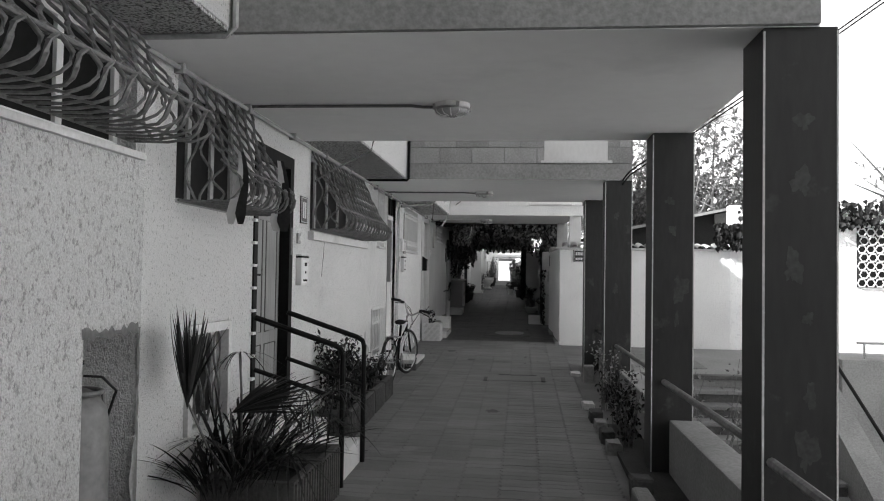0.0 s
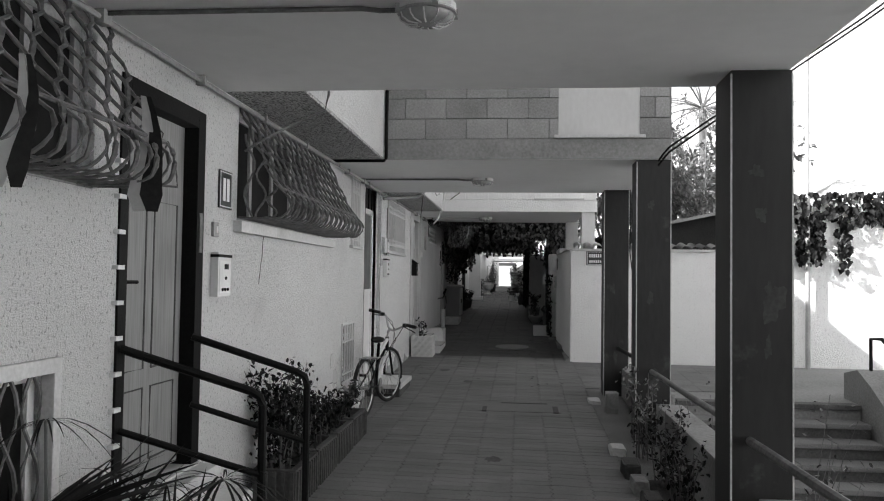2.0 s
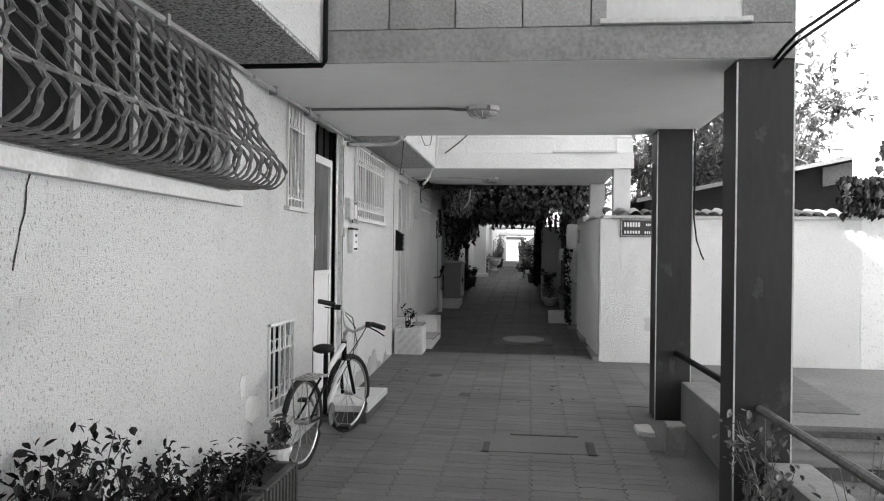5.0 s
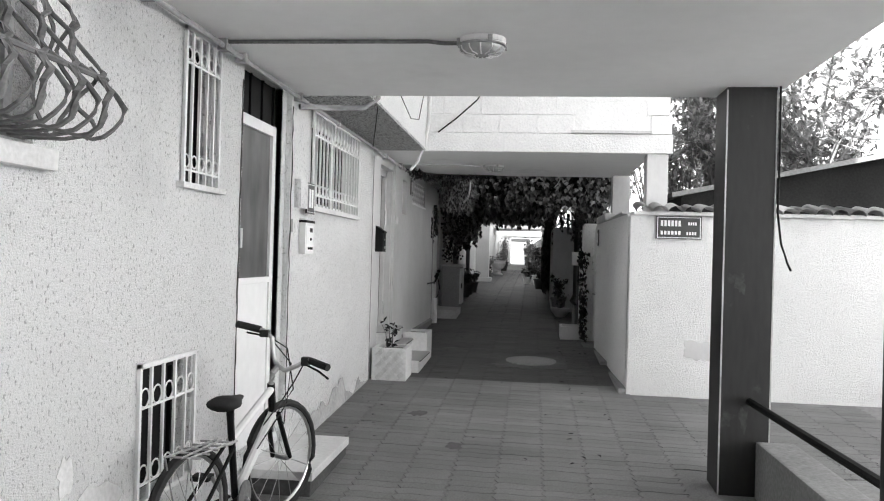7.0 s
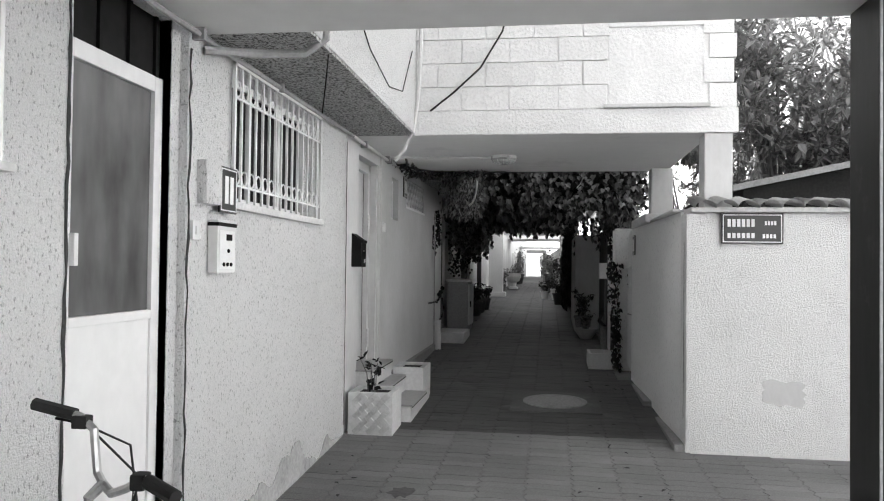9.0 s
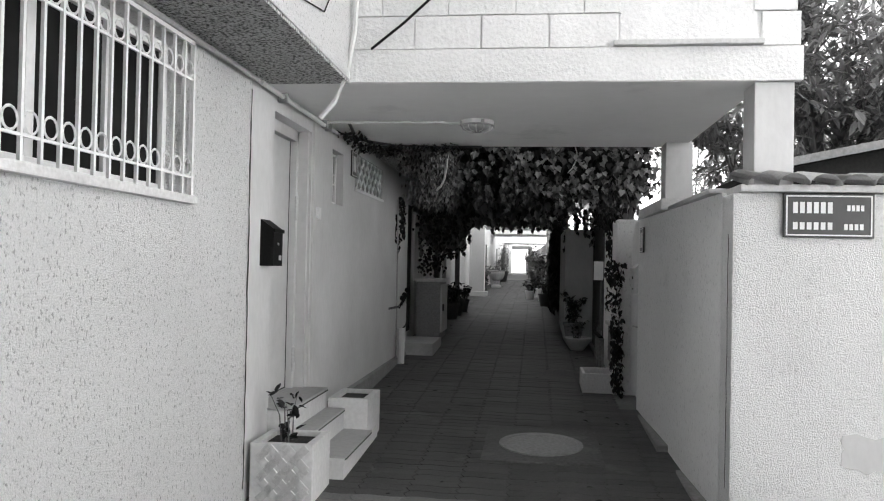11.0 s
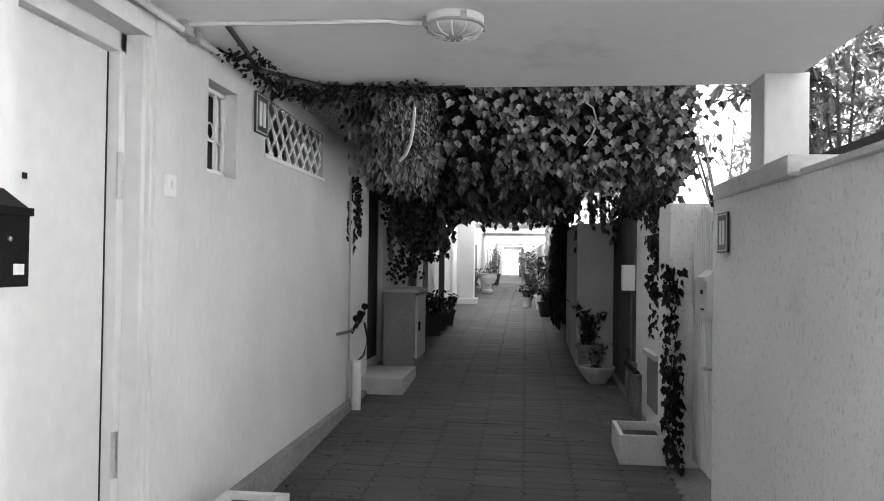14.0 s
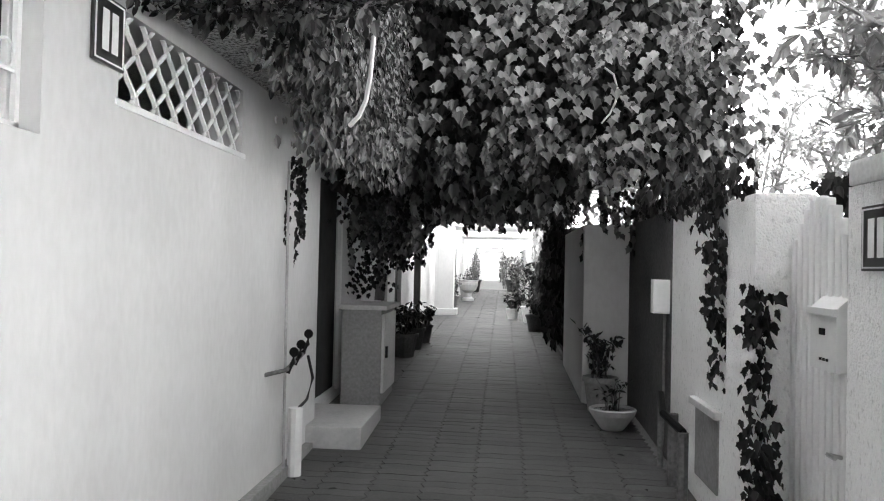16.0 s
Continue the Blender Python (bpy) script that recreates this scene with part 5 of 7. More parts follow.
hb = part("handlebar", tube(B(), [(-1.28, 11.85, 1.21), (-1.15, 11.84, 1.185), (-1.10, 11.83, 1.15), (-1.075, 11.81, 1.03), hc, (-1.0, 11.76, 0.985), (-0.92, 11.70, 1.02), (-0.85, 11.66, 1.06), (-0.74, 11.60, 1.04)], 0.013, 8), CHROME, bk)
part("grip", tube(B(), [(-1.31, 11.853, 1.215), (-1.17, 11.843, 1.19)], 0.02, 8), RUBBER, hb)
part("grip", tube(B(), [(-0.83, 11.65, 1.058), (-0.72, 11.59, 1.036)], 0.02, 8), RUBBER, hb)
part("shifter", box(B(), -1.17, -1.12, 11.82, 11.86, 1.15, 1.19, 0.008), RUBBER, hb)
part("shifter", box(B(), -0.88, -0.84, 11.64, 11.69, 1.03, 1.075, 0.008), RUBBER, hb)
part("brake_lever", tube(B(), [(-1.13, 11.86, 1.16), (-1.2, 11.9, 1.155), (-1.27, 11.9, 1.165)], 0.006, 5), BLACK_STEEL, hb)
part("brake_lever", tube(B(), [(-0.86, 11.69, 1.03), (-0.79, 11.68, 1.0), (-0.73, 11.64, 0.97)], 0.006, 5), BLACK_STEEL, hb)
for pts in ([(-1.13, 11.84, 1.16), (-1.05, 11.95, 1.08), (-1.0, 11.92, 0.86), (-1.08, 11.86, 0.72)], [(-0.87, 11.67, 1.04), (-0.95, 11.78, 0.93), (-1.03, 11.84, 0.82), (-1.09, 11.7, 0.7)], [(-1.12, 11.83, 1.16), (-1.02, 11.93, 1.0), (-1.03, 11.9, 0.78), (-1.085, 11.6, 0.6)]):
    part("brake_cable", tube(B(), pts, 0.004, 5), RUBBER, hb)
part("chainring", lathe(B(), [(0.085, -0.004), (0.085, 0.004)], bb + Vector((0.05, 0, 0)), 20, "x"), GRILLE_STEEL, bk)
for s in (1, -1):
    part("crank", tube(B(), [bb + Vector((0.06 * s, 0, 0)), bb + Vector((0.075 * s, 0.11 * s, -0.12 * s))], 0.010, 6), CHROME, bk)
    part("pedal", box(B(), *sorted((bb.x + 0.08 * s, bb.x + 0.17 * s)), bb.y + 0.11 * s - 0.04, bb.y + 0.11 * s + 0.04, bb.z - 0.12 * s - 0.012, bb.z - 0.12 * s + 0.012, 0.004), RUBBER, bk)

bk.location += Vector((0.06, -0.22, -0.006))

# ---- side door step, tiled planters and steps ----
st = root("door_step", "thick pale marble slab step before the side door", "step", (-1.1, 12.5, fz(12.5)))
part("slab", box(B(), W - 0.04, -0.93, 12.1, 13.06, 0.225, 0.28, 0.006), STEP_STONE, st)
part("base", box(B(), W - 0.04, -0.945, 12.115, 13.045, fz(11.7) - 0.05, 0.225, 0.01), CONCRETE_DARK, st)
st = root("door_steps", "pale stone steps up to the white door", "steps", (-1.1, 16.9, fz(16.5)))
part("step", box(B(), W, -0.88, 16.2, 17.28, fz(16) - 0.05, 0.42, 0.006), STEP_STONE, st)
part("step", box(B(), W, -1.08, 16.14, 17.02, 0.42, 0.575, 0.006), STEP_STONE, st)
part("step", box(B(), W - 0.22, -1.21, 16.1, 16.97, 0.575, 0.722, 0.006), STEP_STONE, st)
for x0, x1, y0, y1, z in ((-1.08, -0.865, 16.19, 17.0, 0.42), (W, -0.865, 17.02, 17.0, 0.42), (-1.21, -1.068, 16.13, 16.98, 0.575), (W - 0.14, -1.198, 16.1, 16.975, 0.722)):
    if y1 > y0:
        part("tread", box(B(), x0, x1, y0, y1, z + 0.003, z + 0.018, 0.003), TREAD, st, "grey stone tread")
        part("nosing_line", box(B(), x1 - 0.006, x1 + 0.002, y0, y1, z - 0.006, z + 0.004), CONCRETE_DARK, st, "dark line under the tread")


def tiled_planter(x0, x1, y0, y1, z0, z1, label, faced=True):
    p = root("planter", label, "planter", ((x0 + x1) / 2, (y0 + y1) / 2, z0), "tiled planters")
    t = 0.045
    for a, b, c, d_ in ((x0, x1, y0, y0 + t), (x0, x1, y1 - t, y1), (x0, x0 + t, y0 + t, y1 - t), (x1 - t, x1, y0 + t, y1 - t)):
        part("side", box(B(), a, b, c, d_, z0, z1, 0.005), STEP_STONE, p)
    part("soil", box(B(), x0 + t, x1 - t, y0 + t, y1 - t, z0, z1 - 0.03), SOIL, p)
    me = {}
    for i in range(5 if faced else 0):
        for j in range(5):
            cx, cz = x0 + 0.06 + (i + 0.5) * (x1 - x0 - 0.1) / 5, z0 + 0.04 + (j + 0.5) * (z1 - z0 - 0.06) / 5
            ob = new("tile", me.setdefault((i + j) % 2, finish(box(B(), -0.05, 0.05, -0.004, 0.004, -0.024, 0.024, 0.002), "tile", STEP_STONE if (i + j) % 2 else CONCRETE_PALE)))
            ob.parent = p
            ob.matrix_parent_inverse = Matrix.Translation(-Vector(p["base"]))
            ob.location = (cx, y0 - 0.004, cz)
            ob.rotation_euler = (0, radians(45 if (i + j) % 2 else -45), 0)


tiled_planter(-1.32, -0.95, 15.72, 16.12, fz(15.7) - 0.02, 0.61, "pale planter faced with diagonal marble tiles, holding a sapling")
tiled_planter(-1.2, -0.90, 17.0, 17.46, fz(17) - 0.02, 0.66, "pale stone planter with bare soil beside the steps", False)
bush("shrub", "small dark-leaved sapling in a tiled planter", (-1.15, 15.9, 0.56), 0.32, 0.14, 5, 40, 0.07, OVAL, LEAF_DARK)
# taps and pipe at the end of the smooth wall
tp = root("water_pipe", "upright pale pipe with garden taps on it", "pipe", (W, 20.4, 0.45))
part("pipe", tube(B(), [(W + 0.05, 20.35, 2.4), (W + 0.05, 20.38, 1.2), (W + 0.05, 20.4, fz(20.4))], 0.009, 8), GALV, tp)
part("sleeve", tube(B(), [(W + 0.09, 20.5, fz(20.4) + 0.42), (W + 0.09, 20.5, fz(20.4))], 0.045, 10), PLASTIC_WHITE, tp)
part("pipe", tube(B(), [(W + 0.0, 20.12, 1.14), (W + 0.1, 20.22, 1.16), (W + 0.1, 20.64, 1.22)], 0.013, 8), GRILLE_STEEL, tp)
for y, z in ((20.26, 1.18), (20.42, 1.21), (20.6, 1.26)):
    v_ = part("tap", tube(B(), [(W + 0.1, y, z - 0.04), (W + 0.13, y, z + 0.02), (W + 0.13, y + 0.02, z + 0.07)], 0.015, 8), BLACK_STEEL, tp)
    part("hand_wheel", lathe(B(), [(0.028, -0.008), (0.03, 0), (0.028, 0.008)], (W + 0.13, y + 0.02, z + 0.08), 10, "y"), BLACK_STEEL, v_)
part("hose", tube(B(), [(W + 0.13, 20.62, 1.2), (W + 0.14, 20.72, 1.05), (W + 0.12, 20.66, 0.92), (W + 0.1, 20.5, 0.88)], 0.01, 6), RUBBER, tp)
bm = B()
box(bm, W + 0.005, W + 0.06, 17.5, 21.36, fz(17) - 0.05, fz(19.4) + 0.12)
struct("baseboard_left", bm, CONCRETE, "low mortar skirting at the foot of the smooth wall")
# dark doorway step and meter cabinet
st = root("door_step", "low pale concrete step before the dark doorway", "step", (-1.15, 21.5, 0.55))
part("slab", box(B(), -1.49, -0.95, 21.1, 22.0, fz(21.2) - 0.05, 0.66, 0.012), TREAD, st)
cb = root("meter_cabinet", "grey metal meter cabinet with pale door standing by the wall", "cabinet", (-1.25, 22.7, 0.58))
part("body", box(B(), -1.37, -1.03, 22.42, 23.2, fz(22.4) - 0.03, 1.40, 0.006), CONCRETE, cb)
dr = part("door", box(B(), -1.03, -1.005, 22.46, 23.16, 0.68, 1.36, 0.004), CONCRETE_PALE, cb, "pale cabinet door")
part("lock", box(B(), -1.005, -0.985, 22.52, 22.57, 0.98, 1.08, 0.003), BLACK_STEEL, dr)
part("top", box(B(), -1.39, -0.98, 22.39, 23.23, 1.40, 1.44, 0.006), CONCRETE_PALE, cb)

# ---- coping tiles, sign, gate and boxes on the right ----
tw = bpy.data.objects["wall_tiled"]
bm = B()
N = 7
for k in range(N + 1):
    a = math.pi * k / N
    for r, y, zz in ((0.078, -0.06, 0.0), (0.066, 0.40, 0.07)):
        bm.verts.new((math.cos(a) * r, y, zz + math.sin(a) * r * 0.8))
bm.verts.ensure_lookup_table()
for k in range(N):
    bm.faces.new((bm.verts[2 * k], bm.verts[2 * k + 1], bm.verts[2 * k + 3], bm.verts[2 * k + 2]))
bmesh.ops.solidify(bm, geom=bm.faces[:], thickness=0.014)
tile_mesh = finish(bm, "roof_tile", TILE)
for k in range(20):
    ob = new("roof_tile", tile_mesh)
    ob.parent = tw
    ob.location = (1.46 + k * 0.156, 15.56, 2.11 + random.uniform(-0.006, 0.006))
    ob.rotation_euler = (random.uniform(-0.04, 0.04), 0, random.uniform(-0.04, 0.04))
box(bm := B(), 1.36, 4.5, 15.55, 15.9, 2.08, 2.12, 0.012)
struct("trim_coping", bm, CONCRETE_PALE, "mortar bed under the coping tiles")
bm = B()
for a, b, z0, z1 in ((17.3, 18.6, 2.10, 2.19), (15.9, 17.3, 2.10, 2.13)):
    box(bm, 1.335 - 0.035 * (b - 15.85) - 0.012, 1.62, a, b, z0, z1, 0.015)
struct("trim_gate_wall", bm, CONCRETE_PALE, "rough concrete cap of the garden wall")

sg = root("street_sign", "dark enamel street sign with white rim on the white wall", "sign", (1.8, 15.59, 1.85))
part("panel", box(B(), 1.585, 2.035, 15.578, 15.598, 1.845, 2.075, 0.004), PLATE, sg)
for x0, x1, z0, z1 in ((1.597, 2.023, 1.855, 1.862), (1.597, 2.023, 2.058, 2.065), (1.597, 1.604, 1.862, 2.058), (2.016, 2.023, 1.862, 2.058)):
    part("border", box(B(), x0, x1, 15.575, 15.58, z0, z1), WHITE_LETTER, sg)
for x0, n, w, z0, z1 in ((1.632, 6, 0.0345, 1.972, 2.03), (1.90, 4, 0.0225, 1.985, 2.015), (1.632, 6, 0.0345, 1.887, 1.925), (1.885, 4, 0.026, 1.887, 1.918)):
    for k in range(n):
        part("bar", box(B(), x0 + k * w, x0 + k * w + w * 0.66, 15.575, 15.58, z0, z1), WHITE_LETTER, sg)

gt = root("garden_gate", "white ribbed metal garden gate with an arched top", "gate", (1.3, 18.9, 0.42))
part("sheet", box(B(), 1.285, 1.30, 18.63, 19.22, 0.5, 1.82), GRILLE_STEEL, gt)
for k in range(9):
    y = 18.66 + k * 0.063
    top = 1.9 + 0.2 * math.sin((k + 0.5) / 9 * math.pi)
    part("picket", box(B(), 1.25, 1.29, y, y + 0.045, 0.47, top, 0.012), WHITE_STEEL, gt)
part("handle", tube(B(), [(1.25, 18.68, 1.12), (1.2, 18.68, 1.13), (1.2, 18.62, 1.13)], 0.009, 6), CHROME, gt)
mb = root("mailbox", "white metal mailbox hanging on the garden gate", "mailbox", (1.23, 18.75, 1.43))
bm = B()
prof = [(1.27, 1.43), (1.205, 1.43), (1.205, 1.66), (1.27, 1.72)]
lo = [bm.verts.new((x, 18.63, z)) for x, z in prof]
hi = [bm.verts.new((x, 18.87, z)) for x, z in prof]
bm.faces.new(lo), bm.faces.new(hi[::-1])
for k in range(4):
    bm.faces.new((lo[k], lo[(k + 1) % 4], hi[(k + 1) % 4], hi[k]))
part("body", bm, PLASTIC_WHITE, mb)
part("lid", box(B(), 1.19, 1.21, 18.62, 18.88, 1.635, 1.662, 0.003), PLASTIC_WHITE, mb)
part("slot", box(B(), 1.201, 1.206, 18.73, 18.78, 1.56, 1.585), BLACK_STEEL, mb)
for k in range(3):
    part("slot", box(B(), 1.201, 1.206, 18.70 + k * 0.03, 18.715 + k * 0.03, 1.465, 1.475), BLACK_STEEL, mb)
jb = root("junction_box", "pale plastic junction box on the garden wall", "junction box", (1.07, 21.2, 1.5))
part("case", box(B(), 1.03, 1.15, 21.16, 21.26, 1.5, 1.73, 0.005), PLASTIC_WHITE, jb)
part("cover", box(B(), 1.038, 1.142, 21.152, 21.162, 1.51, 1.72, 0.003), PLASTIC_WHITE, jb)
part("conduit", tube(B(), [(1.12, 21.22, 1.5), (1.12, 21.22, 0.6)], 0.010, 6), GRILLE_STEEL, jb)
hc_ = root("niche_panel", "niche low in the garden wall, drawn as a grey panel under a lintel", "hatch", (1.15, 20.1, 0.68))
# flat grey panel stands in for the niche's shaded recess
part("panel", box(B(), 1.138, 1.152, 19.93, 20.4, 0.62, 1.02, 0.004), CONCRETE, hc_)
part("lintel", box(B(), 1.11, 1.16, 19.88, 20.45, 1.02, 1.06, 0.008), CONCRETE_PALE, hc_)
pr = root("water_pipe", "dark water pipes with a valve by the garden wall", "pipe", (1.07, 20.7, fz(20.7)))
for y, z in ((20.35, 0.86), (20.62, 0.92), (21.0, 0.98)):
    part("pipe", tube(B(), [(1.06, y, fz(y) - 0.02), (1.06, y, z)], 0.032 if y < 20.9 else 0.02, 8), GRILLE_STEEL, pr)
part("valve", tube(B(), [(1.06, 20.35, 0.86), (1.0, 20.62, 0.92), (1.06, 21.0, 0.98)], 0.024, 8), BLACK_STEEL, pr)

def trough(x0, x1, y0, y1, z0, z1, label, material):
    p = root("planter", label, "planter", ((x0 + x1) / 2, (y0 + y1) / 2, z0))
    t = 0.03
    for a, b, c, d_ in ((x0, x1, y0, y0 + t), (x0, x1, y1 - t, y1), (x0, x0 + t, y0 + t, y1 - t), (x1 - t, x1, y0 + t, y1 - t)):
        part("side", box(B(), a, b, c, d_, z0, z1, 0.008), material, p)
    part("soil", box(B(), x0 + t, x1 - t, y0 + t, y1 - t, z0 + 0.02, z1 - 0.06), SOIL, p)


trough(0.79, 1.12, 19.22, 19.72, fz(19.3) - 0.02, 0.61, "pale rectangular planter trough with dry soil", CONCRETE_PALE)
# bowl and pot colours are lowered for the shade under the bridge
bw = root("bowl_planter", "white ribbed bowl planter with a small plant", "plant pot", (0.88, 21.95, fz(21.95)))
part("bowl", lathe(B(), [(0.08, 0), (0.1, 0.02), (0.17, 0.12), (0.185, 0.16), (0.17, 0.17), (0.16, 0.15)], (0.88, 21.95, fz(21.95)), 24), TREAD, bw)
part("soil", lathe(B(), [(0.155, 0.14), (0.155, 0.15)], (0.88, 21.95, fz(21.95)), 16), SOIL, bw)
pot(0.86, 22.6, fz(22.6), 0.14, 0.3, CONCRETE, "pale round pot with a bushy plant")
bush("shrub", "bushy dark plant in a pale pot", (0.86, 22.6, fz(22.6) + 0.28), 0.5, 0.2, 8, 220, 0.07, OVAL, LEAF_DARK)
bush("shrub", "bare twiggy plant in a white bowl", (0.88, 21.95, fz(21.95) + 0.14), 0.3, 0.16, 7, 50, 0.06, OVAL, LEAF_DARK)
for x, y, s, m_, lb in ((-1.2, 25.4, 0.17, CONCRETE_DARK, "dark tub with low leafy plants by the wall"), (-1.18, 26.1, 0.17, CONCRETE_DARK, "dark tub with low leafy plants by the wall"), (-1.12, 26.8, 0.15, CONCRETE_DARK, "dark tub with low leafy plants by the wall"), (-1.14, 33.2, 0.16, CONCRETE_DARK, "dark pot with a pale leafy shrub in the sun"), (-1.05, 38.5, 0.2, CONCRETE_PALE, "pale pot with a leafy shrub in the sun"), (0.2, 30.7, 0.12, CONCRETE_PALE, "pale pot with a clipped shrub by the fence"), (0.52, 30.1, 0.17, CONCRETE_PALE, "pale square-sided pot with a dark tall shrub"), (0.55, 28.6, 0.16, CONCRETE_DARK, "dark pot with a shrub against the fence"), (-1.0, 43, 0.25, CONCRETE_DARK, "dark pot with a shrub far along the lane"), (0.35, 44, 0.25, CONCRETE_DARK, "dark pot with a shrub far along the lane")):
    pot(x, y, fz(y), s, s * 1.7, m_, lb)
    bush("shrub", "leafy shrub in a pot along the lane", (x, y, fz(y) + s * 1.6), (0.28 if y < 27 else 1.0 if 30 < y < 30.5 else 0.3 if y < 31 else 0.55), 0.22 if y < 31 else 0.28, 10, 150, 0.09, OVAL, LEAF_DARK if y < 32 else LEAF)
un = root("urn_planter", "pale stone urn on a foot beside the sunlit lane", "plant pot", (-0.9, 36.4, fz(36.4)))
part("foot", lathe(B(), [(0.16, 0), (0.16, 0.06), (0.09, 0.1), (0.08, 0.2)], (-0.9, 36.4, fz(36.4)), 20), CONCRETE_PALE, un)
part("bowl", lathe(B(), [(0.08, 0.2), (0.2, 0.28), (0.26, 0.42), (0.25, 0.5), (0.28, 0.54), (0.22, 0.52)], (-0.9, 36.4, fz(36.4)), 20), CONCRETE_PALE, un)
for x, y, h in ((-1.15, 46, 1.9), (-1.2, 49, 1.7), (0.1, 47, 1.6), (0.05, 52, 1.5), (-1.3, 56, 1.8), (-0.1, 58, 1.4), (0.45, 37, 1.3), (0.35, 40, 1.2)):
    bush("shrub", "leafy shrub beside the far lane", (x, y, fz(y)), h, 0.3, 12, 260, 0.1, OVAL, LEAF)
pt = root("portal", "dark overgrown garden portal across the far lane", "portal", (-0.8, 66, fz(66)))
for x in (-1.64, -0.17):
    part("post", box(B(), x, x + 0.25, 66, 66.3, fz(66) - 0.05, 2.7), CONCRETE, pt)
part("lintel", box(B(), -1.64, 0.08, 66, 66.3, 2.7, 2.95), CONCRETE, pt)
pc = root("porch_pillar", "white plastered porch pillar beside the lane", "pillar", (-1.1, 31.6, fz(31.6)))
part("shaft", box(B(), -1.3, -0.98, 31.4, 31.8, fz(31.4) - 0.05, 2.6, 0.01), PLASTER_SMOOTH, pc)
part("foot", box(B(), -1.34, -0.9, 31.3, 31.85, fz(31.4) - 0.05, fz(31.4) + 0.12, 0.01), CONCRETE_PALE, pc)

# ---- yard: lattice, shed roof, pole, retaining wall ----
box(bm := B(), 4.95, 12, 11.6, 12.5, LOW - 0.2, 0.5, 0.02)
struct("wall_retaining", bm, CONCRETE, "pale retaining wall beside the stairs")
rl = root("handrail", "thin pale handrail on the retaining wall", "handrail", (8, 11.7, 0.5))
part("pipe", tube(B(), [(5.2, 11.75, 0.72), (11.5, 11.75, 0.72)], 0.02, 6), GALV, rl)
for k in range(5):
    part("post", tube(B(), [(5.3 + k * 1.5, 11.75, 0.72), (5.3 + k * 1.5, 11.75, 0.48)], 0.016, 6), GALV, rl)
sc = root("breeze_block_screen", "white breeze-block lattice in the sunlit wall", "screen", (7.3, 15.58, 1.45))
# near-black sheet over the wall, painting the shade in the lattice holes
part("backing", box(B(), 6.75, 8.3, 15.585, 15.595, 1.45, 2.55), DARK_IN, sc)
for i in range(10):
    for j in range(7):
        cx, cz = 6.83 + i * 0.155, 1.53 + j * 0.155
        pts = [(cx + 0.078 * math.cos(a * math.pi / 3), 15.56, cz + 0.078 * math.sin(a * math.pi / 3)) for a in range(6)]
        if i == 0 and j == 0:
            cell = finish(tube(B(), [(p[0] - cx, 0, p[2] - cz) for p in pts], 0.016, 4, closed=True), "cell", CONCRETE_PALE)
        ob = new("cell", cell)
        ob.parent = sc
        ob.matrix_parent_inverse = Matrix.Translation(-Vector(sc["base"]))
        ob.location = (cx + (0.04 if j % 2 else 0), 15.56, cz)
sh = root("shed", "dark low shed with a sloping corrugated roof behind the wall", "shed", (3.2, 18, 0.3))
ROOF = lambda x: 2.43 + (x - 2.05) * 0.21


def shed_prism(bm, x0, x1, y0, y1, below, above):
    vs_ = [bm.verts.new((x, y, ROOF(x) + h) if h is not None else (x, y, 0.2)) for y in (y0, y1) for x, h in ((x0, below), (x1, below), (x1, above), (x0, above))]
    for f in ((0, 1, 2, 3), (7, 6, 5, 4), (0, 4, 5, 1), (1, 5, 6, 2), (2, 6, 7, 3), (3, 7, 4, 0)):
        bm.faces.new([vs_[k] for k in f])
    return bm


# solid near-black wall stands in for the shaded inside below the roof
part("wall", shed_prism(B(), 2.1, 5.3, 17.1, 19.3, None, -0.04), CANVAS_SHADE, sh)
part("roof", shed_prism(B(), 1.95, 5.5, 16.85, 19.5, -0.03, 0.0), CANVAS_SHADE, sh)
part("fascia_board", shed_prism(B(), 1.95, 5.5, 16.82, 16.85, -0.045, 0.012), CONCRETE, sh, "grey edge board")
part("patch_panel", shed_prism(B(), 4.55, 5.2, 17.06, 17.1, -0.34, -0.07), CONCRETE, sh, "pale patch panel")
for k in range(12):
    part("corrugation", shed_prism(B(), 2.0 + k * 0.3, 2.06 + k * 0.3, 16.84, 19.5, 0.0, 0.025), CANVAS_SHADE, sh)
pl = root("pole", "slender grey pole rising above the yard wall", "pole", (5.05, 15.5, 0.2))
part("shaft", tube(B(), [(5.05, 15.5, 0.2), (5.05, 15.5, 5.3)], [0.04, 0.028], 10), GALV, pl)
part("cap", lathe(B(), [(0.035, 0), (0.03, 0.03), (0.01, 0.05)], (5.05, 15.5, 5.3), 10), GALV, pl)
hs = root("far_house", "low pale house behind the yard wall", "house", (10, 26, 0))
part("wall", box(B(), 8, 16, 22, 30, -0.5, 3.4), PLASTER_SMOOTH, hs)
bm = B()
rv = [bm.verts.new(p) for p in ((7.6, 21.6, 3.4), (16.4, 21.6, 3.4), (16.4, 30.4, 3.4), (7.6, 30.4, 3.4), (9.5, 26, 4.6), (14.5, 26, 4.6))]
for f in ((0, 1, 5, 4), (1, 2, 5), (2, 3, 4, 5), (3, 0, 4), (0, 3, 2, 1)):
    bm.faces.new([rv[i] for i in f])
part("roof", bm, TILE, hs)

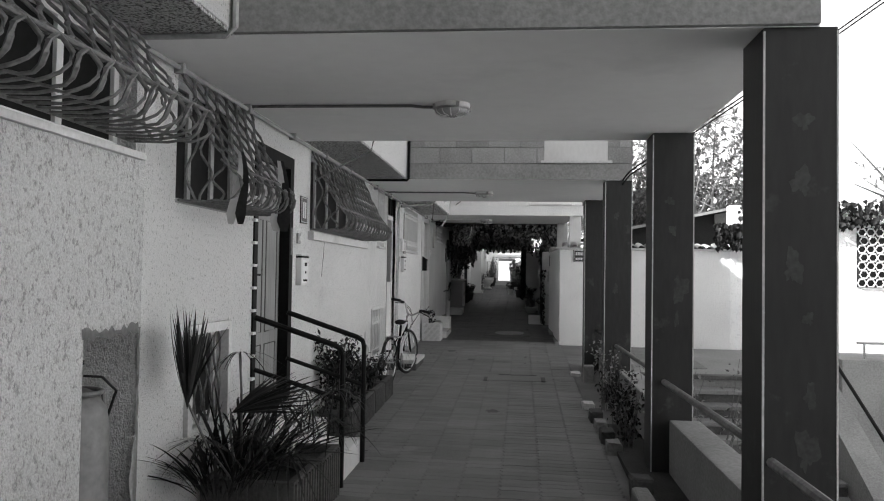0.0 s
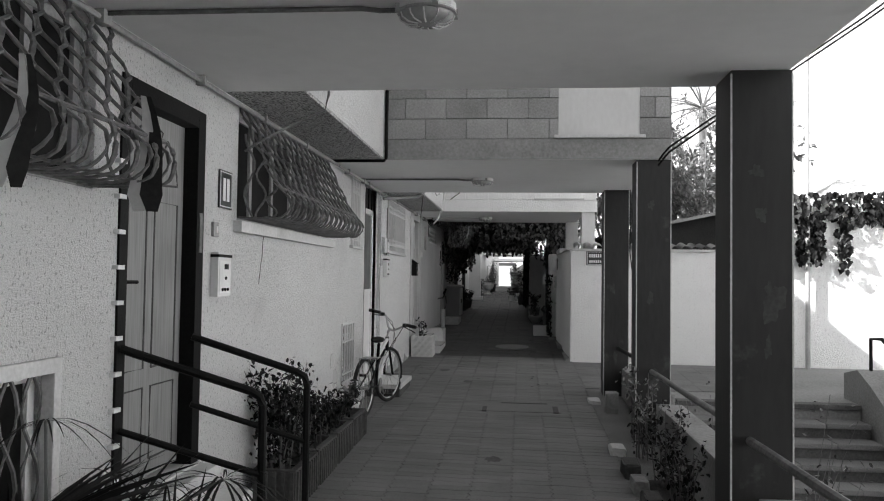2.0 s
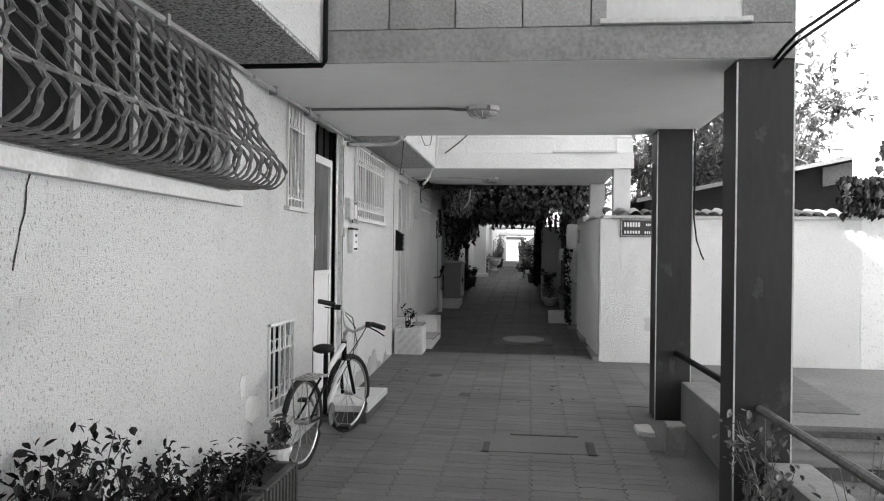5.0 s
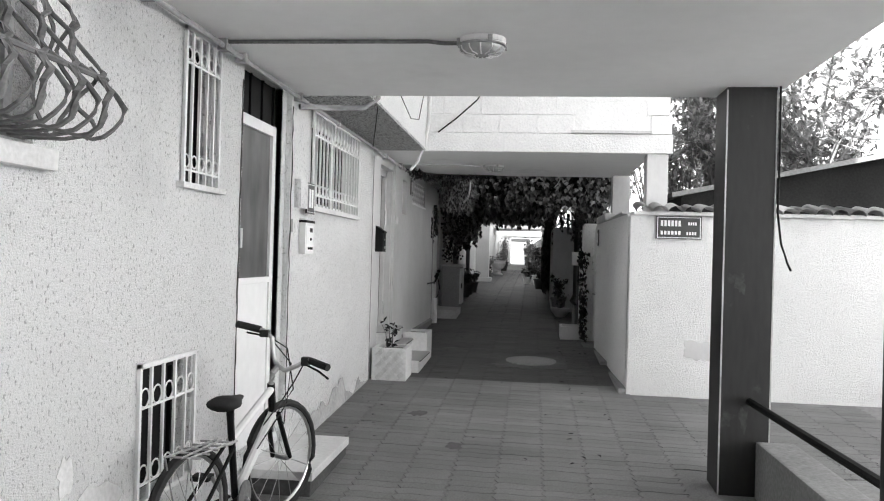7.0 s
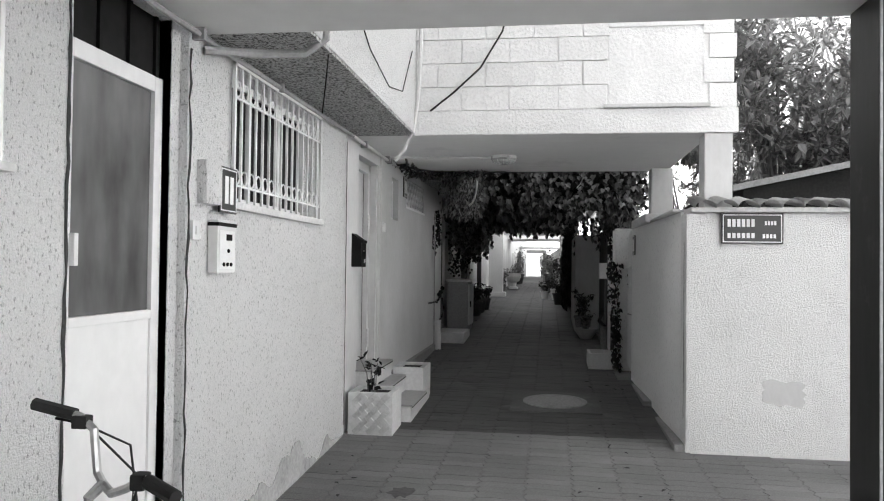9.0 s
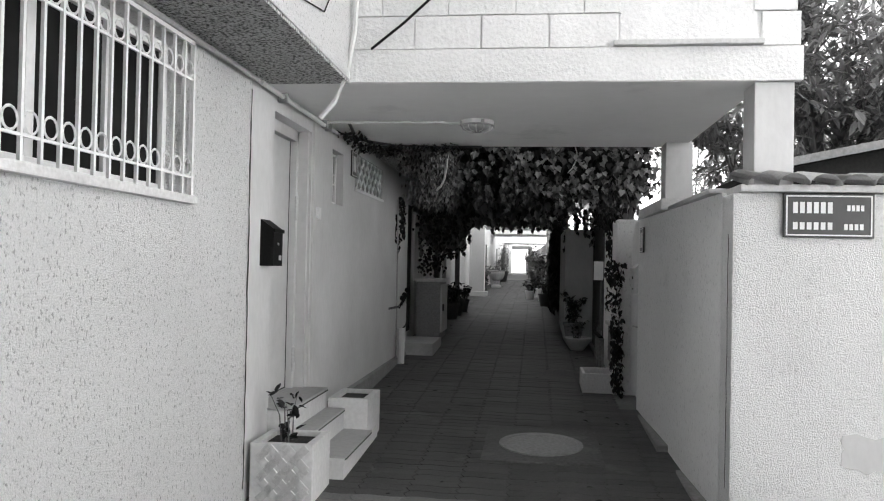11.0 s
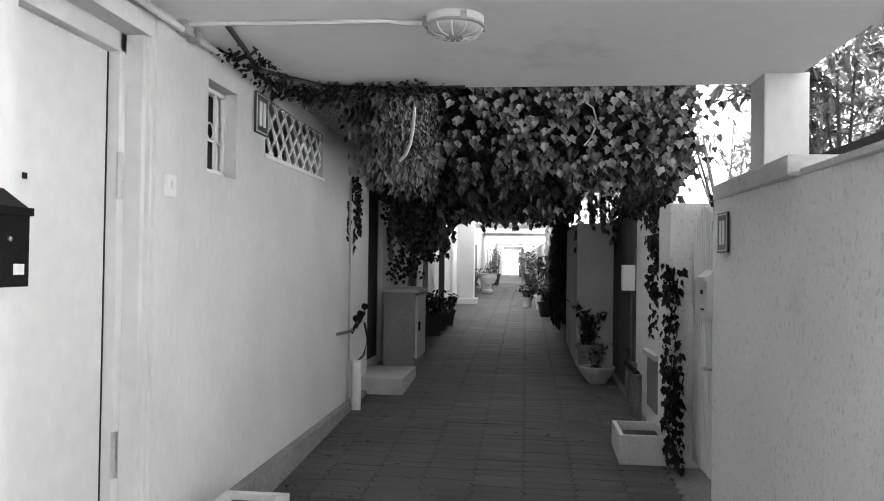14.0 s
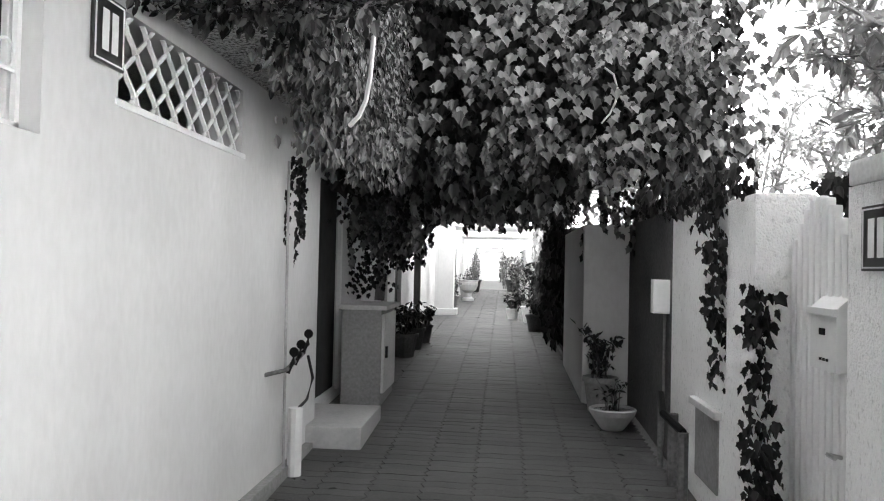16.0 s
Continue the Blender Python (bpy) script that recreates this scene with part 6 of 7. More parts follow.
# stones and plants along the lane's open side
for x, y, sx, sy, sz, m_, lb in ((1.40, 9.72, 0.13, 0.24, 0.06, CONCRETE_PALE, "loose pale brick at the lane's edge"), (1.42, 12.2, 0.14, 0.3, 0.03, CONCRETE_PALE, "flat pale slab at the lane's edge"), (1.56, 11.6, 0.14, 0.16, 0.22, CONCRETE, "rough stone block at the lane's edge"), (1.50, 6.3, 0.15, 0.2, 0.16, CONCRETE_DARK, "rough dark stone at the lane's edge"), (1.46, 7.7, 0.13, 0.22, 0.10, CONCRETE, "rough stone edging the planting strip"), (1.45, 8.1, 0.13, 0.25, 0.11, CONCRETE_DARK, "rough stone edging the planting strip"), (1.43, 8.55, 0.12, 0.24, 0.10, CONCRETE, "rough stone edging the planting strip"), (1.42, 9.0, 0.13, 0.26, 0.11, CONCRETE_DARK, "rough stone edging the planting strip"), (1.48, 5.3, 0.12, 0.5, 0.13, CONCRETE, "ribbed concrete edging block"), (1.46, 5.9, 0.12, 0.4, 0.13, CONCRETE, "ribbed concrete edging block")):
    s = root("edging_stone", lb, "stone", (x, y, fz(y)), "edging stones")
    bm = box(B(), x - sx / 2, x + sx / 2, y - sy / 2, y + sy / 2, fz(y) - 0.03, fz(y) + sz, 0.02)
    for v in bm.verts:
        v.co += rnd(0.008)
    part("stone", bm, m_, s)
box(bm := B(), 1.48, 1.80, 4.5, 12.66, -0.3, fz(8) + 0.02)
struct("ground_strip", bm, SOIL, "soil strip along the low wall")
for x, y, h, s, n, lb, m_ in ((1.62, 7.9, 0.5, 0.22, 130, "straggly shrub beside a dark column", LEAF_DARK), (1.64, 8.7, 0.6, 0.26, 150, "straggly shrub in the planting strip", LEAF_DARK), (1.6, 9.5, 0.75, 0.25, 150, "leafy shrub beside a dark column", LEAF), (2.25, 9.2, 0.75, 0.45, 120, "thin leafy bush beyond the low wall", LEAF), (2.3, 10.2, 0.7, 0.4, 90, "thin leafy bush beyond the low wall", LEAF), (2.5, 8.3, 0.8, 0.45, 90, "thin leafy bush beyond the low wall", LEAF)):
    zb = fz(y) + 0.02 if x < 2 else (LOW if y < 9.9 else 0.0)
    if x > 2:
        zb, h = -1.15, h + 1.15
    bush("shrub", lb, (x, y, zb), h, s, 12, int(n * 1.7), 0.05, OVAL, m_)
# covers in the paving
MH_STONE = mat("trowelled_mortar", 0.06, 0.13, 0.9, 45, 1.4, 0.3, stain=(0.5, 1.9, 0.18))
mh = root("manhole", "oval cast lid in a pale concrete surround", "manhole cover", (0.37, 17.2, fz(17.2)))
bm = box(B(), -0.05, 0.8, 16.75, 17.68, -0.012, 0.014, 0.004)
bmesh.ops.transform(bm, matrix=Matrix.Translation((0, 0, fz(17.2))) @ Matrix.Translation((0, 17.2, 0)) @ Matrix.Rotation(math.atan(0.0432), 4, "X") @ Matrix.Translation((0, -17.2, 0)), verts=bm.verts[:])
part("surround", bm, MH_STONE, mh)
bm = lathe(B(), [(0.31, 0.0), (0.31, 0.022), (0.27, 0.024), (0.265, 0.018), (0.05, 0.02)], (0, 0, 0), 28)
bmesh.ops.transform(bm, matrix=Matrix.Translation((0.37, 17.2, fz(17.2) + 0.002)) @ Matrix.Rotation(math.atan(0.0432), 4, "X"), verts=bm.verts[:])
part("lid", bm, CONCRETE, mh)
mh = root("utility_cover", "rectangular utility cover set in mortar in the paving", "utility cover", (0.5, 11.6, fz(11.6)))
for x0, x1, y0, y1, m_ in ((0.08, 0.98, 11.42, 11.95, PAVER), (0.10, 0.15, 11.4, 11.66, CONCRETE_DARK), (0.90, 0.96, 11.4, 11.75, CONCRETE_DARK), (0.3, 0.85, 11.9, 11.93, CONCRETE_DARK)):
    z = 0.006 if m_ is PAVER else 0.012
    bm = box(B(), x0, x1, y0 - 11.6, y1 - 11.6, -0.01, z, 0.002)
    bmesh.ops.transform(bm, matrix=Matrix.Translation((0, 11.6, fz(11.6))) @ Matrix.Rotation(math.atan(0.031), 4, "X"), verts=bm.verts[:])
    part("lid" if m_ is PAVER else "slot", bm, m_, mh)

# ---- vines ----
def hanging(n, fx, fy, fzr, size, d_bias, n_bias):
    out = []
    for _ in range(n):
        p = Vector((rng.uniform(*fx), rng.uniform(*fy), rng.uniform(*fzr)))
        out.append((p, Vector(d_bias) + rnd(0.55), Vector(n_bias) + rnd(0.6), size * rng.uniform(0.6, 1.25)))
    return out


def cascade(clumps, fx, fy, fzr, size, low, high):
    """Clumps of leaves that hang like roof tiles, each shading those beneath."""
    out = []
    for _ in range(clumps):
        c = Vector((rng.uniform(*fx), rng.uniform(*fy), rng.uniform(*fzr)))
        for k in range(rng.randint(low, high)):
            p = c + Vector((rng.gauss(0, 0.11), rng.uniform(-0.03, 0.03), -0.028 * k + rng.gauss(0, 0.02)))
            out.append((p, Vector((rng.uniform(-0.5, 0.5), -0.5, -0.75)) + rnd(0.2), Vector((rng.uniform(-0.3, 0.3), -0.65, 0.75)) + rnd(0.2), size * rng.uniform(0.7, 1.25)))
    return out


def strings(n, fx, fy, top, fall, size):
    """Single shoots hanging free, leaves paired along them."""
    out = []
    for _ in range(n):
        x, y, l_ = rng.uniform(*fx), rng.uniform(*fy), fall * rng.uniform(0.4, 1)
        z, sway = top + rng.uniform(-0.05, 0.05), rng.uniform(-0.12, 0.12)
        for k in range(int(l_ / (size * 0.42))):
            t = k * size * 0.42
            out.append((Vector((x + sway * t + rng.gauss(0, 0.012), y + rng.gauss(0, 0.012), z - t)), Vector((rng.uniform(-0.7, 0.7), -0.3, -0.8)), Vector((0, -0.7, 0.6)) + rnd(0.4), size * rng.uniform(0.7, 1.2)))
    return out


vine = tagged(new("vine_curtain", leaves("vine_curtain", cascade(175, (-0.85, 1.75), (21.12, 21.45), (2.72, 4.6), 0.08, 5, 11) + strings(46, (-0.9, 1.7), (21.3, 21.8), 2.7, 0.35, 0.06) + strings(14, (0.3, 1.4), (21.0, 21.2), 3.45, 0.45, 0.05), IVY, LEAF)), "lobed vine leaves covering the front of the bridging room", "vine", kind="stuff")
# inner layer is coloured near-black so gaps in the climbers read as shaded
tagged(new("vine_undergrowth", leaves("vine_undergrowth", hanging(2600, (-0.9, 1.75), (21.62, 21.9), (2.6, 4.6), 0.09, (0, -0.25, -1), (0, -1, 0.4)) + hanging(4200, (-0.86, -0.76), (18.6, 21.8), (2.66, 4.6), 0.065, (0.2, 0.1, -1), (1, -0.3, 0.4)), IVY, LEAF_DARK)), "inner leaves of the climbers, coloured dark for the shade between leaves", "vine", kind="stuff")
tagged(new("vine_wall", leaves("vine_wall", hanging(6800, (-0.83, -0.70), (18.6, 21.8), (2.72, 4.6), 0.045, (0.2, 0.1, -1), (1, -0.3, 0.4)) + hanging(700, (-1.1, -0.72), (19.3, 21.7), (2.35, 2.8), 0.06, (0.1, 0, -1), (0.7, -0.6, 0.3)) + hanging(1500, (-1.02, -0.74), (18.7, 21.8), (2.58, 2.8), 0.05, (0, -0.2, -1), (0.3, -0.8, -0.2)) + hanging(420, (-1.3, -0.42), (18.3, 18.56), (2.685, 2.75), 0.045, (0, -0.6, -0.4), (0, -0.4, -1)) + hanging(500, (-1.25, -0.5), (18.5, 18.8), (2.72, 2.84), 0.06, (0, -0.5, -1), (0, -1, 0.4)), OVAL, LEAF)), "small-leaved climber covering the jutting storey", "vine", kind="stuff")
tagged(new("vine_fence", leaves("vine_fence", hanging(1900, (0.62, 0.82), (25.3, 32.4), (0.9, 2.6), 0.12, (-0.1, 0, -1), (-1, -0.5, 0.3)), IVY, LEAF_DARK)), "dark vines over the fence", "vine", kind="stuff")
tagged(new("vine_canopy", leaves("vine_canopy", hanging(260, (1.25, 1.8), (22.2, 28.2), (2.2, 3.0), 0.1, (-0.2, 0, -1), (-1, -0.3, 0.3)) + strings(90, (-1.4, 0.9), (24.9, 28.2), 2.75, 0.45, 0.075) + strings(40, (-1.35, -0.75), (22.2, 24.6), 2.75, 1.0, 0.07) + strings(16, (0.75, 1.3), (22.6, 23.2), 2.5, 0.6, 0.06) + hanging(620, (1.2, 1.6), (21.2, 22.9), (2.1, 2.8), 0.1, (-0.2, 0, -1), (-1, -0.3, 0.3)) + hanging(1200, (-1.62, -1.4), (24.9, 28.2), (2.0, 3.0), 0.13, (0.2, 0, -1), (1, -0.3, 0.3)) + hanging(5600, (-1.5, 0.85), (22.0, 28.4), (2.6, 3.1), 0.15, (0, -0.2, -1), (0, -0.6, 0.7)) + hanging(600, (-1.4, 0.8), (21.9, 28.0), (2.45, 2.74), 0.12, (0, 0, -1), (0, -1, 0.2)), IVY, LEAF)), "dense vine canopy hanging over the lane", "vine", kind="stuff")
trail = []
for x, y, z0, z1, n in ((-1.2, 21.5, 2.6, 2.1, 16), (-1.3, 22.9, 2.6, 1.5, 60), (-1.2, 23.3, 2.6, 1.55, 110), (-1.1, 24.2, 2.6, 1.75, 110), (-1.0, 22.0, 2.7, 2.0, 90), (-0.9, 23.0, 2.7, 2.1, 80), (1.2, 23, 2.7, 2.3, 20), (0.7, 24.5, 2.7, 2.3, 40), (0.8, 28, 2.8, 1.2, 140), (1.1, 29, 2.6, 1.0, 160), (0.6, 23.2, 2.7, 2.4, 30)):
    trail += hanging(n * 2, (x - 0.13, x + 0.13), (y - 0.2, y + 0.2), (z1, z0), 0.045, (0, -0.1, -1), (0, -1, 0.3))
trail += strings(4, (-1.31, -1.27), (20.4, 20.9), 2.45, 0.75, 0.035)
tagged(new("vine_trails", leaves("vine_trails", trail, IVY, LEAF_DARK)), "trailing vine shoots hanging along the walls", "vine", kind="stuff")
right_ivy = []
for y0, y1, z0, z1, n in ((19.6, 20.25, 1.85, 2.3, 90), (19.65, 20.0, 1.5, 1.9, 60), (19.7, 19.9, 1.2, 1.55, 25), (18.98, 19.28, 0.45, 1.15, 170), (19.08, 19.3, 1.15, 1.75, 80), (19.3, 21.2, 2.15, 2.32, 110)):
    right_ivy += hanging(int(n * 1.8), (1.06, 1.16), (y0, y1), (z0, z1), 0.05, (-0.1, 0, -1), (-1, -0.4, 0.3))
right_ivy += hanging(260, (1.38, 1.62), (18.9, 19.5), (1.6, 2.25), 0.06, (-0.1, 0, -1), (-0.6, -0.8, 0.3))
tagged(new("vine_garden_wall", leaves("vine_garden_wall", right_ivy, IVY, LEAF_DARK)), "dark ivy trailing down the garden wall and gate pillar", "vine", kind="stuff")
tagged(new("vine_yard_wall", leaves("vine_yard_wall", hanging(700, (4.6, 8.6), (15.42, 15.62), (2.55, 3.05), 0.1, (0, -0.2, -1), (0, -1, 0.5)) + hanging(200, (4.9, 5.3), (15.42, 15.6), (1.9, 2.7), 0.09, (0, 0, -1), (0, -1, 0.3)) + hanging(90, (5.5, 5.7), (15.42, 15.6), (1.8, 2.6), 0.09, (0, 0, -1), (0, -1, 0.3)) + hanging(300, (4.2, 4.7), (15.3, 15.6), (2.15, 2.6), 0.09, (0, 0, -1), (0, -1, 0.3)), IVY, LEAF_DARK)), "dark ivy over the top of the sunlit wall", "vine", kind="stuff")
vs = root("vine_stem", "thick bare vine stem climbing to the canopy", "vine stem", (-1.25, 23.6, fz(23.6)))
part("stem", tube(B(), [(-1.22, 23.5, 1.44), (-1.2, 23.5, 1.9), (-1.25, 23.55, 2.3), (-1.1, 23.7, 2.75)], [0.05, 0.045, 0.045, 0.03], 8), BARK, vs)
cs = root("vine_stem", "dark creeping vine stems over the edge of the soffit", "vine stem", (-1.25, 18.0, SOF - 0.02))
for pts in ([(-1.14, 17.2, SOF - 0.008), (-1.2, 17.6, SOF - 0.01), (-1.3, 18.1, SOF - 0.012), (-1.32, 18.5, SOF - 0.02)], [(-1.3, 17.9, SOF - 0.01), (-1.18, 18.15, SOF - 0.01), (-1.0, 18.4, SOF - 0.012), (-0.6, 18.47, SOF - 0.012), (-0.2, 18.45, SOF - 0.01)], [(-1.22, 17.7, SOF - 0.008), (-1.33, 17.8, SOF - 0.01)]):
    part("stem", tube(B(), pts, 0.013, 5), CONCRETE_DARK, cs)
leaf_part("foliage", hanging(220, (-1.33, -1.12), (17.5, 18.5), (SOF - 0.06, SOF - 0.01), 0.04, (0, -0.4, -0.5), (0, -0.5, -1)) + hanging(240, (-1.2, -0.25), (18.32, 18.5), (SOF - 0.05, SOF - 0.008), 0.04, (0, -0.6, -0.4), (0, -0.5, -1)), OVAL, LEAF_DARK, cs)
pg = root("pergola", "dark timber pergola carrying the vines", "pergola", (0, 26.5, 2.7))
for k in range(8):
    part("rafter", box(B(), -1.5, 1.7, 24.95 + k * 0.45, 25.03 + k * 0.45, 2.86, 2.98), BARK, pg)
for x in (-1.4, 1.3):
    part("beam", box(B(), x, x + 0.1, 24.8, 28.3, 2.74, 2.86), BARK, pg)
    part("post", box(B(), x, x + 0.1, 28.1, 28.2, fz(28) - 0.05, 2.74), BARK, pg)


# ---- trees ----
def tree(base, height, crown_r, n, size, shape, material, label, limbs=9, low=0.35, thick=1.0):
    t = root("tree", label, "tree", base)
    b0 = Vector(base)
    bm = B()
    fork = b0 + Vector((rng.uniform(-0.1, 0.1), rng.uniform(-0.1, 0.1), height * low))
    tube(bm, [b0, b0.lerp(fork, 0.5) + rnd(0.05), fork], [0.14 * thick, 0.11 * thick, 0.09 * thick], 8)
    items = []
    for i in range(limbs):
        a = 6.28 * i / limbs + rng.uniform(-0.3, 0.3)
        r = crown_r * rng.uniform(0.55, 1)
        tip = b0 + Vector((math.cos(a) * r, math.sin(a) * r, height * rng.uniform(0.5, 1.0)))
        mid = fork.lerp(tip, 0.5) + Vector((0, 0, 0.15 * height))
        tube(bm, [fork, mid, tip], [0.06 * thick, 0.03 * thick, 0.008], 6)
        for j in range(n // limbs // 9):
            u = rng.uniform(0.3, 1.1)
            p = fork.lerp(mid, u * 2) if u < 0.5 else mid.lerp(tip, u * 2 - 1)
            q = (rnd(1) + Vector((0, 0, 0.25))).normalized()
            reach = crown_r * 0.46 * rng.random() ** 0.6
            end = p + q * reach
            tube(bm, [p, p.lerp(end, 0.5) + rnd(0.04), end], [0.012 * thick + 0.003, 0.006, 0.003], 3)
            for k in range(10):
                v = rng.uniform(0.35, 1.0)
                items.append((p.lerp(end, v), q * 0.7 + rnd(0.9) + Vector((0, 0, -0.1)), rnd(0.5) + Vector((0, 0, 1)), size * rng.uniform(0.6, 1.25)))
    part("trunk", bm, BARK, t)
    leaf_part("crown", items, shape, material, t)
    return t


# pale leaf colour lifts the crowns towards sunlit highlights
tree((3.0, 19.0, 0.2), 4.8, 1.25, 5400, 0.135, BROAD, LEAF_PALE, "dense broad tree rising behind the tiled wall", 13, thick=0.6)
tree((4.6, 20.5, 0.2), 5.4, 1.9, 520, 0.12, LANCE, LEAF, "thin-branched sparse tree behind the low shed", 12, thick=0.5)
tree((2.9, 21.2, 0.4), 4.4, 1.2, 2200, 0.15, BROAD, LEAF_PALE, "oleander with narrow leaves above the garden wall", 13, thick=0.35)
tree((3.1, 25.6, 0.4), 4.5, 1.4, 900, 0.15, LANCE, LEAF_PALE, "leafy tree over the garden walls", 10, thick=0.5)
tree((6.5, 25.5, 0.0), 6.4, 2.2, 3800, 0.17, OVAL, LEAF_PALE, "sunlit pale-leaved tree beyond the yard", 12)
tree((5.4, 27.5, 0.0), 5.0, 2.2, 2600, 0.17, OVAL, LEAF_PALE, "sunlit pale-leaved tree beyond the yard", 12)
tree((9.5, 19.5, 0.0), 5.0, 1.8, 260, 0.12, OVAL, LEAF_PALE, "almost bare thin-branched tree beyond the yard wall", 14)
tree((2.6, 36, 0.8), 4.5, 1.6, 1200, 0.16, OVAL, LEAF, "leafy tree beside the far lane", 9)
tree((-2.6, 46, 0.8), 4.5, 1.6, 1000, 0.16, OVAL, LEAF, "leafy tree beside the far lane", 9)
pm = root("palm_tree", "tall date palm beyond the yard", "tree", (7.3, 33, 0))
part("trunk", tube(B(), [(7.3, 33, 0), (7.33, 33, 4), (7.3, 33, 8.2)], [0.2, 0.15, 0.14], 10), BARK, pm)
ribs, items = B(), []
for i in range(26):
    a, el = 6.28 * i / 26 * 3.1, rng.uniform(-0.3, 1.2)
    d0 = Vector((math.cos(a) * math.cos(el), math.sin(a) * math.cos(el), math.sin(el)))
    pts = [Vector((7.3, 33, 8.2)) + d0 * (2.4 * k / 6) + Vector((0, 0, -0.9 * (k / 6) ** 2)) for k in range(7)]
    tube(ribs, pts, [0.03, 0.028, 0.024, 0.02, 0.015, 0.01, 0.006], 5)
    for k in range(1, 6):
        for j in range(5):
            p = pts[k].lerp(pts[k + 1], j / 5)
            for s in (-1, 1):
                items.append((p, d0 * 0.6 + d0.cross(Vector((0, 0, 1))) * s + Vector((0, 0, -0.2)), Vector((0, 0, 1)), 0.5))
part("rib", ribs, BARK, pm)
leaf_part("crown", items, BLADE, LEAF_PALE, pm, 0.1, 0.2)

# ---- cracks and bare patches in the plaster, litter ----
def crack(owner, x, pts, width):
    bm = B()
    rows = []
    for k, (y, z) in enumerate(pts):
        w = width * prn.uniform(0.4, 1.2)
        rows.append((bm.verts.new((x, y - w / 2, z)), bm.verts.new((x, y + w / 2, z))))
    for a, b in zip(rows, rows[1:]):
        bm.faces.new((a[0], a[1], b[1], b[0]))
    ext = bmesh.ops.extrude_face_region(bm, geom=bm.faces[:])
    bmesh.ops.translate(bm, verts=[v for v in ext["geom"] if isinstance(v, bmesh.types.BMVert)], vec=(-0.002, 0, 0))
    ob = part("crack", bm, SOIL)
    ob.parent = bpy.data.objects[owner]


def bare_patch(owner, x, y, z, ry, rz, material):
    bm = B()
    vs_ = [bm.verts.new((x, y + math.cos(a * 0.3927) * ry * prn.uniform(0.6, 1.1), z + math.sin(a * 0.3927) * rz * prn.uniform(0.6, 1.1))) for a in range(16)]
    bm.faces.new(vs_)
    ext = bmesh.ops.extrude_face_region(bm, geom=bm.faces[:])
    bmesh.ops.translate(bm, verts=[v for v in ext["geom"] if isinstance(v, bmesh.types.BMVert)], vec=(-0.003, 0, 0))
    ob = part("bare_patch", bm, material)
    ob.parent = bpy.data.objects[owner]


prn = random.Random(5)
for x, y, r in ((-0.62, 14.35, 0.10), (-0.55, 18.35, 0.22), (0.3, 9.3, 0.09), (0.55, 20.1, 0.25), (-0.2, 13.4, 0.08)):
    bm = B()
    vs_ = [bm.verts.new((x + math.cos(a * 0.349) * r * prn.uniform(0.5, 1.1), y + math.sin(a * 0.349) * r * prn.uniform(0.6, 1.4), 0)) for a in range(18)]
    for v in vs_:
        v.co.z = fz(v.co.y) + 0.0065
    bm.faces.new(vs_)
    ob = part("oil_stain", bm, CONCRETE_DARK)
    ob.parent = lane
crack("wall_house_third", W + 0.0, [(15.685 + prn.uniform(-0.008, 0.008), 0.35 + k * 0.07) for k in range(34)], 0.016)
crack("wall_house_first", W + 0.004, [(8.05 - k * 0.012 + prn.uniform(-0.01, 0.01), 1.88 - k * 0.05) for k in range(8)], 0.008)
crack("wall_house_second", W - 0.041, [(11.98 + prn.uniform(-0.006, 0.006), 0.4 + k * 0.08) for k in range(29)], 0.02)
crack("wall_house_third", W - 0.001, [(12.84 + prn.uniform(-0.012, 0.012), 0.4 + k * 0.08) for k in range(29)], 0.022)
crack("wall_tiled", 1.333, [(15.68 + prn.uniform(-0.01, 0.01), 0.5 + k * 0.08) for k in range(18)], 0.006)
for y, z, ry, rz in ((10.5, 0.55, 0.2, 0.12), (9.9, 0.3, 0.3, 0.15), (10.2, 0.75, 0.06, 0.09)):
    bare_patch("wall_house_first" if y < 10.27 else "wall_house_second", W + (0.004 if y < 10.27 else -0.041), y, z, ry, rz, CONCRETE_PALE)
bare_patch("wall_house_near", W + 0.049, 4.16, 0.55, 0.04, 0.2, CONCRETE)
lit = []
for _ in range(160):
    y = prn.uniform(13, 27)
    x = prn.choice((prn.uniform(-1.25, 1.1), prn.uniform(0.6, 1.1), prn.uniform(-1.3, -0.9)))
    lit.append((Vector((x, y, fz(y) + 0.008)), Vector((prn.uniform(-1, 1), prn.uniform(-1, 1), 0.05)), Vector((0, 0, 1)), prn.uniform(0.03, 0.06)))
tagged(new("leaf_litter", leaves("leaf_litter", lit, OVAL, LEAF_DARK)), "dry leaves scattered on the paving", "leaves", kind="stuff")


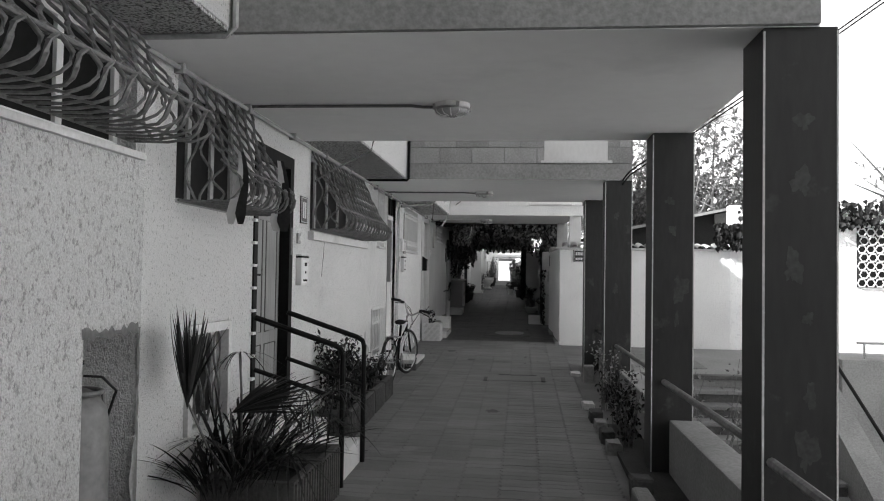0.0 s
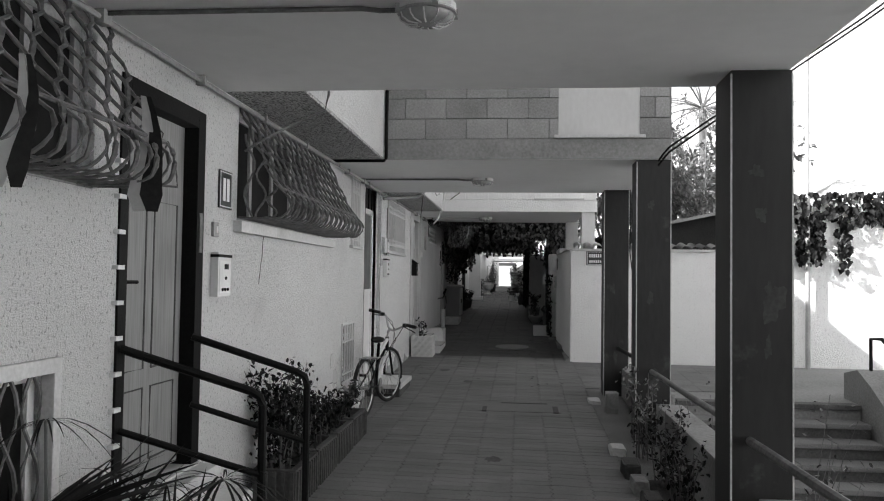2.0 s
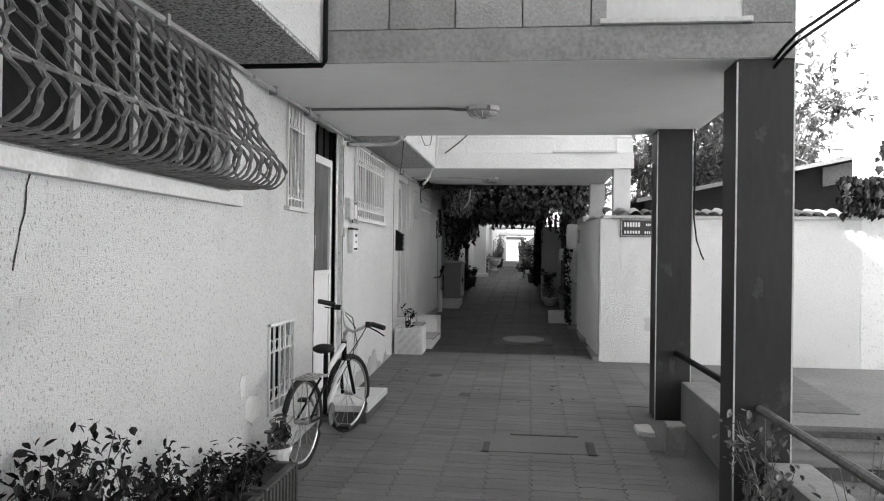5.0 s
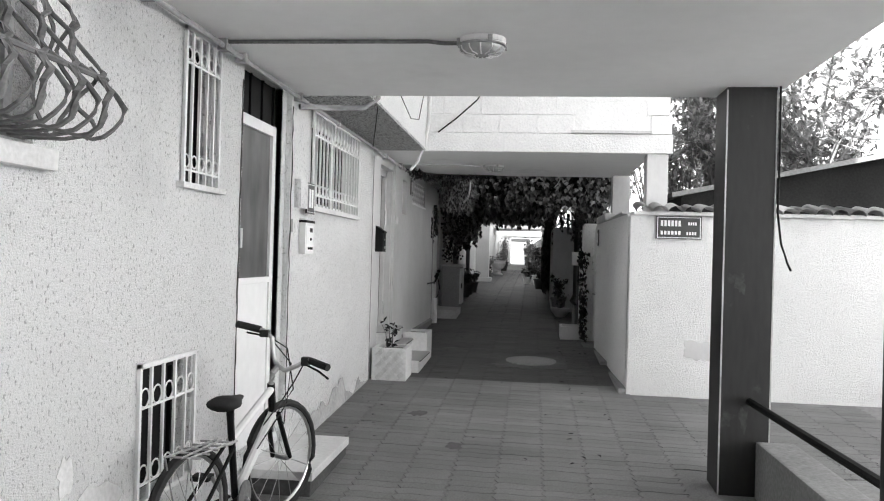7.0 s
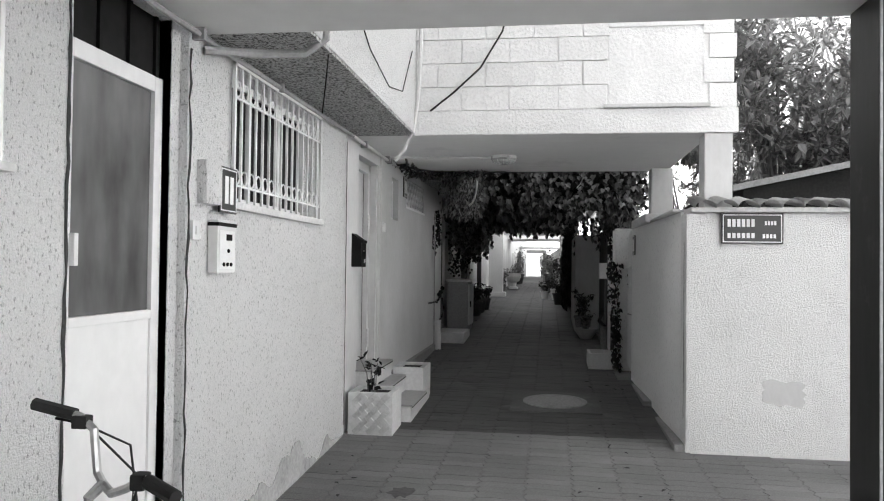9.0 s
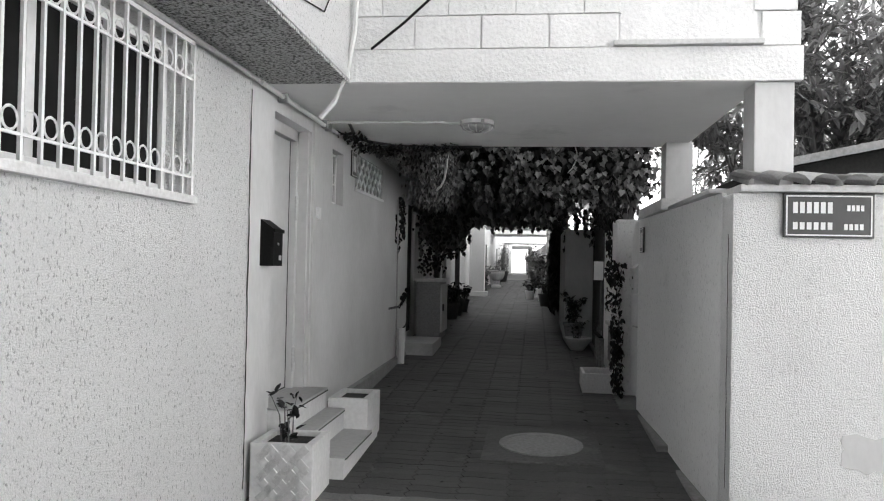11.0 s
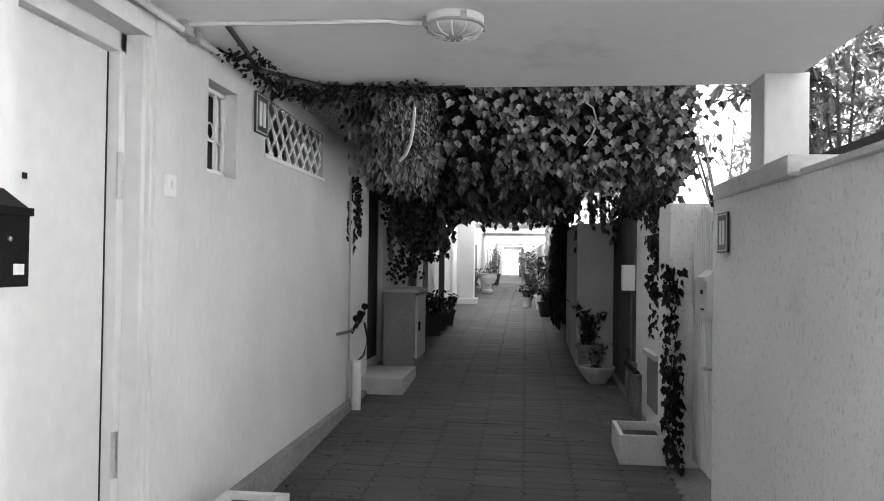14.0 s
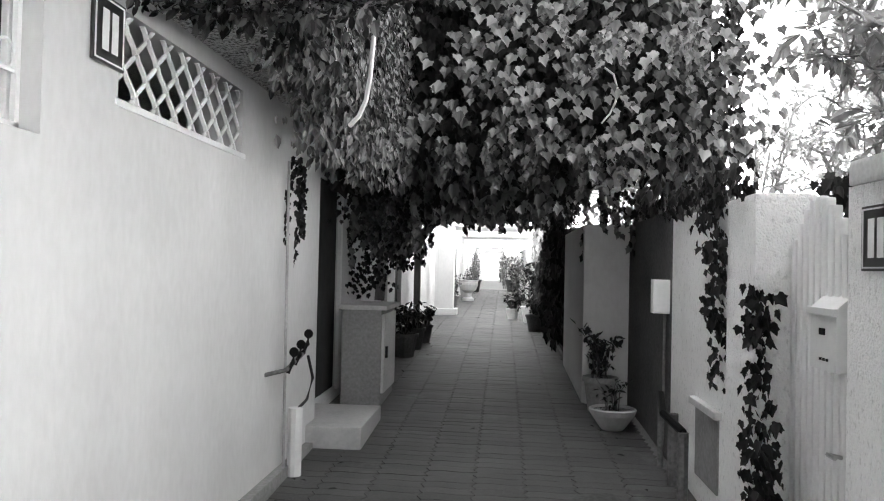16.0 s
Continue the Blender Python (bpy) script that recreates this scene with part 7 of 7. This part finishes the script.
def peeled_foot(owner, x, y0, y1, high, seed):
    """Bare mortar where the plaster has come off along the foot of a wall."""
    r = random.Random(seed)
    ph = [r.uniform(0, 6.28) for _ in range(4)]
    bm = B()
    n = int((y1 - y0) / 0.022)
    low_row, top_row = [], []
    for k in range(n + 1):
        y = y0 + (y1 - y0) * k / n
        u = k / n
        h = high * (0.42 + 0.28 * math.sin(y * 3.1 + ph[0]) + 0.2 * math.sin(y * 7.7 + ph[1]) + 0.1 * math.sin(y * 19 + ph[2])) + r.uniform(-0.012, 0.012)
        h = max(0.012, h * min(1, 6 * u, 6 * (1 - u)))
        low_row.append(bm.verts.new((x + 0.006, y, fz(y) - 0.02)))
        top_row.append(bm.verts.new((x + 0.006, y, fz(y) + h)))
    for k in range(n):
        bm.faces.new((low_row[k], low_row[k + 1], top_row[k + 1], top_row[k]))
    ext = bmesh.ops.extrude_face_region(bm, geom=bm.faces[:])
    bmesh.ops.translate(bm, verts=[v for v in ext["geom"] if isinstance(v, bmesh.types.BMVert)], vec=(-0.003, 0, 0))
    bmesh.ops.recalc_face_normals(bm, faces=bm.faces[:])
    ob = part("bare_mortar", bm, PEELED)
    ob.parent = bpy.data.objects[owner]


PEELED = mat("bare_mortar", 0.28, 0.5, 0.95, 45, 3.0, 0.5, stain=(0.4, 4.0, 0.18))
peeled_foot("wall_house_third", W - 0.005, 13.0, 15.66, 0.30, 3)
peeled_foot("wall_house_first", W, 9.2, 10.26, 0.34, 4)
peeled_foot("wall_house_second", W - 0.045, 10.28, 11.7, 0.26, 8)
peeled_foot("wall_house_fifth", W + 0.005, 18.2, 20.3, 0.1, 9)

bm = B()
for a, b in ((15.62, 17.2), (17.2, 18.6)):
    box(bm, 1.335 - 0.035 * (b - 15.85) - 0.03, 1.36, a, b, fz(a) - 0.06, fz(a) + 0.05, 0.012)
struct("baseboard_gate", bm, CONCRETE, "grimy mortar skirting at the foot of the garden wall")


def wall_patch(x, z, rx, rz, material, seed):
    """A mended patch on the tiled wall's face."""
    r = random.Random(seed)
    bm = B()
    vs_ = []
    for a in range(22):
        th = a * 2 * math.pi / 22
        k = 1 / max(abs(math.cos(th)), abs(math.sin(th)))
        vs_.append(bm.verts.new((x + math.cos(th) * rx * k * r.uniform(0.82, 1.05), 15.597, z + math.sin(th) * rz * k * r.uniform(0.75, 1.05))))
    bm.faces.new(vs_)
    ext = bmesh.ops.extrude_face_region(bm, geom=bm.faces[:])
    bmesh.ops.translate(bm, verts=[v for v in ext["geom"] if isinstance(v, bmesh.types.BMVert)], vec=(0, 0.004, 0))
    ob = part("mended_patch", bm, material)
    ob.parent = bpy.data.objects["wall_tiled"]


wall_patch(2.04, 0.73, 0.16, 0.10, PLASTER_SMOOTH, 2)
cable([(-0.84, 13.4, 3.2), (-0.855, 13.4, 2.76), (-0.87, 13.4, 2.58), (-0.885, 13.4, 2.44)], 0.004, BLACK_STEEL, "thin black wire dangling before the barred window")
cable([(-0.822, 13.5, 3.3), (-0.82, 14.2, 3.0), (-0.82, 14.8, 2.9), (-0.82, 15.3, 2.98), (-0.82, 15.7, 3.4)], 0.004, BLACK_STEEL, "thin wire slung along the jutting storey")

# ---- pavers ----
PX, PY = 0.305, 0.108


def paver_outline():
    """Interlocking outline: the long sides step in and out, the short ends lean."""
    a, e = 0.011, 0.005
    top = [(0.0 + a, PY), (PX * 0.25, PY + a), (PX * 0.5, PY), (PX * 0.75, PY - a), (PX + a, PY)]
    bot = [(x, y - PY) for x, y in top]
    mid_r, mid_l = (PX - a * 1.6, PY * 0.5), (0.0 - a * 1.6, PY * 0.5)
    pts = bot + [mid_r] + top[::-1] + [mid_l]
    cx, cy = PX / 2, PY / 2
    return [(cx + (x - cx) * 0.982, cy + (y - cy) * 0.962) for x, y in pts]


OUT = paver_outline()
near_pavers, field_v, field_f = [], [], []
slope_of = lambda y: (fz(y + 0.3) - fz(y - 0.3)) / 0.6
prng = random.Random(11)
bm = B()
lo = [bm.verts.new((x, y, -0.03)) for x, y in OUT]
hi = [bm.verts.new((x, y, 0.0)) for x, y in OUT]
bm.faces.new(hi)
for k in range(len(OUT)):
    bm.faces.new((lo[k], lo[(k + 1) % len(OUT)], hi[(k + 1) % len(OUT)], hi[k]))
paver_mesh = finish(bm, "paver", PAVER)
covers = ((-0.05, 0.8, 16.75, 17.68), (0.08, 0.98, 11.42, 11.95), (-1.4, -0.74, 5.97, 7.42), (W - 0.1, -0.94, 12.12, 13.04), (W, -0.9, 16.1, 17.4))
count = 0
rows = int((46 - 0.3) / PY)
split = 0
for j in range(rows):
    y = 0.3 + j * PY
    # from the bridging room on, the pavers take the darker shaded colour
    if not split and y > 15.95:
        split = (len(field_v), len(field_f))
    x_end = 1.46 if y < 12.9 else (3.6 if 13.05 < y < 15.5 else 1.32 if y < 18.5 else 1.2 if y < 22.8 else 0.75)
    i = 0
    while True:
        x = -1.36 + i * PX
        if x + PX > x_end + 0.1:
            break
        i += 1
        cx, cy = x + PX / 2, y + PY / 2
        if any(a + 0.07 < cx < b - 0.07 and c + 0.03 < cy < d_ - 0.03 for a, b, c, d_ in covers):
            continue
        z = fz(cy) + prng.uniform(-0.001, 0.001)
        tx, ty = prng.uniform(-0.003, 0.003), prng.uniform(-0.004, 0.004) + slope_of(cy)
        if 12.4 < y < 15.6 and -1.2 < x < 1.5 and len(near_pavers) < 290:
            ob = new("paver", paver_mesh)
            ob.parent = lane
            ob.location = (x, y, z - ty * PY / 2 - tx * PX / 2)
            ob.rotation_euler = (ty, -tx, 0)
            near_pavers.append(ob)
            continue
        base = len(field_v)
        n_ = len(OUT)
        for dz in (-0.03, 0.0):
            for u, v in OUT:
                field_v.append((x + u, y + v, z + dz + (u - PX / 2) * tx + (v - PY / 2) * ty))
        field_f.append([base + n_ + k for k in range(n_)])
        for k in range(n_):
            field_f.append([base + k, base + (k + 1) % n_, base + n_ + (k + 1) % n_, base + n_ + k])
for v0, v1, f0, f1, m_, lb in ((0, split[0], 0, split[1], PAVER_STUFF, "worn interlocking grey pavers"), (split[0], len(field_v), split[1], len(field_f), PAVER_SHADED, "interlocking pavers under the vines, coloured darker for their shade")):
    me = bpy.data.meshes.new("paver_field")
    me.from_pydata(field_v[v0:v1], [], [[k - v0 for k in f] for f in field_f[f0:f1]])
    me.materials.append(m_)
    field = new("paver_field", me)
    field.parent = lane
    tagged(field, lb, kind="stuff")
